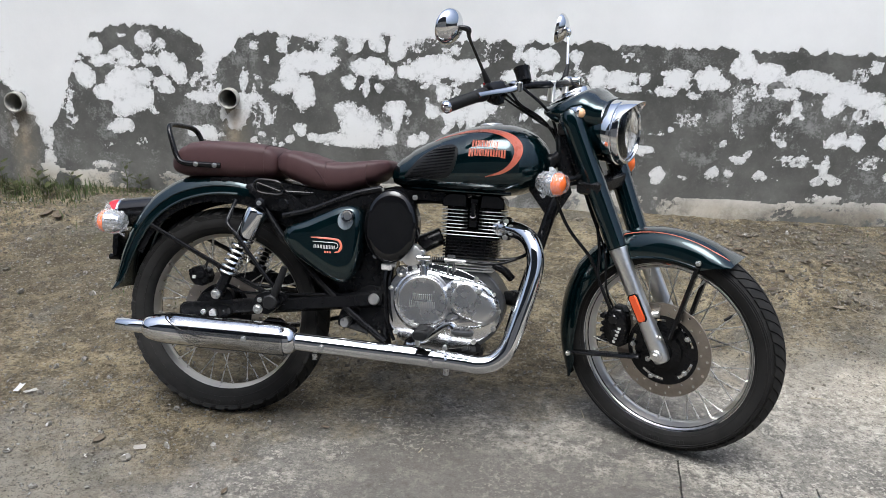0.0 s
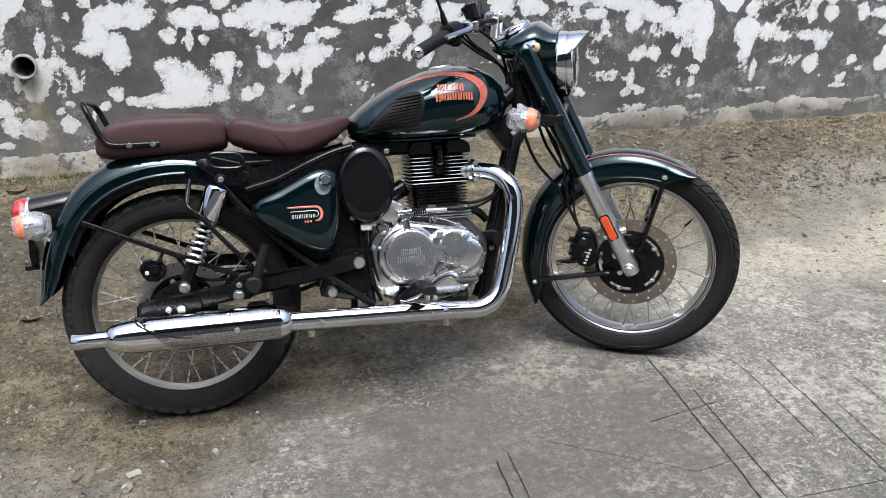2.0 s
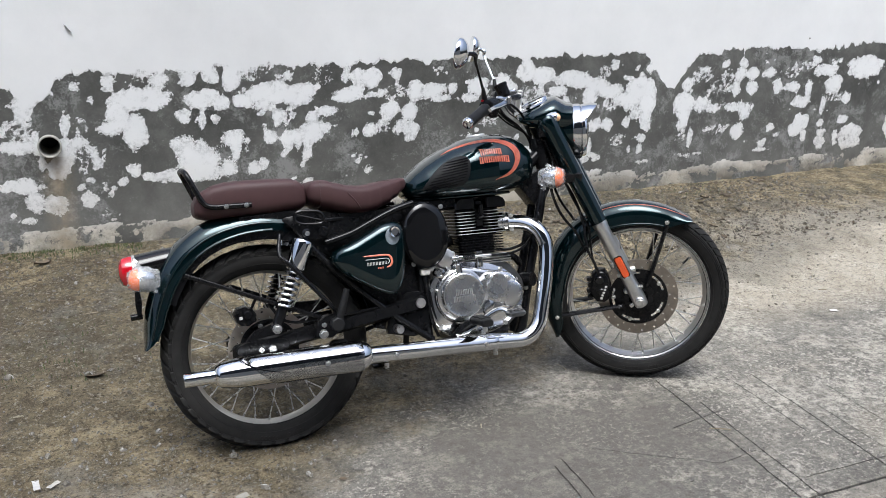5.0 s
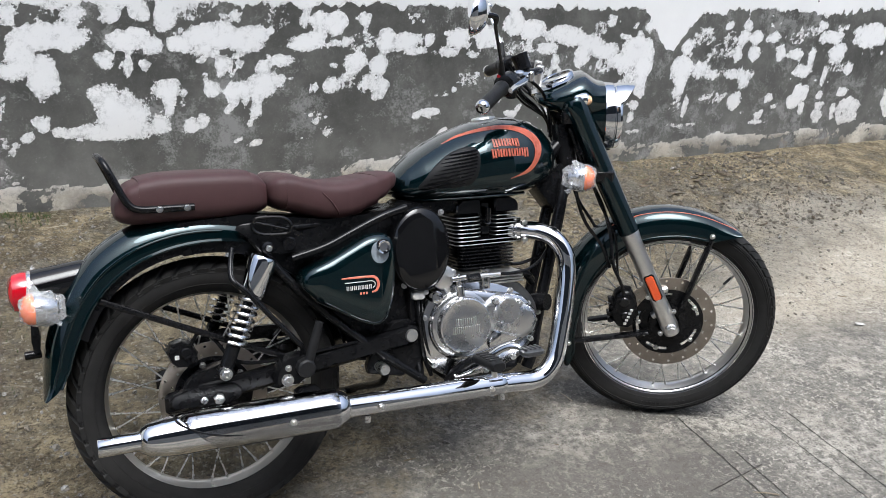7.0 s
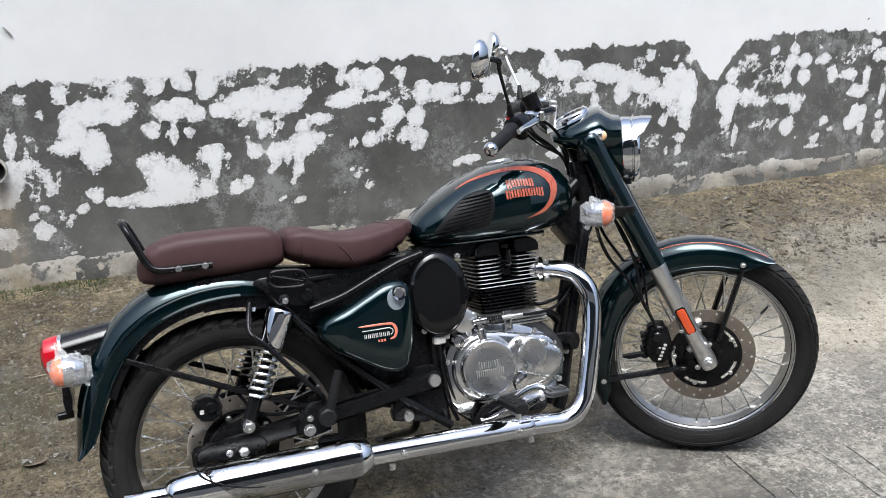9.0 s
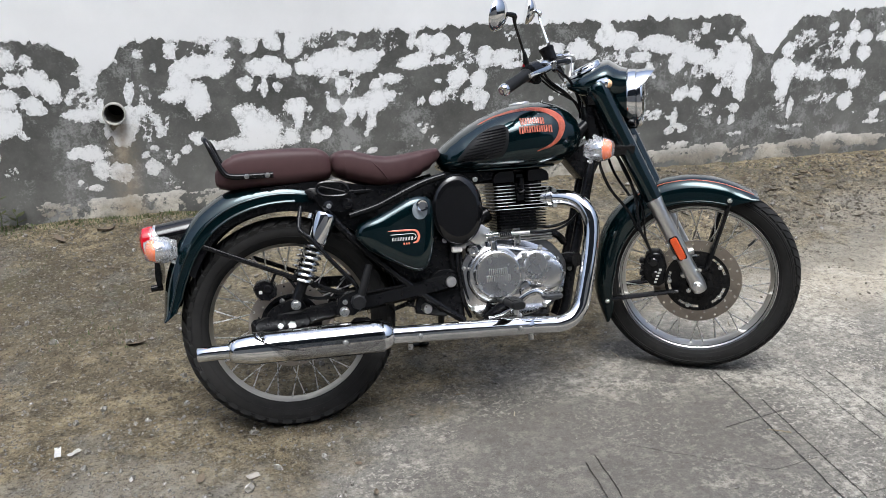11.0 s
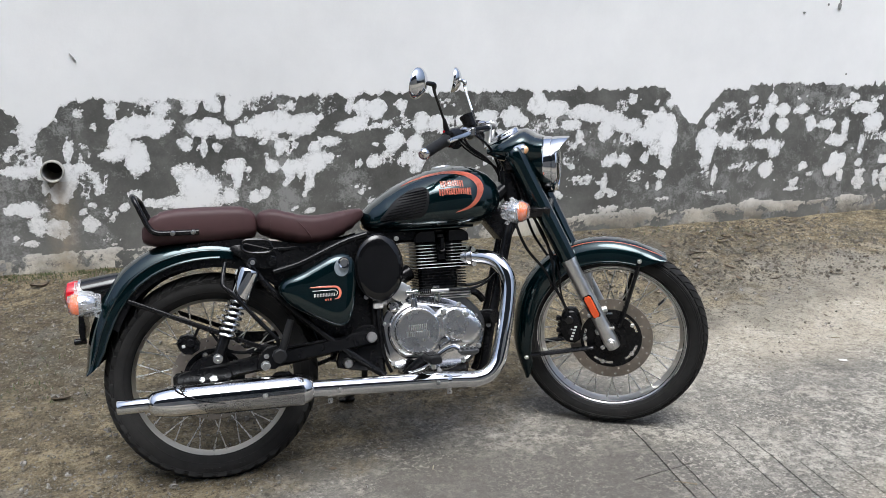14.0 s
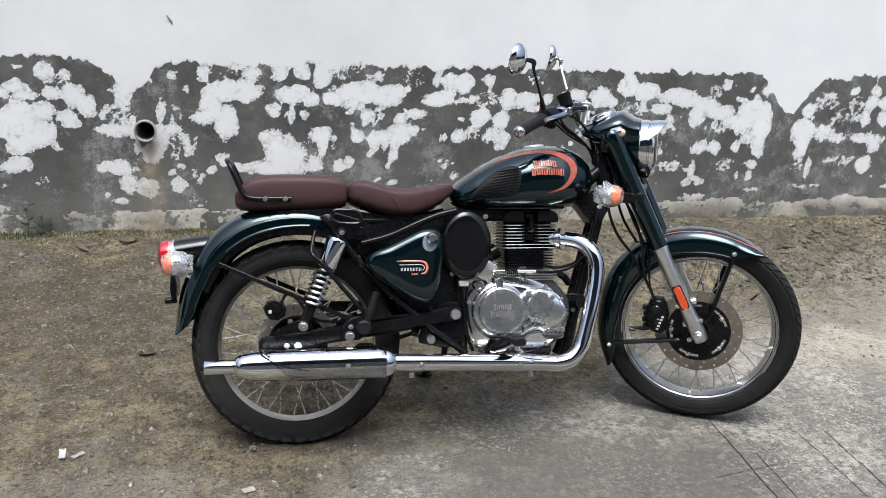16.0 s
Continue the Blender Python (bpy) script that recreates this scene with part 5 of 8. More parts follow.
def indicator(wrapped, m, c, face, label):
    """A round turn lamp, perhaps still wrapped in crinkled clear film; face: the way that it looks."""
    f = Vector(face).normalized()
    turn = Vector((1, 0, 0)).rotation_difference(f).to_matrix().to_4x4()
    bm = NEW()
    lathe(bm, [(0.008, -0.045), (0.02, -0.040), (0.029, -0.022), (0.032, 0.0), (0.031, 0.004), (0.02, 0.004)], (0, 0, 0), 24, "x")
    ind = part("indicator", bm, CHROME, bike, label, m @ Matrix.Translation(c) @ turn)
    bm = NEW()
    lathe(bm, [(0.030, 0.002), (0.030, 0.010), (0.026, 0.020), (0.014, 0.027), (0.002, 0.029)], (0, 0, 0), 24, "x")
    part("amber_lens", bm, AMBER, ind, "amber lens")
    if not wrapped:
        return ind
    bm = NEW()
    rnd = random.Random(int(c[0] * 1000))
    loops = []
    for i in range(12):
        s = -0.058 + 0.092 * i / 11
        base = 0.012 + 0.0245 * math.sin(math.pi * min(max((s + 0.064) / 0.107, 0), 1)) ** 0.6
        loops.append([(s + rnd.uniform(-0.002, 0.002), (base + rnd.uniform(-0.0035, 0.0045)) * math.cos(a), (base + rnd.uniform(-0.0035, 0.0045)) * math.sin(a)) for a in (2 * math.pi * k / 22 for k in range(22))])
    rings(bm, loops, cap=False)
    part("film_wrap", bm, WRAP, ind, "crinkled clear protective film", None, 10).visible_shadow = False
    for k in range(4):
        bm = NEW()
        a = 0.9 + 1.7 * k + rnd.uniform(-0.3, 0.3)
        p = Vector((-0.02 - 0.01 * k, 0.034 * math.cos(a), 0.034 * math.sin(a)))
        q = p * 1.0 + Vector((rnd.uniform(-0.012, 0.006), 0.010 * math.cos(a), 0.012 * math.sin(a)))
        s = Vector((0.010, 0.004, 0.004))
        vs = [bm.verts.new(v) for v in (p - s, p + s, q + s * 0.3, q - s * 0.5)]
        bm.faces.new(vs)
        bmesh.ops.solidify(bm, geom=bm.faces[:], thickness=0.0006)
        part("film_tail", bm, WRAP, ind, "loose end of clear film").visible_shadow = False
    if c[0] < 0:
        bm = NEW()
        rows = [[bm.verts.new((x + rnd.uniform(-0.003, 0.003), c[1] * 0.06 + rnd.uniform(-0.004, 0.004), z)) for x in (xm - w, xm, xm + w)] for z, xm, w in ((0.02, 0.0, 0.018), (0.036, 0.002, 0.014), (0.05, 0.006, 0.009), (0.066, 0.009, 0.003))]
        for p, q in zip(rows, rows[1:]):
            for i in range(2):
                bm.faces.new((p[i], p[i + 1], q[i + 1], q[i]))
        bmesh.ops.solidify(bm, geom=bm.faces[:], thickness=0.0006)
        part("film_tail", bm, WRAP, ind, "loose end of clear film").visible_shadow = False
    return ind


for side in (-1, 1):
    indicator(side < 0, FRONT, (1.085, -0.165, 0.508) if side < 0 else (1.12, 0.24, 0.505), (1, side * 0.15, 0), "round front indicator wrapped in crinkled clear film" if side < 0 else "round amber front indicator")
    bm = NEW()
    rod(bm, (1.12, 0.035 + side * 0.08, 0.515), (1.078, -0.145, 0.508) if side < 0 else (1.112, 0.22, 0.505), 0.008, 10)
    front_part("indicator_stem", bm, SATIN, "black indicator stem")
    bm = NEW()
    sweep(bm, [(1.07, side * 0.14, 0.50), (1.075, side * 0.13, 0.44), (1.105, side * 0.11, 0.36), (1.16, side * 0.085, 0.28), (1.19, side * 0.08, 0.21)], 0.005, 8)
    front_part("lamp_cable", bm, SATIN, "black cable")

# handlebar
bm = NEW()
BAR_Y = 0.072
bar = [(0.807, -0.299, 0.727), (0.834, -0.238, 0.742), (0.858, -0.175, 0.754), (0.886, -0.112, 0.763), (0.93, -0.04, 0.768), (0.965, 0.03, 0.766)]


def far_side(x, y, z):
    """The same place on the bar's other half."""
    return (x + 0.04 * (BAR_Y - y), 2 * BAR_Y - y, z - 0.09 * (BAR_Y - y))


sweep(bm, bar + [far_side(*p) for p in bar[::-1]], 0.0111, 14)
hbar = front_part("handlebar", bm, SATIN, "black handlebar with rubber grips")
for side in (-1, 1):
    def bar_at(k):
        x, y, z = (float(v) for v in spline(bar, 10)[k])
        return (x, y, z) if side < 0 else far_side(x, y, z)
    bm = NEW()
    sweep(bm, [bar_at(k) for k in (0, 3, 6, 9, 12, 15, 18, 20)], [0.0175, 0.0185, 0.018, 0.018, 0.018, 0.0185, 0.021, 0.017], 16, 2)
    part("grip", bm, GRIP, hbar, "black rubber grip")
    p, q = Vector(bar_at(0)), Vector(bar_at(6))
    d = (p - q).normalized()
    bm = NEW()
    sweep(bm, [tuple(p - d * 0.008), tuple(p - d * 0.004), tuple(p + d * 0.002), tuple(p + d * 0.010), tuple(p + d * 0.016), tuple(p + d * 0.018), tuple(p + d * 0.014)], [0.012, 0.017, 0.0195, 0.0185, 0.014, 0.0065, 0.005], 22, 1)
    part("bar_end_weight", bm, CHROME, hbar, "chrome bar-end weight")
    bm = NEW()
    sweep(bm, [bar_at(k) for k in (20, 21, 24, 28, 29)], [0.02, 0.030, 0.031, 0.028, 0.02], 16, 1)
    c = Vector(bar_at(24))
    brick(bm, c + Vector((0.012, 0, -0.018)), (0.03, 0.035, 0.04))
    part("switch_housing", bm, SATIN, hbar, "black switch housing")
    if side < 0:
        bm = NEW()
        brick(bm, Vector(bar_at(22)) + Vector((-0.016, 0, 0.024)), (0.012, 0.016, 0.012), 0.25)
        part("stop_switch", bm, RED, hbar, "small red stop switch")
    bm = NEW()
    c = Vector(bar_at(33))
    brick(bm, c + Vector((0.004, side * 0.004, 0.004)), (0.034, 0.028, 0.034), 0.25)
    rod(bm, c + Vector((0.006, 0, 0.006)), c + Vector((0.036, side * 0.022, 0.008)), 0.0115, 14, 0.4)
    rod(bm, c + Vector((0.034, side * 0.02, -0.008)), c + Vector((0.034, side * 0.02, 0.02)), 0.009, 12, 0.3)
    part("lever_bracket", bm, ALU, hbar, "polished lever bracket")
    bm = NEW()
    tip = Vector(bar_at(9)) + Vector((0.044, 0, 0.016))
    sweep(bm, [tuple(c + Vector((0.03, side * 0.014, 0.006))), tuple(c.lerp(tip, 0.3) + Vector((0.022, 0, 0.0))), tuple(c.lerp(tip, 0.7) + Vector((0.006, 0, 0))), tuple(tip)], [0.009, 0.0095, 0.008, 0.0075], 10, 4, 0.7)
    part("lever", bm, ALU if side < 0 else SATIN, hbar, "curved hand lever")
    # mirror
    m0 = Vector(bar_at(24)) + Vector((-0.014, side * 0.004, 0.014))
    head = Vector((0.787, -0.255, 0.945)) if side < 0 else Vector((0.772, 0.434, 0.915))
    bm = NEW()
    sweep(bm, [tuple(m0), tuple(m0 + Vector((-0.002, side * 0.012, 0.022))), tuple(m0 + Vector((-0.003, side * 0.028, 0.05)))], [0.011, 0.0095, 0.0055], 12, 3)
    mir = front_part("mirror", bm, GRIP, "round chrome mirror on a thin stem")
    bm = NEW()
    s0 = m0 + Vector((-0.003, side * 0.024, 0.042))
    sweep(bm, [tuple(s0), tuple(s0.lerp(head + Vector((0.046, -side * 0.03, -0.03)), 0.5)), tuple(head + Vector((0.046, -side * 0.03, -0.03))), tuple(head + Vector((0.047, -side * 0.026, -0.01))), tuple(head + Vector((0.036, -side * 0.016, -0.003))), tuple(head + Vector((0.02, -side * 0.004, 0.0)))], [0.0046, 0.0046, 0.0052, 0.0085, 0.0075, 0.006], 12, 5)
    part("mirror_stem", bm, CHROME if side > 0 else GLOSS, mir, "thin mirror stem")
    tilt = pose(*head) @ pose(0, 0, 0, 0, 12, -10 if side < 0 else 16)
    bm = NEW()
    lathe(bm, [(0.006, 0.034), (0.02, 0.031), (0.038, 0.02), (0.049, 0.006), (0.052, -0.004), (0.051, -0.009), (0.047, -0.009)], (0, 0, 0), 36, "x")
    for v in bm.verts:
        v.co.x *= 0.85
    part("mirror_shell", bm, CHROME, mir, "chrome mirror shell", tilt)
    bm = NEW()
    lathe(bm, [(0.0475, -0.0075), (0.0475, -0.0085), (0.002, -0.0095)], (0, 0, 0), 36, "x")
    part("mirror_glass", bm, MIRROR, mir, "mirror glass", tilt)
bm = NEW()
c = Vector(spline(bar, 10)[31])
lathe(bm, [(0.012, -0.02), (0.022, -0.014), (0.0225, 0.018), (0.025, 0.022), (0.025, 0.029), (0.002, 0.030)], (0, 0, 0), 24, "z")
part("brake_reservoir", bm, SATIN, hbar, "black brake fluid reservoir", pose(c.x + 0.022, c.y + 0.05, c.z + 0.030, -14, -24, 0))
for side in (-1, 1):
    bm = NEW()
    sweep(bm, [(0.92, BAR_Y + side * 0.15, 0.765), (0.965, BAR_Y + side * 0.13, 0.725), (0.985, BAR_Y + side * 0.09, 0.68), (1.0, 0.04 + side * 0.05, 0.63), (1.0, 0.03 + side * 0.03, 0.58)], 0.0045, 8)
    part("control_cable", bm, SATIN, hbar, "black control cable")
    for k in range(3):
        bm = NEW()
        y0 = BAR_Y + side * (0.17 + 0.02 * k)
        sweep(bm, [(0.895 - 0.012 * k, y0, 0.752), (0.915, BAR_Y + side * (0.15 - 0.01 * k), 0.715 - 0.012 * k), (0.955 + 0.006 * k, BAR_Y + side * 0.10, 0.672 - 0.01 * k), (0.99, 0.05 + side * (0.06 - 0.01 * k), 0.625), (1.01, 0.04 + side * 0.03, 0.56)], 0.0042 - 0.0005 * k, 8)
        part("control_cable", bm, SATIN, hbar, "black control cable")
    bm = NEW()
    rod(bm, (0.958, BAR_Y + side * 0.045, 0.715), (0.966, BAR_Y + side * 0.045, 0.778), 0.011, 14)
    part("bar_clamp", bm, SLIDER, hbar, "chrome handlebar clamp")


# tank
TANK = [(0.506, 0.452, 0.492, 0.040), (0.515, 0.441, 0.503, 0.066), (0.535, 0.434, 0.523, 0.086), (0.576, 0.428, 0.554, 0.108), (0.62, 0.424, 0.580, 0.124), (0.663, 0.422, 0.601, 0.135), (0.741, 0.421, 0.630, 0.147), (0.819, 0.422, 0.644, 0.150), (0.87, 0.426, 0.643, 0.146), (0.91, 0.434, 0.634, 0.135), (0.945, 0.450, 0.617, 0.117), (0.972, 0.472, 0.592, 0.092), (0.988, 0.495, 0.567, 0.062), (0.995, 0.515, 0.549, 0.030)]


def tank_half(x, z):
    """Half the tank's width at a place."""
    zb, zt, w = (interp(x, TANK, k) for k in (1, 2, 3))
    mid = zb + 0.42 * (zt - zb)
    h = zt - mid if z > mid else mid - zb
    u = min(abs(z - mid) / max(h, 1e-4), 1.0)
    p = 2.3 if z > mid else 2.6
    return w * (1 - u**p) ** (1 / p)


def section(x, zb, zt, w, n=48, pu=2.3, pl=2.6, share=0.42):
    mid, out = zb + share * (zt - zb), []
    for k in range(n):
        a = 2 * math.pi * k / n
        p = pu if math.sin(a) > 0 else pl
        h = zt - mid if math.sin(a) > 0 else mid - zb
        out.append((x, w * math.copysign(abs(math.cos(a)) ** (2 / p), math.cos(a)), mid + h * math.copysign(abs(math.sin(a)) ** (2 / p), math.sin(a))))
    return out


bm = NEW()
rings(bm, [section(*[interp(x, TANK, k) for k in range(4)]) for x in sorted({r[0] for r in TANK} | set(np.arange(0.52, 0.98, 0.02).round(3)))])
tank = part("fuel_tank", bm, PAINT, bike, "teardrop fuel tank in deep dark green", REAR @ pose(0, 0.038, 0), 60)
bm = NEW()
lathe(bm, [(0.034, -0.012), (0.035, 0.0), (0.032, 0.004), (0.02, 0.0055), (0.002, 0.006)], (0, 0, 0), 32, "z")
part("filler_cap", bm, SLIDER, tank, "flat metal filler cap", pose(0.80, 0, 0.641, 0, -6))


def decal(bm, quad, lift=0.0012, side=-1, n=5):
    """A thin piece laid on the tank: four corners in x and z."""
    a, b, c, d = (Vector(p) for p in quad)
    grid = []
    for j in range(n + 1):
        row = []
        for i in range(n + 1):
            p = a.lerp(b, i / n).lerp(d.lerp(c, i / n), j / n)
            row.append(bm.verts.new((p.x, side * (tank_half(p.x, p.y) + lift), p.y)))
        grid.append(row)
    for r, s in zip(grid, grid[1:]):
        for i in range(n):
            bm.faces.new((r[i], r[i + 1], s[i + 1], s[i]))


def strip(bm, line, widths, lift=0.001, side=-1):
    pts, rows = spline(line, 6), []
    ws = spline([(w,) for w in widths], 6)
    for i, p in enumerate(pts):
        t = pts[min(i + 1, len(pts) - 1)] - pts[max(i - 1, 0)]
        nrm = np.array([-t[1], t[0]]) / max(np.hypot(*t), 1e-6)
        rows.append([bm.verts.new((q[0], side * (tank_half(*q) + lift), q[1])) for q in (p + nrm * ws[i][0] * k for k in (-1, -0.5, 0, 0.5, 1))])
    for r, s in zip(rows, rows[1:]):
        for i in range(4):
            bm.faces.new((r[i], r[i + 1], s[i + 1], s[i]))


def badge_word(x0, x1, z0, z1, n):
    """A word as plain upright strokes, a thick and a thin one in turn."""
    w = (x1 - x0) / n
    for k in range(n):
        tall = 0.003 if k in (0, n - 1) else 0.0
        for u0, u1 in ((0.05, 0.42), (0.56, 0.90)):
            bm = NEW()
            decal(bm, [(x0 + w * (k + u0), z0 - tall), (x0 + w * (k + u1), z0 - tall), (x0 + w * (k + u1), z1), (x0 + w * (k + u0), z1)], 0.0016, -1, 2)
            bmesh.ops.solidify(bm, geom=bm.faces[:], thickness=0.001)
            part("badge_bar", bm, CORAL, tank, "coral bar of the maker's badge")


bm = NEW()
strip(bm, [(0.638, 0.578), (0.68, 0.596), (0.74, 0.611), (0.80, 0.617), (0.85, 0.609), (0.885, 0.588), (0.897, 0.56), (0.885, 0.525), (0.855, 0.497), (0.806, 0.480)], [0.0006, 0.0022, 0.0038, 0.0055, 0.0085, 0.0125, 0.0125, 0.0085, 0.005, 0.0006])
bmesh.ops.solidify(bm, geom=bm.faces[:], thickness=0.0006)
part("crescent_stripe", bm, CORAL, tank, "coral crescent stripe")
badge_word(0.759, 0.838, 0.5675, 0.5865, 5)
badge_word(0.751, 0.862, 0.5395, 0.5605, 7)
PAD = [(0.558, 0.464), (0.576, 0.494), (0.602, 0.524), (0.635, 0.549), (0.670, 0.565), (0.704, 0.569), (0.718, 0.552), (0.714, 0.510), (0.700, 0.480), (0.680, 0.468), (0.62, 0.462)]
bm = NEW()
cx, cz = np.mean(PAD, axis=0)
lo = []
for s, lift in ((1.0, -0.002), (1.0, 0.0025), (0.94, 0.004), (0.6, 0.004), (0.25, 0.004)):
    lo.append([(cx + (x - cx) * s, -(tank_half(cx + (x - cx) * s, cz + (z - cz) * s) + lift), cz + (z - cz) * s) for x, z in smooth2(PAD, 3)])
rings(bm, lo)
pad = part("knee_pad", bm, PAD_RUBBER, tank, "ribbed black rubber knee pad")
bm = NEW()
outline = smooth2(PAD, 3)
for k in range(10):
    z = 0.470 + 0.0088 * k
    hits = []
    for p, q in zip(outline, outline[1:] + outline[:1]):
        if (p[1] - z) * (q[1] - z) < 0:
            hits.append(p[0] + (q[0] - p[0]) * (z - p[1]) / (q[1] - p[1]))
    if len(hits) >= 2:
        a, b = min(hits) + 0.006, max(hits) - 0.008
        if b - a > 0.01:
            sweep(bm, [(x, -(tank_half(x, z) + 0.0035), z + 0.16 * (x - 0.64)) for x in np.linspace(a, b, 6)], 0.0021, 6, 1)
part("rib", bm, SATIN, pad, "raised rubber ribs")
bm = NEW()
sweep(bm, [(x, -(tank_half(x, 0.436) + 0.0), 0.433) for x in (0.54, 0.6, 0.7, 0.8, 0.88)], 0.004, 8)
part("seam", bm, PAINT, tank)


# seats
def seat(table, label, pu=5.0):
    bm = NEW()
    xs = sorted({r[0] for r in table} | set(np.arange(table[0][0] + 0.01, table[-1][0] - 0.01, 0.015)))
    rows = np.array([[interp(x, table, k) for k in (1, 2, 3)] for x in xs])
    for _ in range(6):
        rows[2:-2] = 0.25 * rows[1:-3] + 0.5 * rows[2:-2] + 0.25 * rows[3:-1]
    rings(bm, [section(x, *r, 44, pu, 3.4, 0.5) for x, r in zip(xs, rows)])
    return part("seat", bm, LEATHER, bike, label, REAR @ pose(0, 0.034, 0), 60)


seat([(-0.190, 0.448, 0.468, 0.07), (-0.187, 0.436, 0.484, 0.094), (-0.178, 0.428, 0.500, 0.106), (-0.16, 0.423, 0.515, 0.114), (-0.135, 0.421, 0.530, 0.118), (-0.095, 0.421, 0.540, 0.121), (-0.02, 0.421, 0.541, 0.124), (0.06, 0.422, 0.540, 0.125), (0.12, 0.426, 0.537, 0.124), (0.143, 0.431, 0.528, 0.120), (0.156, 0.440, 0.510, 0.110), (0.161, 0.458, 0.486, 0.085)], "maroon leatherette pillion seat")
rider = seat([(0.160, 0.470, 0.490, 0.09), (0.164, 0.455, 0.507, 0.118), (0.175, 0.443, 0.520, 0.13), (0.20, 0.432, 0.528, 0.137), (0.235, 0.420, 0.520, 0.14), (0.28, 0.408, 0.504, 0.141), (0.32, 0.400, 0.497, 0.139), (0.36, 0.399, 0.497, 0.134), (0.40, 0.410, 0.502, 0.125), (0.44, 0.429, 0.508, 0.112), (0.475, 0.452, 0.513, 0.098), (0.497, 0.470, 0.512, 0.084), (0.508, 0.484, 0.503, 0.06)], "maroon leatherette rider's saddle")
for side in (-1, 1):
    bm = NEW()
    line = [(0.235, 0.515), (0.275, 0.485), (0.305, 0.455), (0.325, 0.425), (0.335, 0.405)]
    pts = []
    for x, z in line:
        zb, zt, w = (interp(x, [(0.2, 0.432, 0.528, 0.137), (0.235, 0.420, 0.520, 0.14), (0.28, 0.408, 0.504, 0.141), (0.32, 0.400, 0.497, 0.139), (0.36, 0.399, 0.497, 0.134)], k) for k in (1, 2, 3))
        mid, h = (zb + zt) / 2, (zt - zb) / 2
        u = min(abs(z - mid) / h, 0.98)
        pts.append((x, side * w * (1 - u**3.3) ** (1 / 3.3), z))
    sweep(bm, pts, 0.0022, 6)
    part("seam", bm, LEATHER, rider)
bm = NEW()
half = [(-0.017, -0.130, 0.462), (-0.08, -0.130, 0.462), (-0.140, -0.128, 0.464), (-0.164, -0.124, 0.482), (-0.184, -0.118, 0.525), (-0.203, -0.105, 0.568), (-0.212, -0.07, 0.582)]
sweep(bm, half + [(-0.214, 0.0, 0.584)] + [(x, -y, z) for x, y, z in half[::-1]], 0.0085, 12)
rail = part("grab_rail", bm, SATIN, bike, "black tubular grab rail", REAR @ pose(0, 0.04, 0))
bolts(rail, [(-0.095, -0.138, 0.462), (-0.034, -0.138, 0.462)])
bolts(rail, [(-0.095, 0.138, 0.462), (-0.034, 0.138, 0.462)], flip=True)


# frame
def tube_part(name, pts, r, mat, label, n=12, flat=1.0):
    bm = NEW()
    sweep(bm, pts, r, n, 5, flat)
    return rear_part(name, bm, mat, label)


bm = NEW()
for y in (-0.034, 0.034):
    sweep(bm, [(1.022, y * 0.6, 0.46), (1.0, y, 0.38), (0.958, y, 0.22), (0.918, y, 0.067), (0.897, y, -0.03), (0.88, y, -0.07)], 0.017, 16)
sweep(bm, [(1.03, 0, 0.62), (1.04, 0, 0.54), (1.055, 0, 0.47)], 0.032, 18)
sweep(bm, [(1.02, 0, 0.56), (0.9, 0, 0.47), (0.7, 0, 0.42), (0.5, 0, 0.40), (0.3, 0, 0.405)], 0.022, 14)
plate(bm, [(1.035, 0.52), (1.06, 0.45), (1.01, 0.36), (0.985, 0.38), (0.93, 0.45)], (-0.02, -0.016, 0.05, 0.054), (0.97, 1, 1, 0.97))
for side in (-1, 1):
    sweep(bm, [(0.5, side * 0.05, 0.405), (0.3, side * 0.060, 0.395), (0.18, side * 0.075, 0.392), (0.08, side * 0.085, 0.39)], 0.011, 12)
    sweep(bm, [(0.50, side * 0.112, 0.424), (0.44, side * 0.116, 0.409), (0.385, side * 0.118, 0.388), (0.335, side * 0.118, 0.366), (0.28, side * 0.117, 0.343), (0.2, side * 0.112, 0.322)], 0.0105, 12)
    sweep(bm, [(0.10, side * 0.09, 0.39), (0.20, side * 0.104, 0.255), (0.345, side * 0.108, 0.115), (0.44, side * 0.108, 0.035), (0.535, side * 0.104, -0.036)], 0.0115, 12)
    sweep(bm, [(0.48, side * 0.07, 0.42), (0.51, side * 0.075, 0.28), (0.52, side * 0.08, 0.12), (0.53, side * 0.08, -0.03)], 0.014, 12)
frame_ob = rear_part("frame", bm, SATIN, "black tubular frame")
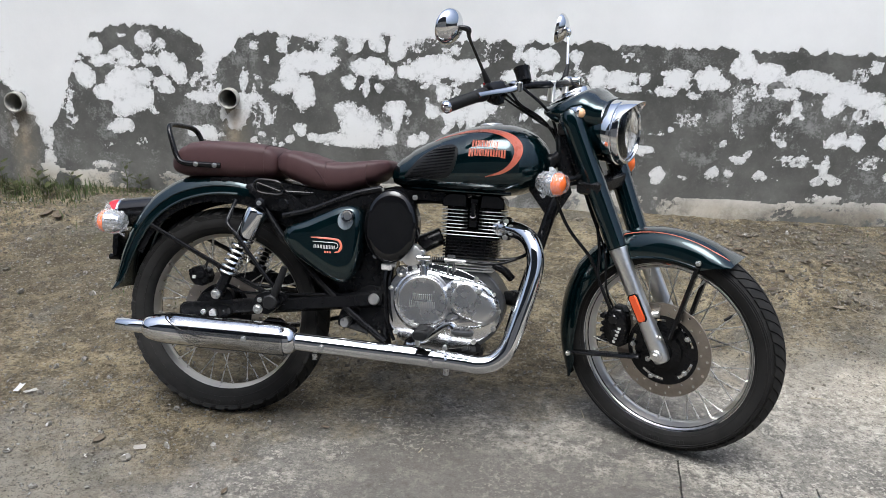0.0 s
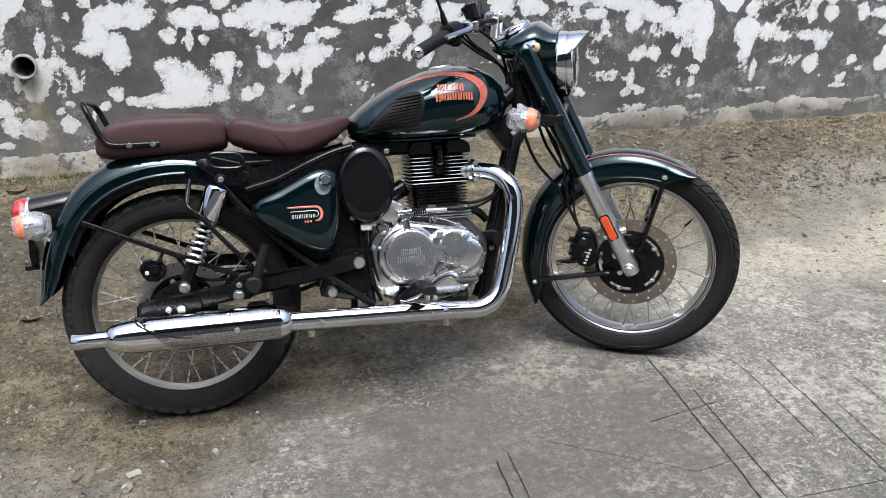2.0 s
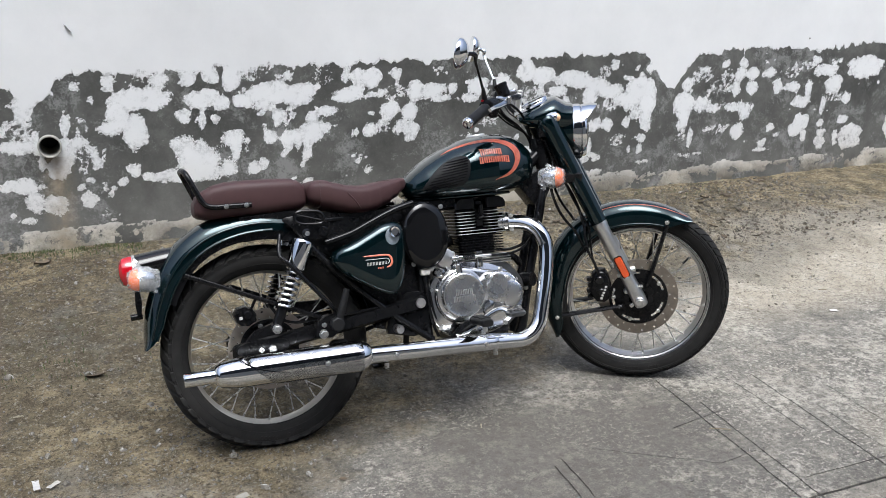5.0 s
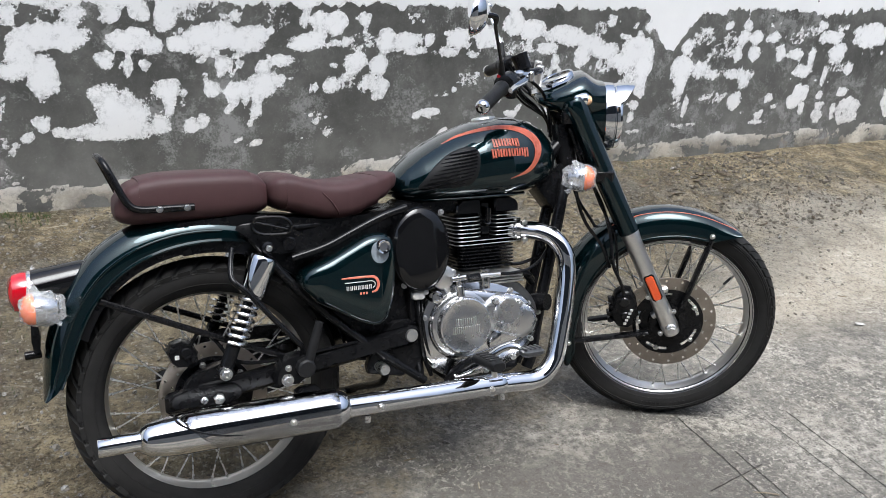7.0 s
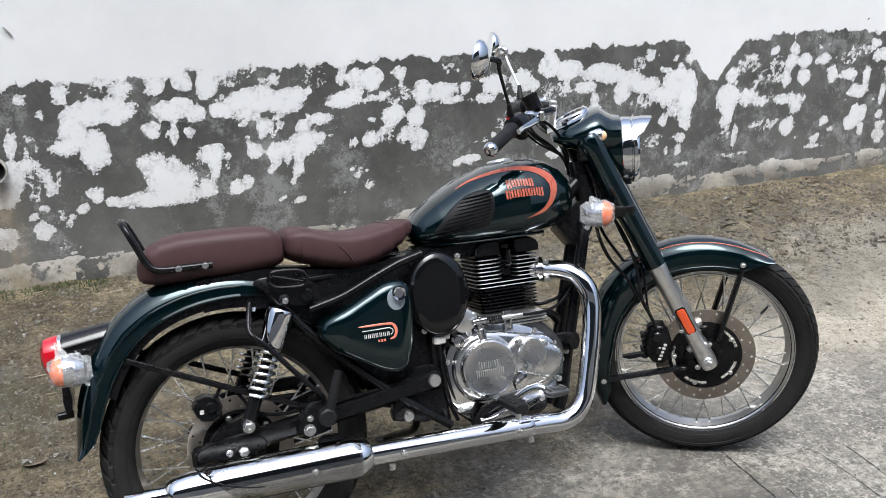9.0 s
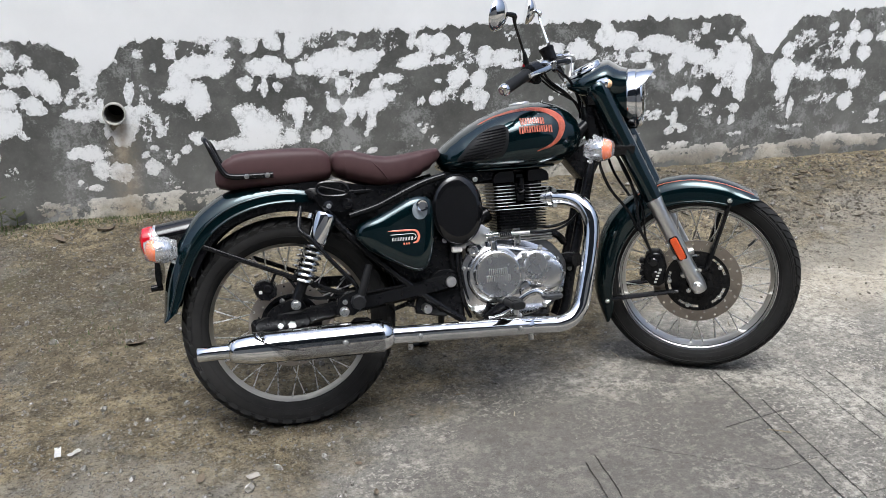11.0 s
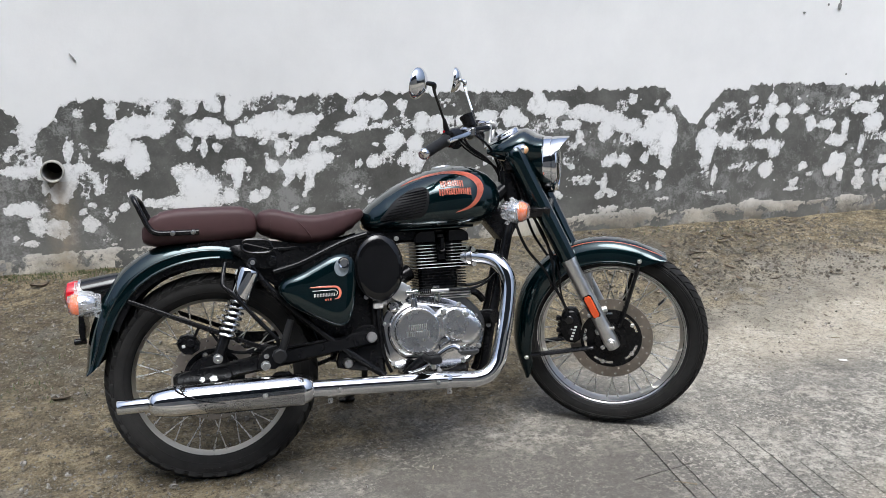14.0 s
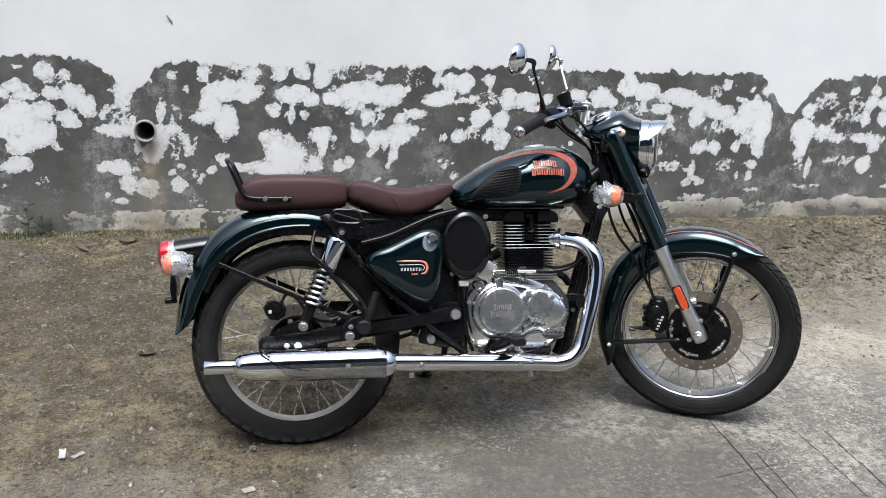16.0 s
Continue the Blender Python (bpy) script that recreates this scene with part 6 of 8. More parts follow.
for side in (-1, 1):
    bm = NEW()
    plate(bm, smooth2([(0.07, 0.402), (0.11, 0.415), (0.19, 0.402), (0.27, 0.352), (0.29, 0.325), (0.22, 0.335), (0.17, 0.335), (0.12, 0.35)], 3), (side * 0.096, side * 0.103, side * 0.105), (1, 1, 0.96))
    part("seat_bracket", bm, SATIN, frame_ob, "black shock mounting bracket")
    bm = NEW()
    lathe(bm, [(0.0175, 0), (0.0175, side * 0.006), (0.014, side * 0.009), (0.002, side * 0.009)], (0.196, side * 0.104, 0.358), 22)
    part("rubber_plug", bm, SATIN, frame_ob)
    bm = NEW()
    plate(bm, smooth2([(0.385, 0.0), (0.40, 0.065), (0.462, 0.128), (0.520, 0.120), (0.545, 0.06), (0.52, 0.0), (0.45, -0.022)], 3), (side * 0.07, side * 0.090, side * 0.094), (1, 1, 0.95))
    part("pivot_plate", bm, SATIN, frame_ob, "black swing-arm pivot plate")
    bm = NEW()
    lathe(bm, [(0.017, side * 0.09), (0.0175, side * 0.121), (0.015, side * 0.126), (0.002, side * 0.127)], (0.497, 0, 0.093), 24)
    part("pivot_cap", bm, SLIDER, frame_ob, "bright pivot cap")
    bm = NEW()
    lathe(bm, [(0.014, side * 0.09), (0.015, side * 0.132), (0.0125, side * 0.138), (0.002, side * 0.138)], (0.415, 0, 0.017), 22)
    part("pivot_cap", bm, STEEL, frame_ob, "zinc pivot cap")
    bm = NEW()
    brick(bm, (0.2, side * 0.105, 0.050), (0.64, 0.030, 0.050), 0.3)
    for v in bm.verts:
        v.co.z += (v.co.x - 0.2) * 0.14
    rod(bm, (-0.1, side * 0.105, 0.012), (-0.085, side * 0.105, 0.014), 0.019, 10)
    part("swing_arm", bm, SATIN, frame_ob, "black box-section swing arm")
bm = NEW()
plate(bm, smooth2([(-0.105, -0.002), (-0.10, 0.03), (-0.03, 0.042), (0.045, 0.036), (0.05, 0.004), (-0.03, -0.010)], 3), (-0.10, -0.126, -0.130), (1, 1, 0.95))
part("axle_plate", bm, SATIN, frame_ob, "black axle plate")
bm = NEW()
rod(bm, (0.0, -0.125, 0.010), (0.0, -0.142, 0.010), 0.0135, 6)
rod(bm, (-0.034, -0.125, 0.010), (-0.034, -0.135, 0.010), 0.009, 8)
part("axle_nut", bm, STEEL, frame_ob, "zinc axle nut")
tube_part("guard_stay", [(-0.238, -0.088, 0.262), (-0.05, -0.115, 0.180), (0.10, -0.125, 0.114), (0.200, -0.130, 0.071)], 0.0075, SATIN, "flat black mudguard stay", 10, 0.6)
tube_part("guard_stay", [(-0.238, 0.088, 0.262), (-0.05, 0.115, 0.180), (0.10, 0.125, 0.114), (0.200, 0.130, 0.071)], 0.0075, SATIN, "flat black mudguard stay", 10, 0.6)
tube_part("saree_guard_tube", [(0.055, -0.128, 0.362), (0.047, -0.142, 0.33), (0.043, -0.160, 0.302), (0.051, -0.172, 0.285), (0.080, -0.176, 0.257), (0.132, -0.176, 0.193), (0.182, -0.172, 0.134), (0.199, -0.165, 0.11), (0.199, -0.15, 0.075)], 0.0065, SATIN, "bent black guard tube")
bm = NEW()
loop = [(0.153 + math.copysign(abs(math.cos(a)) ** 0.6, math.cos(a)) * 0.046, -0.122, 0.407 + 0.021 * math.copysign(abs(math.sin(a)) ** 0.75, math.sin(a)) - 0.1 * 0.046 * math.cos(a)) for a in (2 * math.pi * k / 24 for k in range(25))]
sweep(bm, loop, 0.0042, 8, 1)
rod(bm, (0.115, -0.12, 0.418), (0.19, -0.12, 0.396), 0.003, 8)
rear_part("holding_loop", bm, GLOSS, "black oval holding loop")
bm = NEW()
brick(bm, (0.39, 0.02, 0.27), (0.22, 0.09, 0.26), 0.1)
brick(bm, (0.36, 0.02, 0.40), (0.30, 0.11, 0.025), 0.3)
arc = [(0.350 * math.cos(radians(a)), 0.350 * math.sin(radians(a))) for a in range(14, 101, 4)]
plate(bm, [(0.50, 0.06)] + arc + [(-0.06, 0.425), (0.10, 0.435), (0.30, 0.408), (0.40, 0.412), (0.52, 0.425), (0.535, 0.36), (0.53, 0.12)], (-0.072, -0.068, 0.068, 0.072), (0.99, 1, 1, 0.99))
brick(bm, (0.60, 0.02, 0.412), (0.18, 0.10, 0.045), 0.2)
rear_part("inner_panel", bm, SATIN, "black inner panels below the seats")

# shocks
SPRING = worn("spring_steel", (0.7, 0.7, 0.7), 0.25, 1.0, 0, 0.1, 60, 0, 0.5, 0.1)
for side in (-1, 1):
    top, low = Vector((0.136, side * 0.134, 0.358)), Vector((0.016, side * 0.140, 0.073))

    def shock_at(s):
        return tuple(top.lerp(low, s))
    bm = NEW()
    sweep(bm, [shock_at(s) for s in (0.06, 0.075, 0.09, 0.11, 0.36, 0.375)], [0.016, 0.030, 0.0325, 0.033, 0.033, 0.031], 32, 1)
    shock = rear_part("shock_absorber", bm, CHROME, "rear shock with chrome cover and bright coil spring")
    bm = NEW()
    rod(bm, shock_at(0.35), shock_at(0.82), 0.012, 14)
    part("damper", bm, SATIN, shock, "black damper rod")
    bm = NEW()
    rod(bm, shock_at(0.78), shock_at(0.96), 0.017, 14)
    lathe(bm, [(0.012, -0.02), (0.018, -0.014), (0.018, 0.014), (0.012, 0.02)], low, 18)
    part("lower_eye", bm, SATIN, shock)
    bm = NEW()
    lathe(bm, [(0.010, -0.02), (0.015, -0.014), (0.015, 0.014), (0.010, 0.02)], top, 18)
    part("upper_eye", bm, SATIN, shock)
    bm = NEW()
    axis = (low - top).normalized()
    u = axis.orthogonal().normalized()
    v = axis.cross(u)
    coil = []
    for k in range(7 * 14 + 1):
        a, s = 2 * math.pi * k / 14, 0.365 + 0.40 * k / 98
        coil.append(tuple(top.lerp(low, s) + 0.0255 * (math.cos(a) * u + math.sin(a) * v)))
    sweep(bm, coil, 0.0046, 7, 1)
    part("spring", bm, SPRING, shock, "bright coil spring")
    for p, big in ((top, False), (low, True)):
        shared("bolt", BIG_BOLT if big else BOLT, shock, pose(p.x, p.y + side * 0.019, p.z, 180 if side > 0 else 0))

# footrests and their hanger
bm = NEW()
plate(bm, smooth2([(0.13, 0.03), (0.15, 0.085), (0.2, 0.095), (0.235, 0.075), (0.21, 0.045), (0.17, 0.02)], 3), (-0.12, -0.165, -0.17), (1, 1, 0.95))
hanger = rear_part("footrest_hanger", bm, SATIN, "black pillion footrest hanger")
bolts(hanger, [(0.156, -0.172, 0.041)], big=True)
bolts(hanger, [(0.160, -0.172, 0.069)])
bm = NEW()
lathe(bm, [(0.02, -0.165), (0.023, -0.17), (0.023, -0.196), (0.018, -0.2), (0.002, -0.2)], (0.199, 0, 0.068), 8)
sweep(bm, [(0.203, -0.185, 0.072), (0.218, -0.186, 0.115), (0.238, -0.187, 0.176)], [0.011, 0.012, 0.010], 10, 3)
part("pillion_footrest", bm, GRIP, hanger, "folded black rubber footrest")

# tail
bm = NEW()
sweep(bm, [(-0.22, 0, 0.318), (-0.27, 0, 0.306), (-0.33, 0, 0.296), (-0.378, 0, 0.288)], [0.034, 0.044, 0.046, 0.047], 28, 4)
tail = rear_part("tail_lamp", bm, GLOSS, "black tail lamp with a red lens")
bm = NEW()
lathe(bm, [(0.045, 0.004), (0.0495, 0.0), (0.0495, -0.006), (0.045, -0.010)], (-0.378, 0, 0.287), 32, "x", True)
part("lamp_rim", bm, CHROME, tail, "chrome ring")
bm = NEW()
lathe(bm, [(0.047, -0.004), (0.0475, -0.02), (0.043, -0.038), (0.03, -0.047), (0.002, -0.05)], (-0.378, 0, 0.287), 32, "x")
part("red_lens", bm, RED, tail, "red domed lens")
for side in (-1, 1):
    indicator(True, REAR, (-0.368, side * 0.118, 0.266), (-1, side * 0.1, 0), "round rear indicator wrapped in crinkled clear film")
    bm = NEW()
    rod(bm, (-0.345, side * 0.03, 0.262), (-0.355, side * 0.09, 0.266), 0.009, 10)
    rear_part("indicator_stem", bm, SATIN, "black indicator stem")
bm = NEW()
plate(bm, [(-0.386, 0.225), (-0.372, 0.23), (-0.368, 0.19), (-0.372, 0.155), (-0.384, 0.15), (-0.388, 0.18)], (-0.05, -0.045, 0.045, 0.05), (0.96, 1, 1, 0.96))
rod(bm, (-0.37, -0.03, 0.148), (-0.405, -0.03, 0.146), 0.010, 12)
rear_part("plate_bracket", bm, SATIN, "empty black plate bracket")


# side cover and air filter
COVER = [(0.212, 0.252), (0.221, 0.289), (0.284, 0.318), (0.335, 0.343), (0.380, 0.364), (0.418, 0.369), (0.443, 0.358), (0.453, 0.326), (0.452, 0.253), (0.437, 0.172), (0.408, 0.136), (0.362, 0.144), (0.296, 0.181), (0.231, 0.224)]
for side in (-1, 1):
    bm = NEW()
    plate(bm, smooth2(COVER, 4), [side * v for v in (0.09, 0.130, 0.142, 0.150, 0.157, 0.162, 0.164)], (1, 1, 0.985, 0.94, 0.84, 0.6, 0.25))
    cover = rear_part("side_cover", bm, PAINT, "triangular dark green side cover", 50)
    if side < 0:
        bm = NEW()
        plate(bm, circle(0.407, 0.324, 0.023, 0.027, 28), (-0.14, -0.1640, -0.1652), (1, 1, 0.97))
        part("lock_shield", bm, STICKER, cover, "round grey shield behind the lock")
        bm = NEW()
        lathe(bm, [(0.018, -0.145), (0.0185, -0.172), (0.016, -0.177), (0.0125, -0.176), (0.0115, -0.169), (0.002, -0.169)], (0.414, 0, 0.338), 28)
        part("lock", bm, CHROME, cover, "chrome lock")
        bm = NEW()
        sweep(bm, [(0.288, -0.1615, 0.268), (0.33, -0.1645, 0.268), (0.378, -0.165, 0.267), (0.393, -0.164, 0.262), (0.399, -0.1635, 0.247), (0.393, -0.1635, 0.232), (0.38, -0.1645, 0.228)], [0.0005, 0.0026, 0.003, 0.0036, 0.004, 0.0034, 0.0015], 8, 4, 0.35)
        part("emblem_scroll", bm, CORAL, cover, "coral scroll of the emblem")
        bm = NEW()
        for k in range(7):
            brick(bm, (0.317 + 0.0096 * k, -0.1652, 0.2425), (0.0022, 0.0024, 0.0105))
            brick(bm, (0.3212 + 0.0096 * k, -0.1652, 0.2425), (0.0022, 0.0024, 0.0105))
        sweep(bm, [(0.312, -0.165, 0.2565), (0.35, -0.1655, 0.2565), (0.382, -0.165, 0.256), (0.390, -0.165, 0.247), (0.384, -0.165, 0.239)], 0.0012, 6, 3)
        part("emblem_word", bm, PALE, cover, "pale emblem bars")
        bm = NEW()
        for k in range(3):
            brick(bm, (0.352 + 0.0075 * k, -0.1655, 0.2275), (0.0045, 0.002, 0.006))
        part("emblem_number", bm, CORAL, cover, "small coral emblem bars")
bm = NEW()
plate(bm, circle(0.534, 0.315, 0.079, 0.108, 48), (-0.04, -0.112, -0.120, -0.126, -0.129), (1.0, 1.0, 0.975, 0.90, 0.75))
filt = rear_part("air_filter_cover", bm, GLOSS, "oval gloss black air filter cover", 30)
bm = NEW()
sweep(bm, [(x, -0.117, z) for x, z in circle(0.534, 0.315, 0.0785, 0.1075, 44) + [circle(0.534, 0.315, 0.0785, 0.1075, 44)[0]]], 0.0022, 6, 1)
part("rim_bead", bm, GLOSS, filt)
bolts(filt, [(0.497, -0.10, 0.421), (0.60, -0.10, 0.405), (0.49, -0.10, 0.222)])
bm = NEW()
brick(bm, (0.52, 0.0, 0.31), (0.13, 0.14, 0.2), 0.2)
rear_part("air_box", bm, SATIN, "black air box")


# ---- engine ----
def hull(c1, r1, c2, r2, n=48):
    """The outline of a belt round two circles."""
    out = []
    for k in range(n):
        a = 2 * math.pi * k / n
        d = np.array([math.cos(a), math.sin(a)])
        out.append(tuple(max((np.array(c1) + r1 * d, np.array(c2) + r2 * d), key=lambda p: float(p @ d))))
    return out


CASE = [(0.548, 0.120), (0.558, 0.176), (0.590, 0.200), (0.640, 0.208), (0.720, 0.210), (0.800, 0.206), (0.844, 0.182), (0.884, 0.128), (0.886, 0.08), (0.866, 0.020), (0.815, -0.028), (0.77, -0.04), (0.65, -0.04), (0.585, -0.02), (0.540, 0.03)]
bm = NEW()
plate(bm, smooth2(CASE, 3), (-0.090, -0.084, 0.084, 0.090), (0.96, 1, 1, 0.96))
engine = rear_part("engine", bm, CAST, "single-cylinder engine with polished covers and fins", 30)
FLANGE = smooth2([(0.532, 0.10), (0.548, 0.160), (0.588, 0.198), (0.645, 0.212), (0.715, 0.208), (0.775, 0.192), (0.828, 0.164), (0.866, 0.125), (0.878, 0.085), (0.872, 0.04), (0.835, 0.0), (0.775, -0.032), (0.70, -0.046), (0.63, -0.045), (0.572, -0.018), (0.537, 0.04)], 4)
bm = NEW()
plate(bm, FLANGE, (-0.082, -0.095, -0.0985, -0.100), (1.0, 1.0, 0.988, 0.965))
part("case_flange", bm, ALU, engine, "polished engine cover flange", None, 30)
bm = NEW()
plate(bm, hull((0.650, 0.100), 0.0985, (0.800, 0.098), 0.070, 72), (-0.096, -0.102, -0.108, -0.1125, -0.115, -0.116), (1.0, 0.99, 0.965, 0.92, 0.85, 0.7))
part("clutch_cover", bm, ALU, engine, "polished clutch cover", None, 40)
bm = NEW()
plate(bm, hull((0.752, 0.120), 0.052, (0.822, 0.092), 0.048, 64), (-0.106, -0.116, -0.122, -0.1265, -0.129, -0.1300), (1.06, 1.0, 0.95, 0.86, 0.7, 0.4))
part("cover_bulge", bm, BRUSHED, engine, "polished drop-shaped bulge of the cover", None, 50)
bm = NEW()
lathe(bm, [(0.090, -0.108), (0.088, -0.114), (0.082, -0.1175), (0.0775, -0.118), (0.0765, -0.1205), (0.0755, -0.1305), (0.0735, -0.1345), (0.0700, -0.1360), (0.0675, -0.1352), (0.045, -0.1362), (0.02, -0.1368), (0.002, -0.137)], (0.647, 0, 0.103), 64)
part("round_cap", bm, BRUSHED, engine, "large round polished cap", None, 25)
bm = NEW()
for row, n, w in ((0, 5, 0.0125), (1, 7, 0.0115)):
    for k in range(n):
        x = 0.647 + (k - (n - 1) / 2) * w
        for u in (-0.27, 0.2):
            brick(bm, (x + u * w, -0.1368, 0.114 - 0.022 * row), (w * 0.26, 0.0026, 0.0165 * (1.2 if k in (0, n - 1) else 1.0)))
tagged(part("cast_badge", bm, SLIDER, engine, "raised maker's badge as plain bars"), kind="stuff")
FILTER = (0.771, 0.127)
bm = NEW()
lathe(bm, [(0.041, -0.120), (0.0395, -0.1285), (0.0365, -0.130), (0.0355, -0.1315), (0.0350, -0.138), (0.0335, -0.1405), (0.0315, -0.1402), (0.002, -0.1412)], (FILTER[0], 0, FILTER[1]), 44)
part("filter_cap", bm, BRUSHED, engine, "small round polished cap", None, 25)
bm = NEW()
for a in (0.38, 2.4, 4.47):
    u, v = FILTER[0] + 0.0445 * math.cos(a), FILTER[1] + 0.0445 * math.sin(a)
    lathe(bm, [(0.0115, -0.112), (0.0105, -0.1295), (0.0085, -0.131), (0.002, -0.131)], (u, 0, v), 16)
    shared("bolt", BOLT, engine, at(u, -0.130, v))
tagged(part("cap_lugs", bm, ALU, engine), kind="stuff")
bm = NEW()
plate(bm, smooth2([(0.722, 0.028), (0.718, 0.058), (0.735, 0.078), (0.757, 0.066), (0.752, 0.036)], 3), (-0.108, -0.119, -0.124, -0.1255), (1.1, 1.0, 0.9, 0.7))
part("web", bm, ALU, engine, "cast web between the caps")
for k in range(2, len(FLANGE), 5):
    u, v = FLANGE[k]
    u, v = 0.706 + (u - 0.706) * 0.965, 0.09 + (v - 0.09) * 0.955
    shared("bolt", BOLT, engine, at(u, -0.0985, v))
bm = NEW()
lathe(bm, [(0.018, -0.08), (0.018, -0.112), (0.015, -0.117), (0.008, -0.118), (0.006, -0.114), (0.002, -0.114)], (0.576, 0, 0.182), 20)
part("oil_filler_cap", bm, ALU, engine, "small polished filler cap")
bm = NEW()
rod(bm, (0.645, -0.112, 0.168), (0.640, -0.112, 0.208), 0.0125, 16)
rod(bm, (0.640, -0.112, 0.205), (0.639, -0.112, 0.238), 0.0075, 12)
rod(bm, (0.618, -0.112, 0.226), (0.660, -0.112, 0.228), 0.0085, 12)
part("clutch_arm", bm, ALU, engine, "polished clutch release arm")
bm = NEW()
coil = [(0.664 + 0.0022 * k / 2, -0.112 + 0.0075 * math.cos(k * 1.05), 0.226 + 0.0075 * math.sin(k * 1.05)) for k in range(36)]
sweep(bm, coil, 0.0024, 6, 1)
part("return_spring", bm, SATIN, engine, "small black return spring")
bm = NEW()
rod(bm, (0.700, -0.112, 0.227), (0.765, -0.108, 0.226), 0.0052, 12)
part("cable_sleeve", bm, SLIDER, engine, "metal sleeve of the clutch cable")
bm = NEW()
sweep(bm, [(0.76, -0.108, 0.226), (0.80, -0.104, 0.223), (0.86, -0.09, 0.226), (0.91, -0.07, 0.242), (0.95, -0.04, 0.265)], 0.0044, 10, 5)
part("clutch_cable", bm, SATIN, engine, "black clutch cable")
bm = NEW()
for u in (-0.008, 0.008):
    brick(bm, (0.722 + u, -0.104, 0.215), (0.006, 0.012, 0.052), 0.2)
brick(bm, (0.722, -0.104, 0.240), (0.024, 0.014, 0.008), 0.2)
part("cable_bracket", bm, ALU, engine, "polished forked cable bracket")
bm = NEW()
plate(bm, circle(0.600, 0.232, 0.033, 0.033, 28), (-0.06, -0.098, -0.104, -0.106), (1, 1, 0.95, 0.8))
for u, v in ((-0.034, -0.012), (0.030, 0.010), (0.012, -0.034)):
    lathe(bm, [(0.009, -0.07), (0.009, -0.1), (0.006, -0.103), (0.002, -0.103)], (0.600 + u, 0, 0.232 + v), 12)
part("throttle_body_cap", bm, SLIDER, engine, "grey round cap of the throttle body")
bm = NEW()
rod(bm, (0.60, 0.03, 0.255), (0.67, 0.04, 0.29), 0.028, 18)
part("throttle_body", bm, SATIN, engine, "black throttle body")
bm = NEW()
brick(bm, (0.527, -0.095, 0.192), (0.032, 0.03, 0.022))
rod(bm, (0.54, -0.1, 0.2), (0.555, -0.1, 0.2), 0.009, 10)
part("switch_block", bm, PALE, engine, "small pale switch block")
bm = NEW()
sweep(bm, [(0.528, -0.098, 0.182), (0.524, -0.104, 0.15), (0.53, -0.104, 0.09), (0.536, -0.1, 0.03), (0.56, -0.09, -0.03)], 0.0055, 8)
sweep(bm, [(0.54, -0.092, 0.182), (0.537, -0.1, 0.13), (0.548, -0.098, 0.05), (0.575, -0.09, -0.02)], 0.0045, 8)
part("breather_hose", bm, SATIN, engine, "black breather hoses")
bm = NEW()
brick(bm, (0.765, -0.06, -0.03), (0.12, 0.07, 0.05), 0.25)
brick(bm, (0.72, 0.0, -0.05), (0.22, 0.13, 0.035), 0.3)
part("sump", bm, SATIN, engine, "dark cast sump")
# rider's footrest and brake pedal, standing out over the pipe
bm = NEW()
loops = []
for y, k in ((-0.165, 0.8), (-0.17, 1.0), (-0.20, 1.0), (-0.262, 1.0), (-0.274, 0.93), (-0.279, 0.75)):
    loops.append([(0.668 + 0.022 * k * math.copysign(abs(math.cos(a)) ** 0.7, math.cos(a)), y, 0.022 + 0.014 * k * math.copysign(abs(math.sin(a)) ** 0.7, math.sin(a))) for a in (2 * math.pi * j / 24 for j in range(24))])
rings(bm, loops)
for k in range(5):
    brick(bm, (0.668, -0.185 - 0.018 * k, 0.036), (0.036, 0.008, 0.005), 0.3)
peg = rear_part("footrest", bm, GRIP, "black rubber rider's footrest")
bm = NEW()
rod(bm, (0.662, -0.262, 0.010), (0.662, -0.262, -0.006), 0.0075, 10)
part("peg_stud", bm, STEEL, peg, "small steel stud below the footrest")
bm = NEW()
sweep(bm, [(0.668, -0.175, 0.022), (0.650, -0.150, 0.008), (0.62, -0.125, -0.02), (0.60, -0.105, -0.05)], [0.013, 0.014, 0.014, 0.012], 12, 4)
part("peg_bracket", bm, SATIN, peg, "black footrest bracket")
bm = NEW()
brick(bm, (0.785, -0.235, 0.036), (0.062, 0.042, 0.022), 0.35)
for k in range(4):
    brick(bm, (0.762 + 0.0135 * k, -0.235, 0.048), (0.006, 0.036, 0.005), 0.3)
pedal = rear_part("brake_pedal", bm, CAST, "worn grey brake pedal pad")
bm = NEW()
sweep(bm, [(0.768, -0.225, 0.038), (0.748, -0.205, 0.05), (0.722, -0.18, 0.038), (0.69, -0.155, 0.008), (0.65, -0.138, -0.018), (0.61, -0.128, -0.03)], [0.008, 0.009, 0.0105, 0.0115, 0.011, 0.010], 12, 5, 0.7)
part("pedal_arm", bm, ALU, pedal, "polished pedal arm")

# crank-case joint and base of the cylinder
bm = NEW()
for z, w in ((0.199, 0.078), (0.2075, 0.077), (0.216, 0.075), (0.2245, 0.072)):
    brick(bm, (0.757, 0, z), (2 * w + 0.02, 0.196, 0.0042), 0.3)
part("cylinder_base", bm, SLIDER, engine, "cast ribs at the cylinder's foot")
bm = NEW()
brick(bm, (0.755, 0.045, 0.262), (0.135, 0.12, 0.10), 0.1)
part("cylinder", bm, SATIN, engine, "black cylinder barrel")


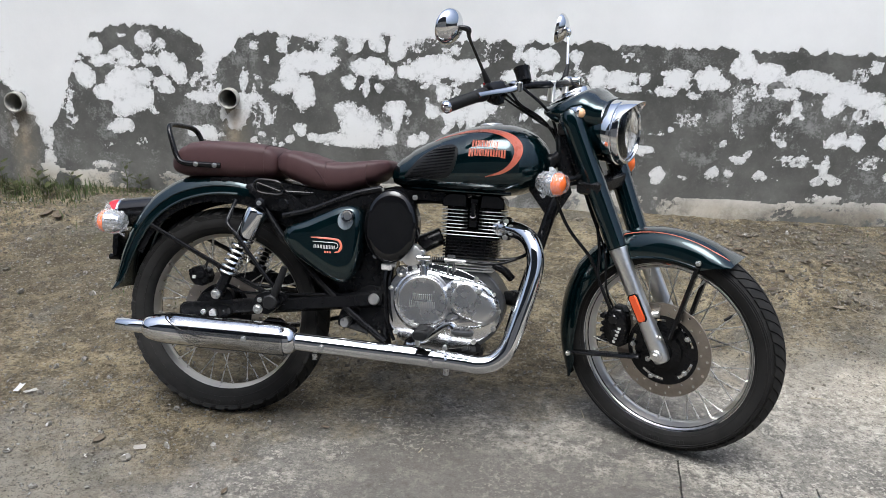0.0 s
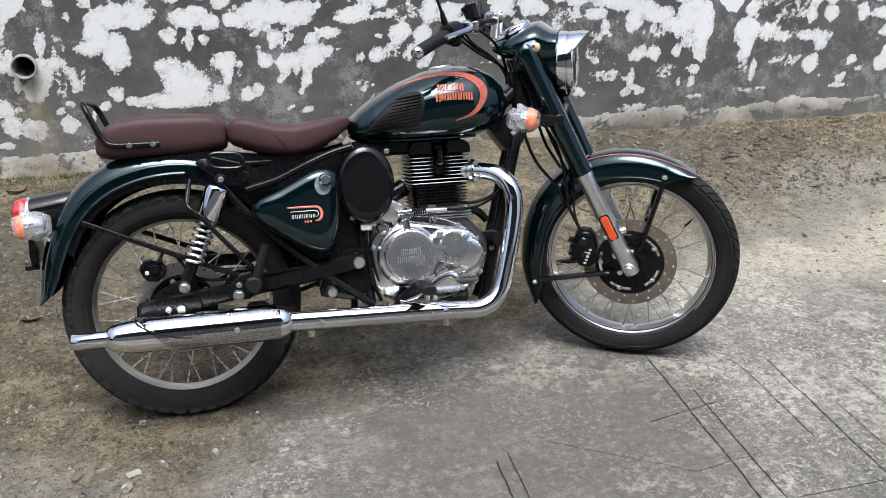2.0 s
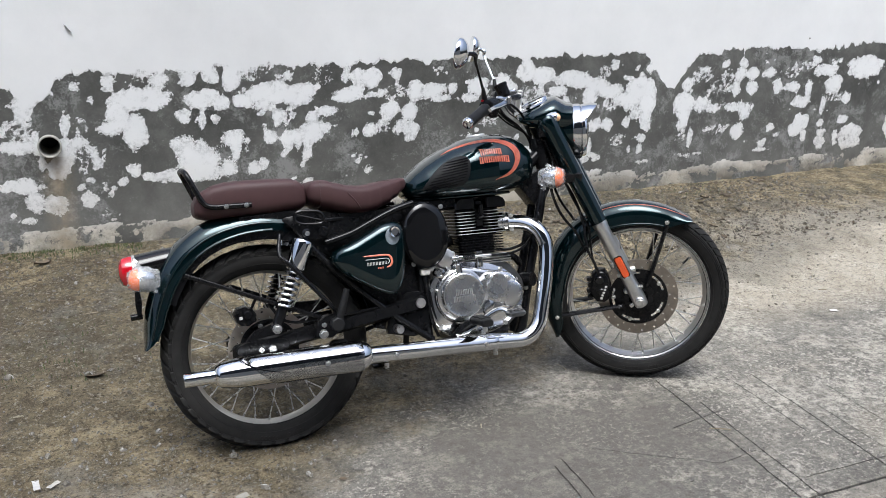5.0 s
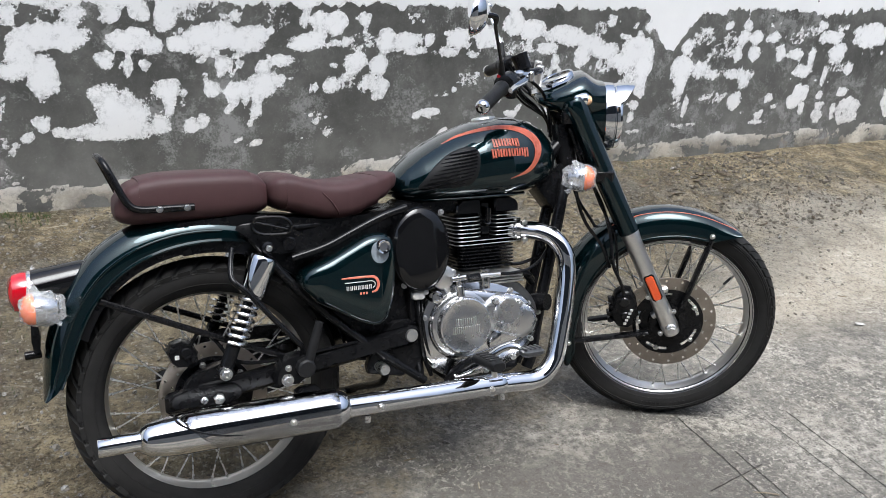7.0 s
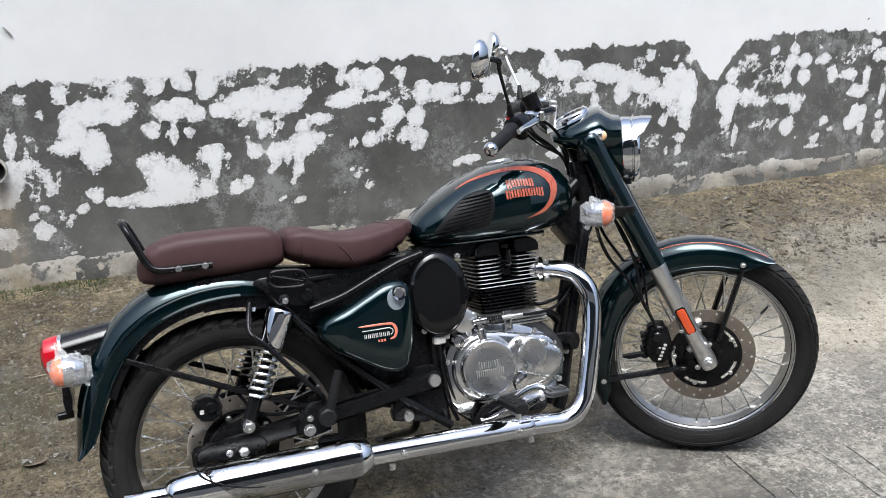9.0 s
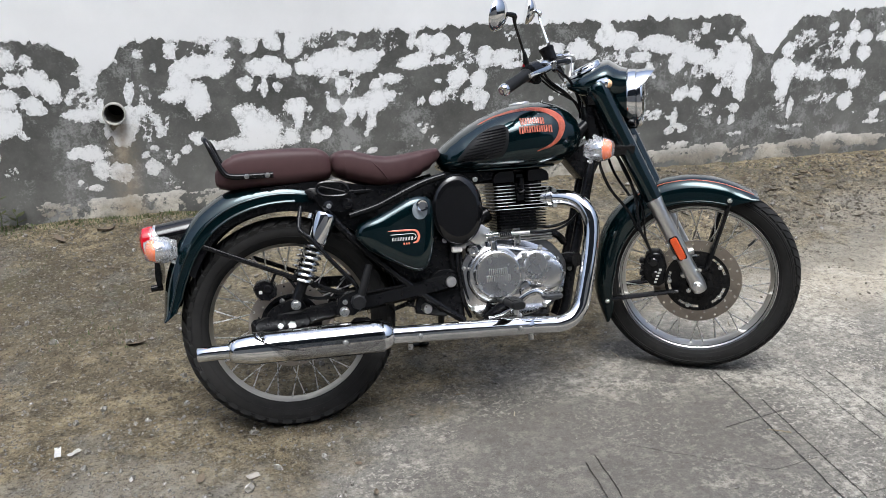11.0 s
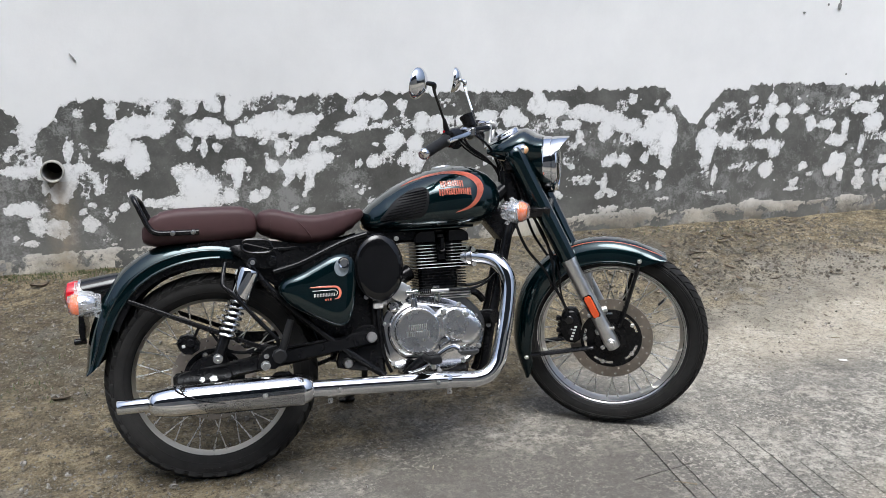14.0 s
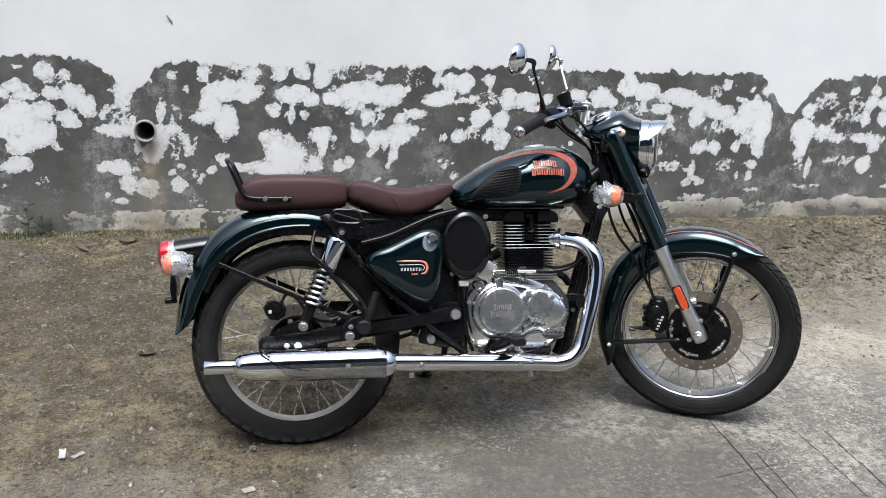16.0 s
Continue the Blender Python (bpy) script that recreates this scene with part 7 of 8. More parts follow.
def fin_mesh(sx, sy, sz, mat, name):
    bm = NEW()
    r, pts = 0.018, []
    for cx, cy, a0 in ((1, 1, 0), (-1, 1, 90), (-1, -1, 180), (1, -1, 270)):
        for k in range(4):
            a = radians(a0 + 30 * k)
            pts.append((cx * (sx / 2 - r) + r * math.cos(a), cy * (sy / 2 - r) + r * math.sin(a)))
    rings(bm, [[(x * s, y * s, z) for x, y in pts] for z, s in ((-sz / 2, 0.985), (-sz * 0.3, 1), (sz * 0.3, 1), (sz / 2, 0.985))])
    bmesh.ops.recalc_face_normals(bm, faces=bm.faces)
    me = bpy.data.meshes.new(name)
    bm.to_mesh(me)
    bm.free()
    me.materials.append(mat)
    return me


FIN = fin_mesh(0.170, 0.170, 0.0035, SATIN, "cooling_fin")
for k in range(7):
    shared("cooling_fin", FIN, engine, at(0.766, 0.045, 0.236 + 0.0092 * k))
HEAD_FIN = fin_mesh(0.190, 0.174, 0.0040, SATIN, "cooling_fin")
LOBE_FIN = fin_mesh(0.076, 0.174, 0.0040, SATIN, "cooling_fin")
bm = NEW()
brick(bm, (0.768, 0.06, 0.345), (0.165, 0.13, 0.11), 0.1)
part("cylinder_head", bm, SATIN, engine, "black cylinder head")


def fin_edge(sx, sy, sz):
    """The bright machined lip that runs round a fin."""
    bm = NEW()
    r, loops = 0.017, []
    for cx, cy, a0 in ((1, 1, 0), (-1, 1, 90), (-1, -1, 180), (1, -1, 270)):
        for k in range(6):
            a = radians(a0 + 18 * k)
            x, y = cx * (sx / 2 - r), cy * (sy / 2 - r)
            loops.append([(x + (r + e) * math.cos(a), y + (r + e) * math.sin(a), z) for e, z in ((-0.006, -sz / 2), (0.0005, -sz / 2), (0.0015, 0), (0.0005, sz / 2), (-0.006, sz / 2))])
    rings(bm, loops, closed=True)
    bmesh.ops.recalc_face_normals(bm, faces=bm.faces)
    me = bpy.data.meshes.new("machined_edge")
    bm.to_mesh(me)
    bm.free()
    me.materials.append(FINEDGE)
    return me


EDGE = fin_edge(0.191, 0.175, 0.0026)
LOBE_EDGE = fin_edge(0.077, 0.175, 0.0026)
# two whole fins, and above them six that leave a notch for the spark plug
for k in range(8):
    z = 0.300 + 0.0108 * k
    if k < 2:
        spots = [(0.769, HEAD_FIN, EDGE)]
    else:
        spots = [(0.711, LOBE_FIN, LOBE_EDGE), (0.8265, LOBE_FIN, LOBE_EDGE)]
    for x, fin_me, edge_me in spots:
        shared("cooling_fin", fin_me, engine, at(x, 0.05, z) @ Matrix.Diagonal((0.985, 0.985, 1, 1)))
        shared("machined_edge", edge_me, engine, at(x, 0.05, z), "bright machined fin edge" if k == 0 else "")
bm = NEW()
brick(bm, (0.769, 0.02, 0.368), (0.036, 0.08, 0.10), 0.2)
rod(bm, (0.769, -0.012, 0.352), (0.769, -0.036, 0.362), 0.011, 14)
rod(bm, (0.769, -0.036, 0.362), (0.769, -0.040, 0.40), 0.009, 14)
part("plug_cap", bm, GLOSS, engine, "black spark plug cap in its recess")
bm = NEW()
for x0, x1, outer in ((0.672, 0.750, -1), (0.788, 0.865, 1)):
    lobe = [(x0, 0.384), (x0, 0.404), (x0 + (0.006 if outer < 0 else 0.001), 0.416), (x0 + (0.022 if outer < 0 else 0.004), 0.425), (x1 - (0.022 if outer > 0 else 0.004), 0.425), (x1 - (0.006 if outer > 0 else 0.001), 0.416), (x1, 0.404), (x1, 0.384)]
    plate(bm, lobe, (-0.040, -0.036, -0.028, 0.12, 0.135), (0.86, 0.95, 1, 1, 0.9))
part("rocker_cover", bm, GLOSS, engine, "black rocker cover with rounded shoulders", None, 25)
bm = NEW()
sweep(bm, [(0.82, -0.03, 0.236), (0.87, -0.028, 0.233), (0.92, -0.025, 0.245), (0.96, -0.02, 0.27)], 0.005, 8)
part("oil_pipe", bm, SATIN, engine, "black pipe to the frame")
bm = NEW()
sweep(bm, [(0.84, -0.06, 0.218), (0.875, -0.055, 0.205), (0.90, -0.04, 0.18)], [0.01, 0.012, 0.012], 10)
sweep(bm, [(0.885, -0.03, 0.12), (0.915, -0.05, 0.122), (0.93, -0.075, 0.122)], [0.02, 0.026, 0.024], 16, 4)
rear_part("horn", bm, SATIN, "round black horn beside the frame")
bolts(frame_ob, [(0.912, -0.05, 0.092)])

# ---- exhaust ----
HEADER = [(0.850, -0.005, 0.329), (0.885, -0.03, 0.328), (0.92, -0.060, 0.322), (0.948, -0.086, 0.304), (0.966, -0.106, 0.268), (0.970, -0.114, 0.225), (0.960, -0.124, 0.165), (0.940, -0.136, 0.085), (0.917, -0.144, 0.005), (0.898, -0.149, -0.032), (0.868, -0.153, -0.058), (0.828, -0.156, -0.068), (0.78, -0.158, -0.065), (0.70, -0.163, -0.060)]
bm = NEW()
sweep(bm, HEADER, 0.0262, 26, 6)
exhaust = rear_part("exhaust", bm, CHROME, "chrome exhaust pipe and silencer", 60)


def pipe_at(x):
    s = (x - 0.277) / (0.70 - 0.277)
    return (x, -0.200 + 0.037 * s, -0.040 - 0.020 * s)


bm = NEW()
sweep(bm, [pipe_at(x) for x in (0.255, 0.30, 0.5, 0.72, 0.735, 0.737)], [0.0255, 0.0268, 0.0272, 0.0282, 0.0282, 0.0265], 30, 1)
part("pipe_shield", bm, CHROME, exhaust, "chrome pipe shield", None, 60)
bm = NEW()
prof = [(0.292, 0.027), (0.290, 0.031), (0.284, 0.037), (0.272, 0.0425), (0.255, 0.0455), (0.22, 0.0465), (-0.08, 0.0465), (-0.112, 0.0462), (-0.135, 0.0435), (-0.155, 0.0395), (-0.172, 0.036), (-0.182, 0.029), (-0.186, 0.0225), (-0.20, 0.0215), (-0.272, 0.0215), (-0.274, 0.0195), (-0.20, 0.0185)]
AX = Vector((0.0, -0.203, -0.037))
lathe(bm, [(r, x) for x, r in prof], AX, 44, "x")
part("silencer", bm, CHROME, exhaust, "chrome torpedo silencer with a slim tail pipe", None, 50)
bm = NEW()
rows = []
for k in range(31):
    a = radians(-115 + 285 * k / 30)
    cut = -0.118 + 0.16 * (min(max((radians(95) - a) / radians(210), 0), 1)) ** 1.3
    r = 0.0495
    rows.append([bm.verts.new(AX + Vector((x, -r * math.cos(a), r * math.sin(a)))) for x in np.linspace(cut, 0.262, 18)])
for p, q in zip(rows, rows[1:]):
    for i in range(17):
        bm.faces.new((p[i], p[i + 1], q[i + 1], q[i]))
bmesh.ops.solidify(bm, geom=bm.faces[:], thickness=0.0022)
part("heat_shield", bm, CHROME, exhaust, "chrome heat shield with a slanting edge", None, 50)
bm = NEW()
sweep(bm, [tuple(AX + Vector((x, -0.0505 * math.cos(a), 0.0505 * math.sin(a)))) for x, a in ((-0.112, 1.25), (-0.107, 0.9), (-0.088, 0.55), (-0.055, 0.2), (-0.015, -0.05), (0.03, -0.22))], [0.0012, 0.0016, 0.0018, 0.0018, 0.0016, 0.0006], 8, 5)
part("shield_edge", bm, SATIN, exhaust, "dark slanting edge of the heat shield")
bolts(exhaust, [(0.146, -0.252, -0.037), (0.372, -0.221, -0.047), (0.690, -0.190, -0.062)])
bm = NEW()
rod(bm, (0.345, -0.19, -0.075), (0.345, -0.19, -0.092), 0.008, 8)
part("clamp_bolt", bm, STEEL, exhaust, "zinc clamp bolt")
bm = NEW()
rod(bm, (0.735, -0.155, -0.09), (0.735, -0.155, -0.108), 0.009, 8)
part("clamp_bolt", bm, STEEL, exhaust, "zinc clamp bolt")
bm = NEW()
lathe(bm, [(0.030, -0.026), (0.034, -0.022), (0.034, -0.008), (0.030, -0.004), (0.030, 0.0), (0.036, 0.002), (0.036, 0.012), (0.028, 0.014)], (0, 0, 0), 20, "x")
part("exhaust_flange", bm, ALU, exhaust, "finned alloy exhaust flange", pose(0.868, -0.017, 0.3285, 0, 0, -32))
bolts(exhaust, [(0.872, -0.055, 0.352), (0.872, -0.055, 0.304)])
bm = NEW()
brick(bm, (0.205, -0.16, 0.0), (0.06, 0.05, 0.03), 0.3)
part("silencer_bracket", bm, SATIN, exhaust, "black silencer bracket")
bm = NEW()
sweep(bm, [(0.30, -0.12, -0.07), (0.45, -0.11, -0.08), (0.60, -0.10, -0.085), (0.74, -0.09, -0.085)], 0.008, 8)
rear_part("lower_rail", bm, SATIN, "black lower frame rail")

# rear brake
bm = NEW()
plate(bm, [(-0.098, 0.100), (-0.106, 0.122), (-0.094, 0.142), (-0.070, 0.148), (-0.046, 0.138), (-0.034, 0.116), (-0.040, 0.096), (-0.060, 0.084), (-0.084, 0.086)], (-0.05, -0.088, -0.096), (1, 1, 0.9))
for u, v, r in ((-0.062, 0.120, 0.014), (-0.046, 0.104, 0.009), (-0.094, 0.130, 0.007)):
    lathe(bm, [(r, -0.09), (r, -0.102), (r * 0.8, -0.105), (r * 0.2, -0.105)], (u, 0, v), 14)
rcal = rear_part("rear_calliper", bm, SATIN, "black rear brake calliper")
bm = NEW()
brick(bm, (-0.084, -0.098, 0.112), (0.010, 0.004, 0.010))
part("marking", bm, PALE, rcal, "small pale marking")
bm = NEW()
plate(bm, smooth2([(-0.07, 0.018), (-0.06, 0.055), (-0.02, 0.075), (0.025, 0.085), (0.05, 0.05), (0.035, 0.018)], 3), (-0.065, -0.098, -0.102), (1, 1, 0.95))
part("calliper_bracket", bm, SATIN, rcal, "black calliper bracket")
bm = NEW()
sweep(bm, [(-0.05, -0.1, 0.14), (-0.03, -0.11, 0.17), (0.0, -0.11, 0.15), (0.05, -0.12, 0.09), (0.15, -0.12, 0.08), (0.35, -0.115, 0.095)], 0.0045, 8)
part("brake_hose", bm, SATIN, rcal, "black brake hose")

# chain and its side
bm = NEW()
sweep(bm, [(0.0, 0.075, 0.082), (0.25, 0.075, 0.075), (0.52, 0.075, 0.12)], 0.007, 8, 10)
sweep(bm, [(0.0, 0.075, -0.082), (0.25, 0.075, -0.03), (0.52, 0.075, 0.05)], 0.007, 8, 10)
for k in range(44):
    s = k / 43
    brick(bm, (0.02 + 0.48 * s, 0.075, float(np.interp(s, [0, 0.48, 1], [-0.078, -0.03, 0.045]))), (0.008, 0.02, 0.013), 0.3)
rear_part("drive_chain", bm, SATIN, "dark oily drive chain")
bm = NEW()
annulus(bm, (0, 0, 0), 0.072, 0.006, [0.03, 0.05, 0.072, 0.085], 40, lambda i, j: j == 1 and i % 8 in (2, 3, 4, 5))
part("sprocket", bm, STEEL, rear_wheel, "steel rear sprocket", None, 30)

bm = NEW()
plate(bm, [(-0.05, 0.075), (-0.04, 0.105), (0.05, 0.125), (0.25, 0.118), (0.42, 0.135), (0.43, 0.108), (0.25, 0.085), (0.05, 0.088)], (0.086, 0.09, 0.098, 0.102), (0.98, 1, 1, 0.98))
rear_part("chain_guard", bm, SATIN, "black chain guard")

# side stand, propping the machine on its far side
foot = BIKE.inverted() @ Vector((-0.17, 2.95, 0.012))
bm = NEW()
sweep(bm, [(0.50, 0.085, -0.03), (0.50, 0.14, -0.10), tuple(Vector((0.50, 0.14, -0.10)).lerp(foot, 0.6)), tuple(foot)], 0.011, 12)
brick(bm, foot, (0.06, 0.05, 0.012), 0.3)
rear_part("side_stand", bm, SATIN, "black side stand")


# ---- loose things on the ground ----
def scatter(name, places, make, mat, label, category):
    """Many small pieces in one mesh."""
    verts, faces = [], []
    for p in places:
        v, f = make(p)
        faces += [tuple(i + len(verts) for i in q) for q in f]
        verts += v
    me = bpy.data.meshes.new(name)
    me.from_pydata(verts, [], faces)
    me.materials.append(mat)
    me.shade_smooth()
    me.set_sharp_from_angle(angle=radians(30))
    return tagged(new(name, me), label, category, kind="stuff")


def varied(name, stops, rough=0.9):
    m = material(name, stops[0], rough, spec=0.25)
    n, l, b = nodes_of(m)
    g = n.new("ShaderNodeNewGeometry")
    k = len(stops) - 1
    c = ramp(m, g.outputs["Random Per Island"], *[(i / k, s) for i, s in enumerate(stops)])
    plug(m, "Base Color", mixed(m, ramp(m, tex_noise(m, 150, 4), (0.3, 0.35), (0.7, 0.0)), c, (0.05, 0.04, 0.03)))
    return m


rnd = random.Random(11)
OCTA = [(1, 0, 0), (-1, 0, 0), (0, 1, 0), (0, -1, 0), (0, 0, 1), (0, 0, -1)]
OCTA += [tuple(0.72 * c for c in (a, b, d)) for a in (-0.8, 0.8) for b in (-0.8, 0.8) for d in (-0.8, 0.8)]


def pebble(p):
    x, y, r = p
    z = ground_height(x, y)
    turn = Euler((rnd.uniform(0, 6), rnd.uniform(0, 6), rnd.uniform(0, 6))).to_matrix()
    sx, sy, sz = r * rnd.uniform(0.7, 1.3), r * rnd.uniform(0.6, 1.1), r * rnd.uniform(0.45, 0.8)
    v = []
    for c in OCTA:
        q = turn @ Vector((c[0] * sx, c[1] * sy, c[2] * sz)) * rnd.uniform(0.85, 1.1)
        v.append((x + q.x, y + q.y, z + r * 0.25 + q.z * 0.8))
    f = []
    for i, a in enumerate((0, 1)):
        for j, b in enumerate((2, 3)):
            for k, d in enumerate((4, 5)):
                corner = 6 + (1 - i) * 4 + (1 - j) * 2 + (1 - k)
                f += [(a, b, corner), (b, d, corner), (d, a, corner)]
    return v, f


def earth_places(n, x0, x1, y0, y1, r0, r1, keep=None):
    out = []
    while len(out) < n:
        x, y = rnd.uniform(x0, x1), rnd.uniform(y0, y1)
        if y < edge_of_dirt(x) + rnd.gauss(0, 0.25) or y > 4.40:
            if rnd.random() > 0.06:
                continue
        if keep and not keep(x, y):
            continue
        out.append((x, y, r0 * (r1 / r0) ** (rnd.random() ** 2.2)))
    return out


STONE = varied("gravel_stones", [(0.13, 0.113, 0.09), (0.24, 0.22, 0.19), (0.1, 0.088, 0.07), (0.36, 0.345, 0.315), (0.16, 0.142, 0.118), (0.5, 0.485, 0.455)])
CLOD = varied("earth_clods", [(0.11, 0.094, 0.072), (0.17, 0.15, 0.12), (0.13, 0.112, 0.088), (0.23, 0.208, 0.174)])
scatter("gravel", earth_places(6500, -2.7, 3.4, 1.7, 4.4, 0.0022, 0.009) + earth_places(2600, -2.3, -0.5, 1.5, 2.7, 0.0022, 0.009) + earth_places(110, -2.4, -0.5, 1.9, 4.3, 0.008, 0.02) + earth_places(60, 1.0, 3.2, 3.2, 4.3, 0.008, 0.02) + earth_places(150, -2.5, -0.3, 1.6, 4.2, 0.009, 0.021), pebble, STONE, "scattered small pale gravel in the earth", "gravel")
scatter("earth_clods", earth_places(3000, -2.6, 4.2, 2.8, 4.42, 0.003, 0.011) + earth_places(2200, 1.0, 3.4, 3.5, 4.42, 0.004, 0.019) + earth_places(700, -2.6, -0.9, 3.6, 4.42, 0.004, 0.014), pebble, CLOD, "crumbled brown earth clods", "clods")


def leaf(p):
    x, y, r = p
    z = ground_height(x, y) + 0.004
    a, curl = rnd.uniform(0, 6.28), rnd.uniform(0.1, 0.5)
    u, w = Vector((math.cos(a), math.sin(a), rnd.uniform(-0.15, 0.2))), Vector((-math.sin(a), math.cos(a), rnd.uniform(-0.2, 0.3)))
    v = []
    for s in (-1, -0.45, 0.1, 0.6, 1):
        half = 0.42 * (1 - s * s) ** 0.7
        for t in (-1, 0, 1):
            q = u * (s * r) + w * (t * half * r)
            v.append((x + q.x, y + q.y, z + q.z + curl * r * (t * t * 0.5 + 0.3 * s * s)))
    f = [(3 * i + j, 3 * i + j + 1, 3 * i + j + 4, 3 * i + j + 3) for i in range(4) for j in range(2)]
    return v, f


DRY = varied("dry_leaves", [(0.08, 0.058, 0.04), (0.15, 0.115, 0.08), (0.11, 0.082, 0.056), (0.2, 0.165, 0.12), (0.065, 0.05, 0.038)], 0.75)
scatter("leaf_litter", earth_places(330, -2.6, 3.6, 2.0, 4.42, 0.005, 0.018) + earth_places(420, 1.2, 3.2, 3.5, 4.42, 0.008, 0.03), leaf, DRY, "thin litter of dry brown leaves", "leaves")
for x, y, r in ((-1.19, 3.2, 0.034), (-0.984, 2.305, 0.030), (-2.0, 4.0, 0.06), (-2.07, 4.02, 0.05), (-1.55, 4.22, 0.05), (-1.35, 4.26, 0.045)):
    v, f = leaf((x, y, r))
    me = bpy.data.meshes.new("dry_leaf")
    me.from_pydata(v, [], f)
    me.materials.append(DRY)
    me.shade_smooth()
    tagged(new("dry_leaf", me), "curled dry brown leaf on the earth", "leaf", "fallen leaves")


def scrap(x, y, size, turn, colour, label):
    """A torn, slightly bent piece of paper lying flat."""
    bm = NEW()
    z = ground_height(x, y)
    w, h = size
    c, s = math.cos(radians(turn)), math.sin(radians(turn))
    grid = []
    for j in range(5):
        row = []
        for i in range(4):
            u = (i / 3 - 0.5) * w * (1 + rnd.uniform(-0.12, 0.12))
            v = (j / 4 - 0.5) * h * (1 + rnd.uniform(-0.05, 0.05))
            row.append(bm.verts.new((x + u * c - v * s, y + u * s + v * c, z + 0.006 + 0.05 * (v / h) ** 2 * h + rnd.uniform(0, 0.0025))))
        grid.append(row)
    for p, q in zip(grid, grid[1:]):
        for i in range(3):
            bm.faces.new((p[i], p[i + 1], q[i + 1], q[i]))
    bmesh.ops.solidify(bm, geom=bm.faces[:], thickness=0.0008)
    ob = part("paper_scrap", bm, worn("scrap_paper", colour, 0.8, 0, 0, 0.1, 60), None, label)
    tagged(ob, category="litter", group="paper scraps")


scrap(-1.392, 2.575, (0.02, 0.06), 6, (0.75, 0.74, 0.73), "white paper scrap lying on the earth")
scrap(-1.345, 2.562, (0.017, 0.042), -42, (0.62, 0.60, 0.55), "small torn pale paper scrap on the earth")
scrap(-0.841, 2.268, (0.036, 0.024), 20, (0.5, 0.47, 0.42), "dusty pale paper scrap on the concrete")
scrap(1.951, 2.68, (0.036, 0.02), -20, (0.74, 0.72, 0.68), "white paper scrap on the dusty concrete")


def twig(p):
    x, y, r = p
    z = ground_height(x, y) + 0.004
    a, bend = rnd.uniform(0, 6.28), rnd.uniform(-0.3, 0.3)
    v = []
    for s in (-1.0, -0.3, 0.4, 1.0):
        cx, cy = x + r * 2.2 * s * math.cos(a) - bend * r * s * s * math.sin(a), y + r * 2.2 * s * math.sin(a) + bend * r * s * s * math.cos(a)
        w = 0.0016 * (1.2 - 0.4 * s)
        v += [(cx - w * math.sin(a), cy + w * math.cos(a), z), (cx, cy, z + w * 1.6), (cx + w * math.sin(a), cy - w * math.cos(a), z)]
    return v, [(3 * i + j, 3 * i + (j + 1) % 3, 3 * i + 3 + (j + 1) % 3, 3 * i + 3 + j) for i in range(3) for j in range(3)]


STRAW = varied("straw_and_twigs", [(0.3, 0.25, 0.17), (0.12, 0.09, 0.06), (0.42, 0.37, 0.28), (0.2, 0.155, 0.1)], 0.8)
scatter("twigs", earth_places(170, -2.6, 3.4, 2.0, 4.4, 0.006, 0.022), twig, STRAW, "dry straw and thin twigs on the earth", "twigs")


# weeds along the foot of the wall
def blade(p):
    x, y, h, lean, w = p
    z = ground_height(x, y)
    a = rnd.uniform(0, 6.28)
    v = []
    for s in (0, 0.4, 0.75, 1.0):
        d = lean * h * s * s
        half = w * (1 - s) ** 0.6 + 0.0002
        for t in (-1, 1):
            v.append((x + d * math.cos(a) - t * half * math.sin(a), y + d * math.sin(a) * 0.6 + t * half * math.cos(a), z + h * s * (1 - 0.25 * lean * s)))
    return v, [(2 * i, 2 * i + 1, 2 * i + 3, 2 * i + 2) for i in range(3)]


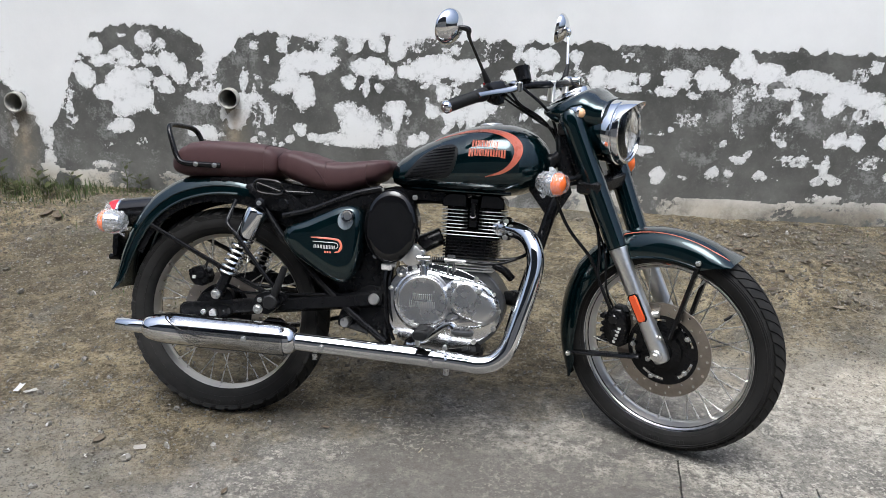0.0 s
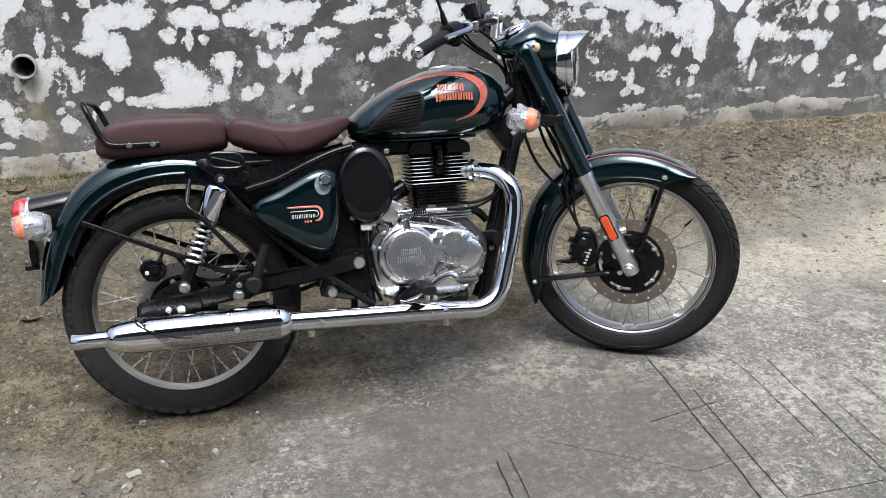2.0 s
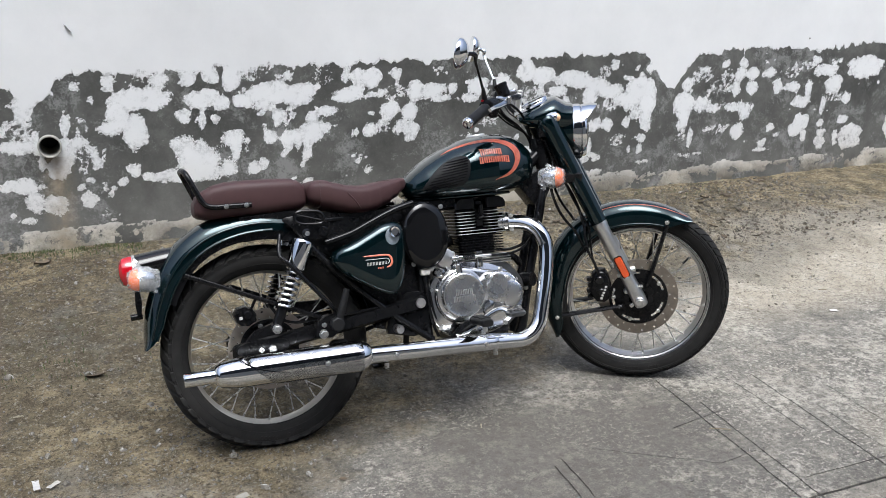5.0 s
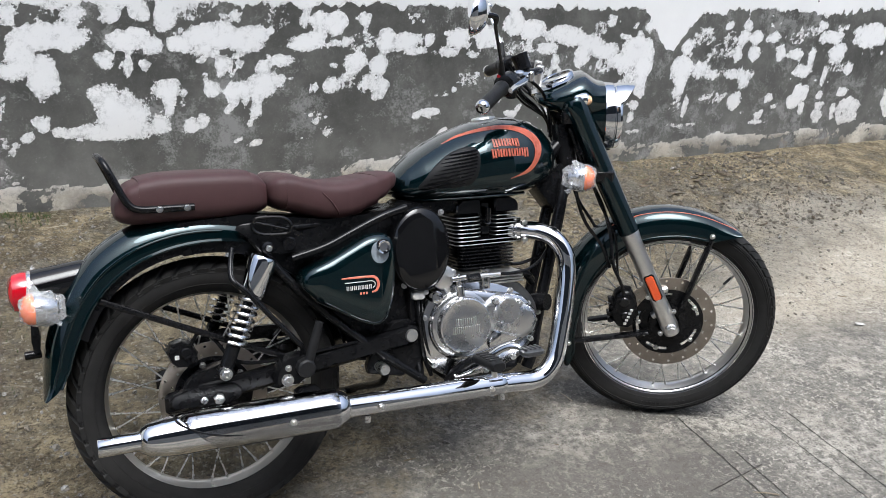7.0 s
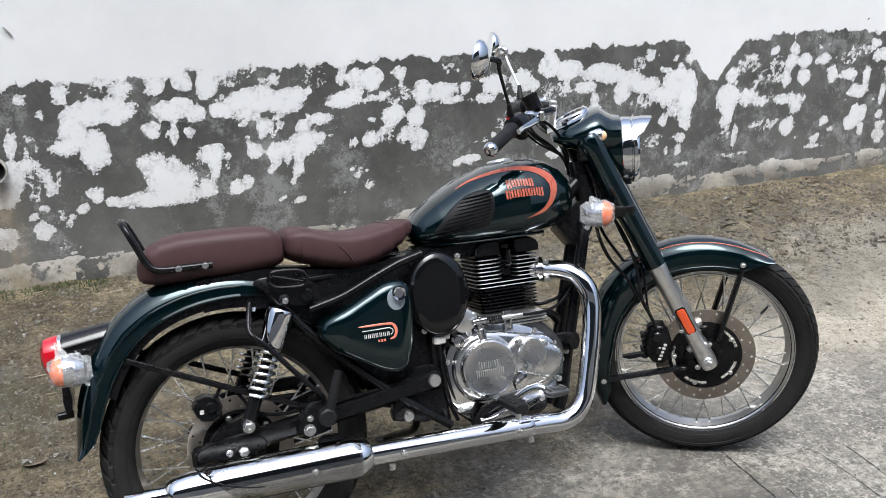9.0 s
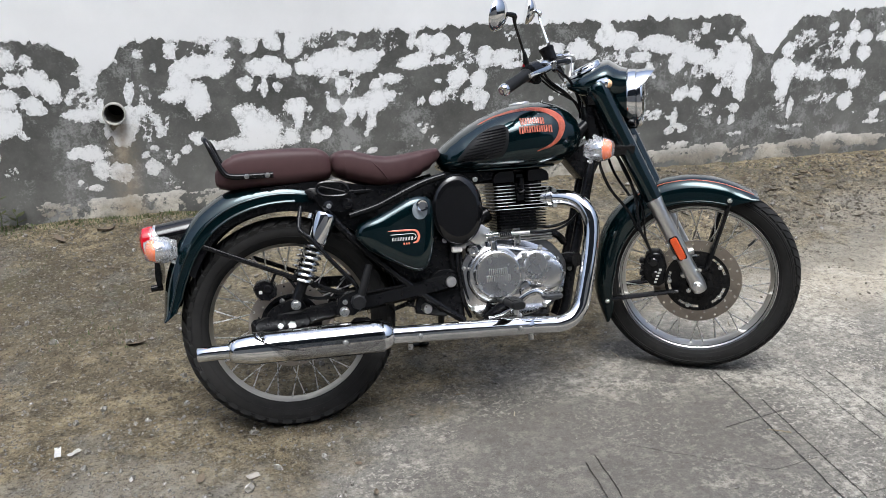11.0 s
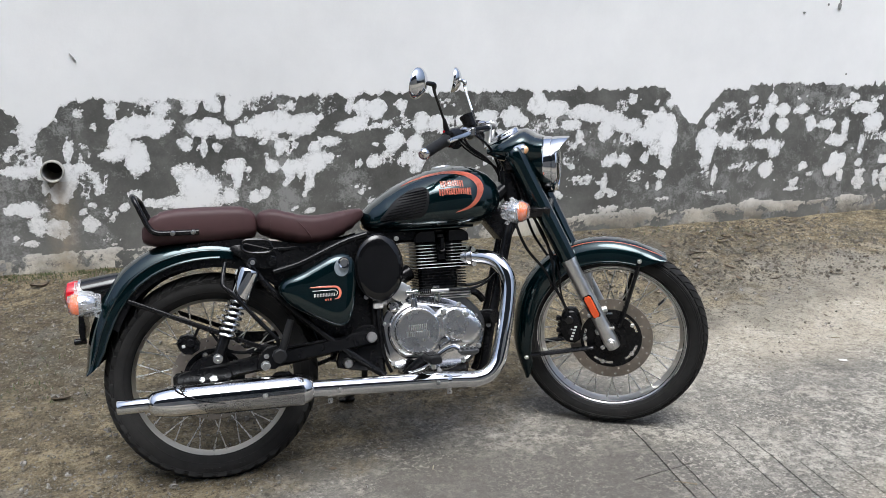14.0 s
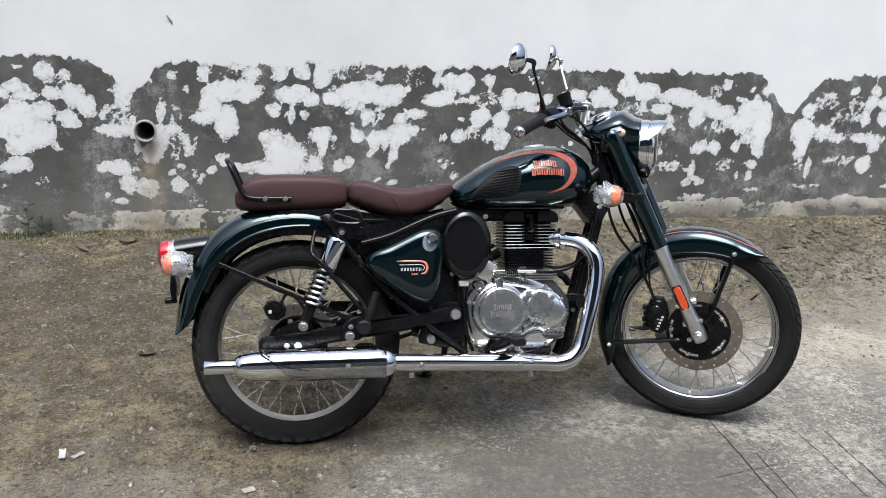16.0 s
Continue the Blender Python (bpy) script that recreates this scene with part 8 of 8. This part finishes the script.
GREEN = varied("grass_blades", [(0.045, 0.085, 0.02), (0.07, 0.11, 0.03), (0.1, 0.12, 0.045), (0.05, 0.07, 0.025), (0.14, 0.13, 0.06)], 0.6)
tufts = []
for _ in range(2600):
    x = rnd.uniform(-3.3, -1.9) if rnd.random() < 0.72 else rnd.uniform(-1.9, -0.9)
    y = 4.43 - abs(rnd.gauss(0, 0.16 if x < -1.95 else 0.06))
    tufts.append((x, y, rnd.uniform(0.015, 0.075 if x < -1.95 else 0.022), rnd.uniform(0.2, 1.0), rnd.uniform(0.0012, 0.003)))
for _ in range(420):
    cx, cy = rnd.choice([(-1.1, 3.55), (-1.7, 3.95), (-2.3, 3.9), (-1.35, 3.3), (-2.0, 3.4), (2.1, 4.3), (2.5, 4.28)])
    tufts.append((cx + rnd.gauss(0, 0.14), cy + rnd.gauss(0, 0.08), rnd.uniform(0.008, 0.03), rnd.uniform(0.4, 1.2), rnd.uniform(0.001, 0.002)))
tufts = [t for t in tufts if t[1] < 4.44]
scatter("grass", tufts, blade, GREEN, "sparse short green grass by the wall", "grass")


def weed(x, y, h, n):
    """A small upright weed with a stem and rounded leaves."""
    z = ground_height(x, y)
    bm = NEW()
    sweep(bm, [(x, y, z - 0.005), (x + 0.01, y, z + h * 0.5), (x - 0.004, y - 0.01, z + h)], [0.003, 0.0022, 0.001], 6, 3)
    plant = part("weed", bm, GREEN, None, "small green weed growing at the wall's foot")
    tagged(plant, category="weed", group="weeds by the wall")
    for k in range(n):
        s = 0.25 + 0.75 * k / n
        a = 2.4 * k
        c = Vector((x + 0.006, y, z + h * s))
        d = Vector((math.cos(a), math.sin(a), 0.35))
        e = Vector((-math.sin(a), math.cos(a), 0.1))
        size = rnd.uniform(0.018, 0.034)
        bm = NEW()
        pts = [c + d * size * t + e * size * 0.42 * w for t, w in ((0.1, 0), (0.6, 0.8), (1.1, 0.95), (1.6, 0.5), (1.8, 0), (1.6, -0.5), (1.1, -0.95), (0.6, -0.8))]
        bm.faces.new([bm.verts.new(p) for p in pts])
        bmesh.ops.solidify(bm, geom=bm.faces[:], thickness=0.0006)
        part("leaf", bm, GREEN, plant)


for x, y, h, n in ((-1.82, 4.38, 0.17, 9), (-2.28, 4.33, 0.11, 10), (-2.5, 4.36, 0.14, 12), (-2.12, 4.38, 0.1, 9), (-2.7, 4.3, 0.13, 12), (-2.38, 4.27, 0.08, 10), (-2.58, 4.22, 0.1, 11), (-2.2, 4.26, 0.07, 9), (-2.46, 4.18, 0.06, 8), (-2.8, 4.36, 0.15, 12), (-1.76, 4.41, 0.09, 8), (-2.66, 4.12, 0.06, 8)):
    weed(x, y, h, n)
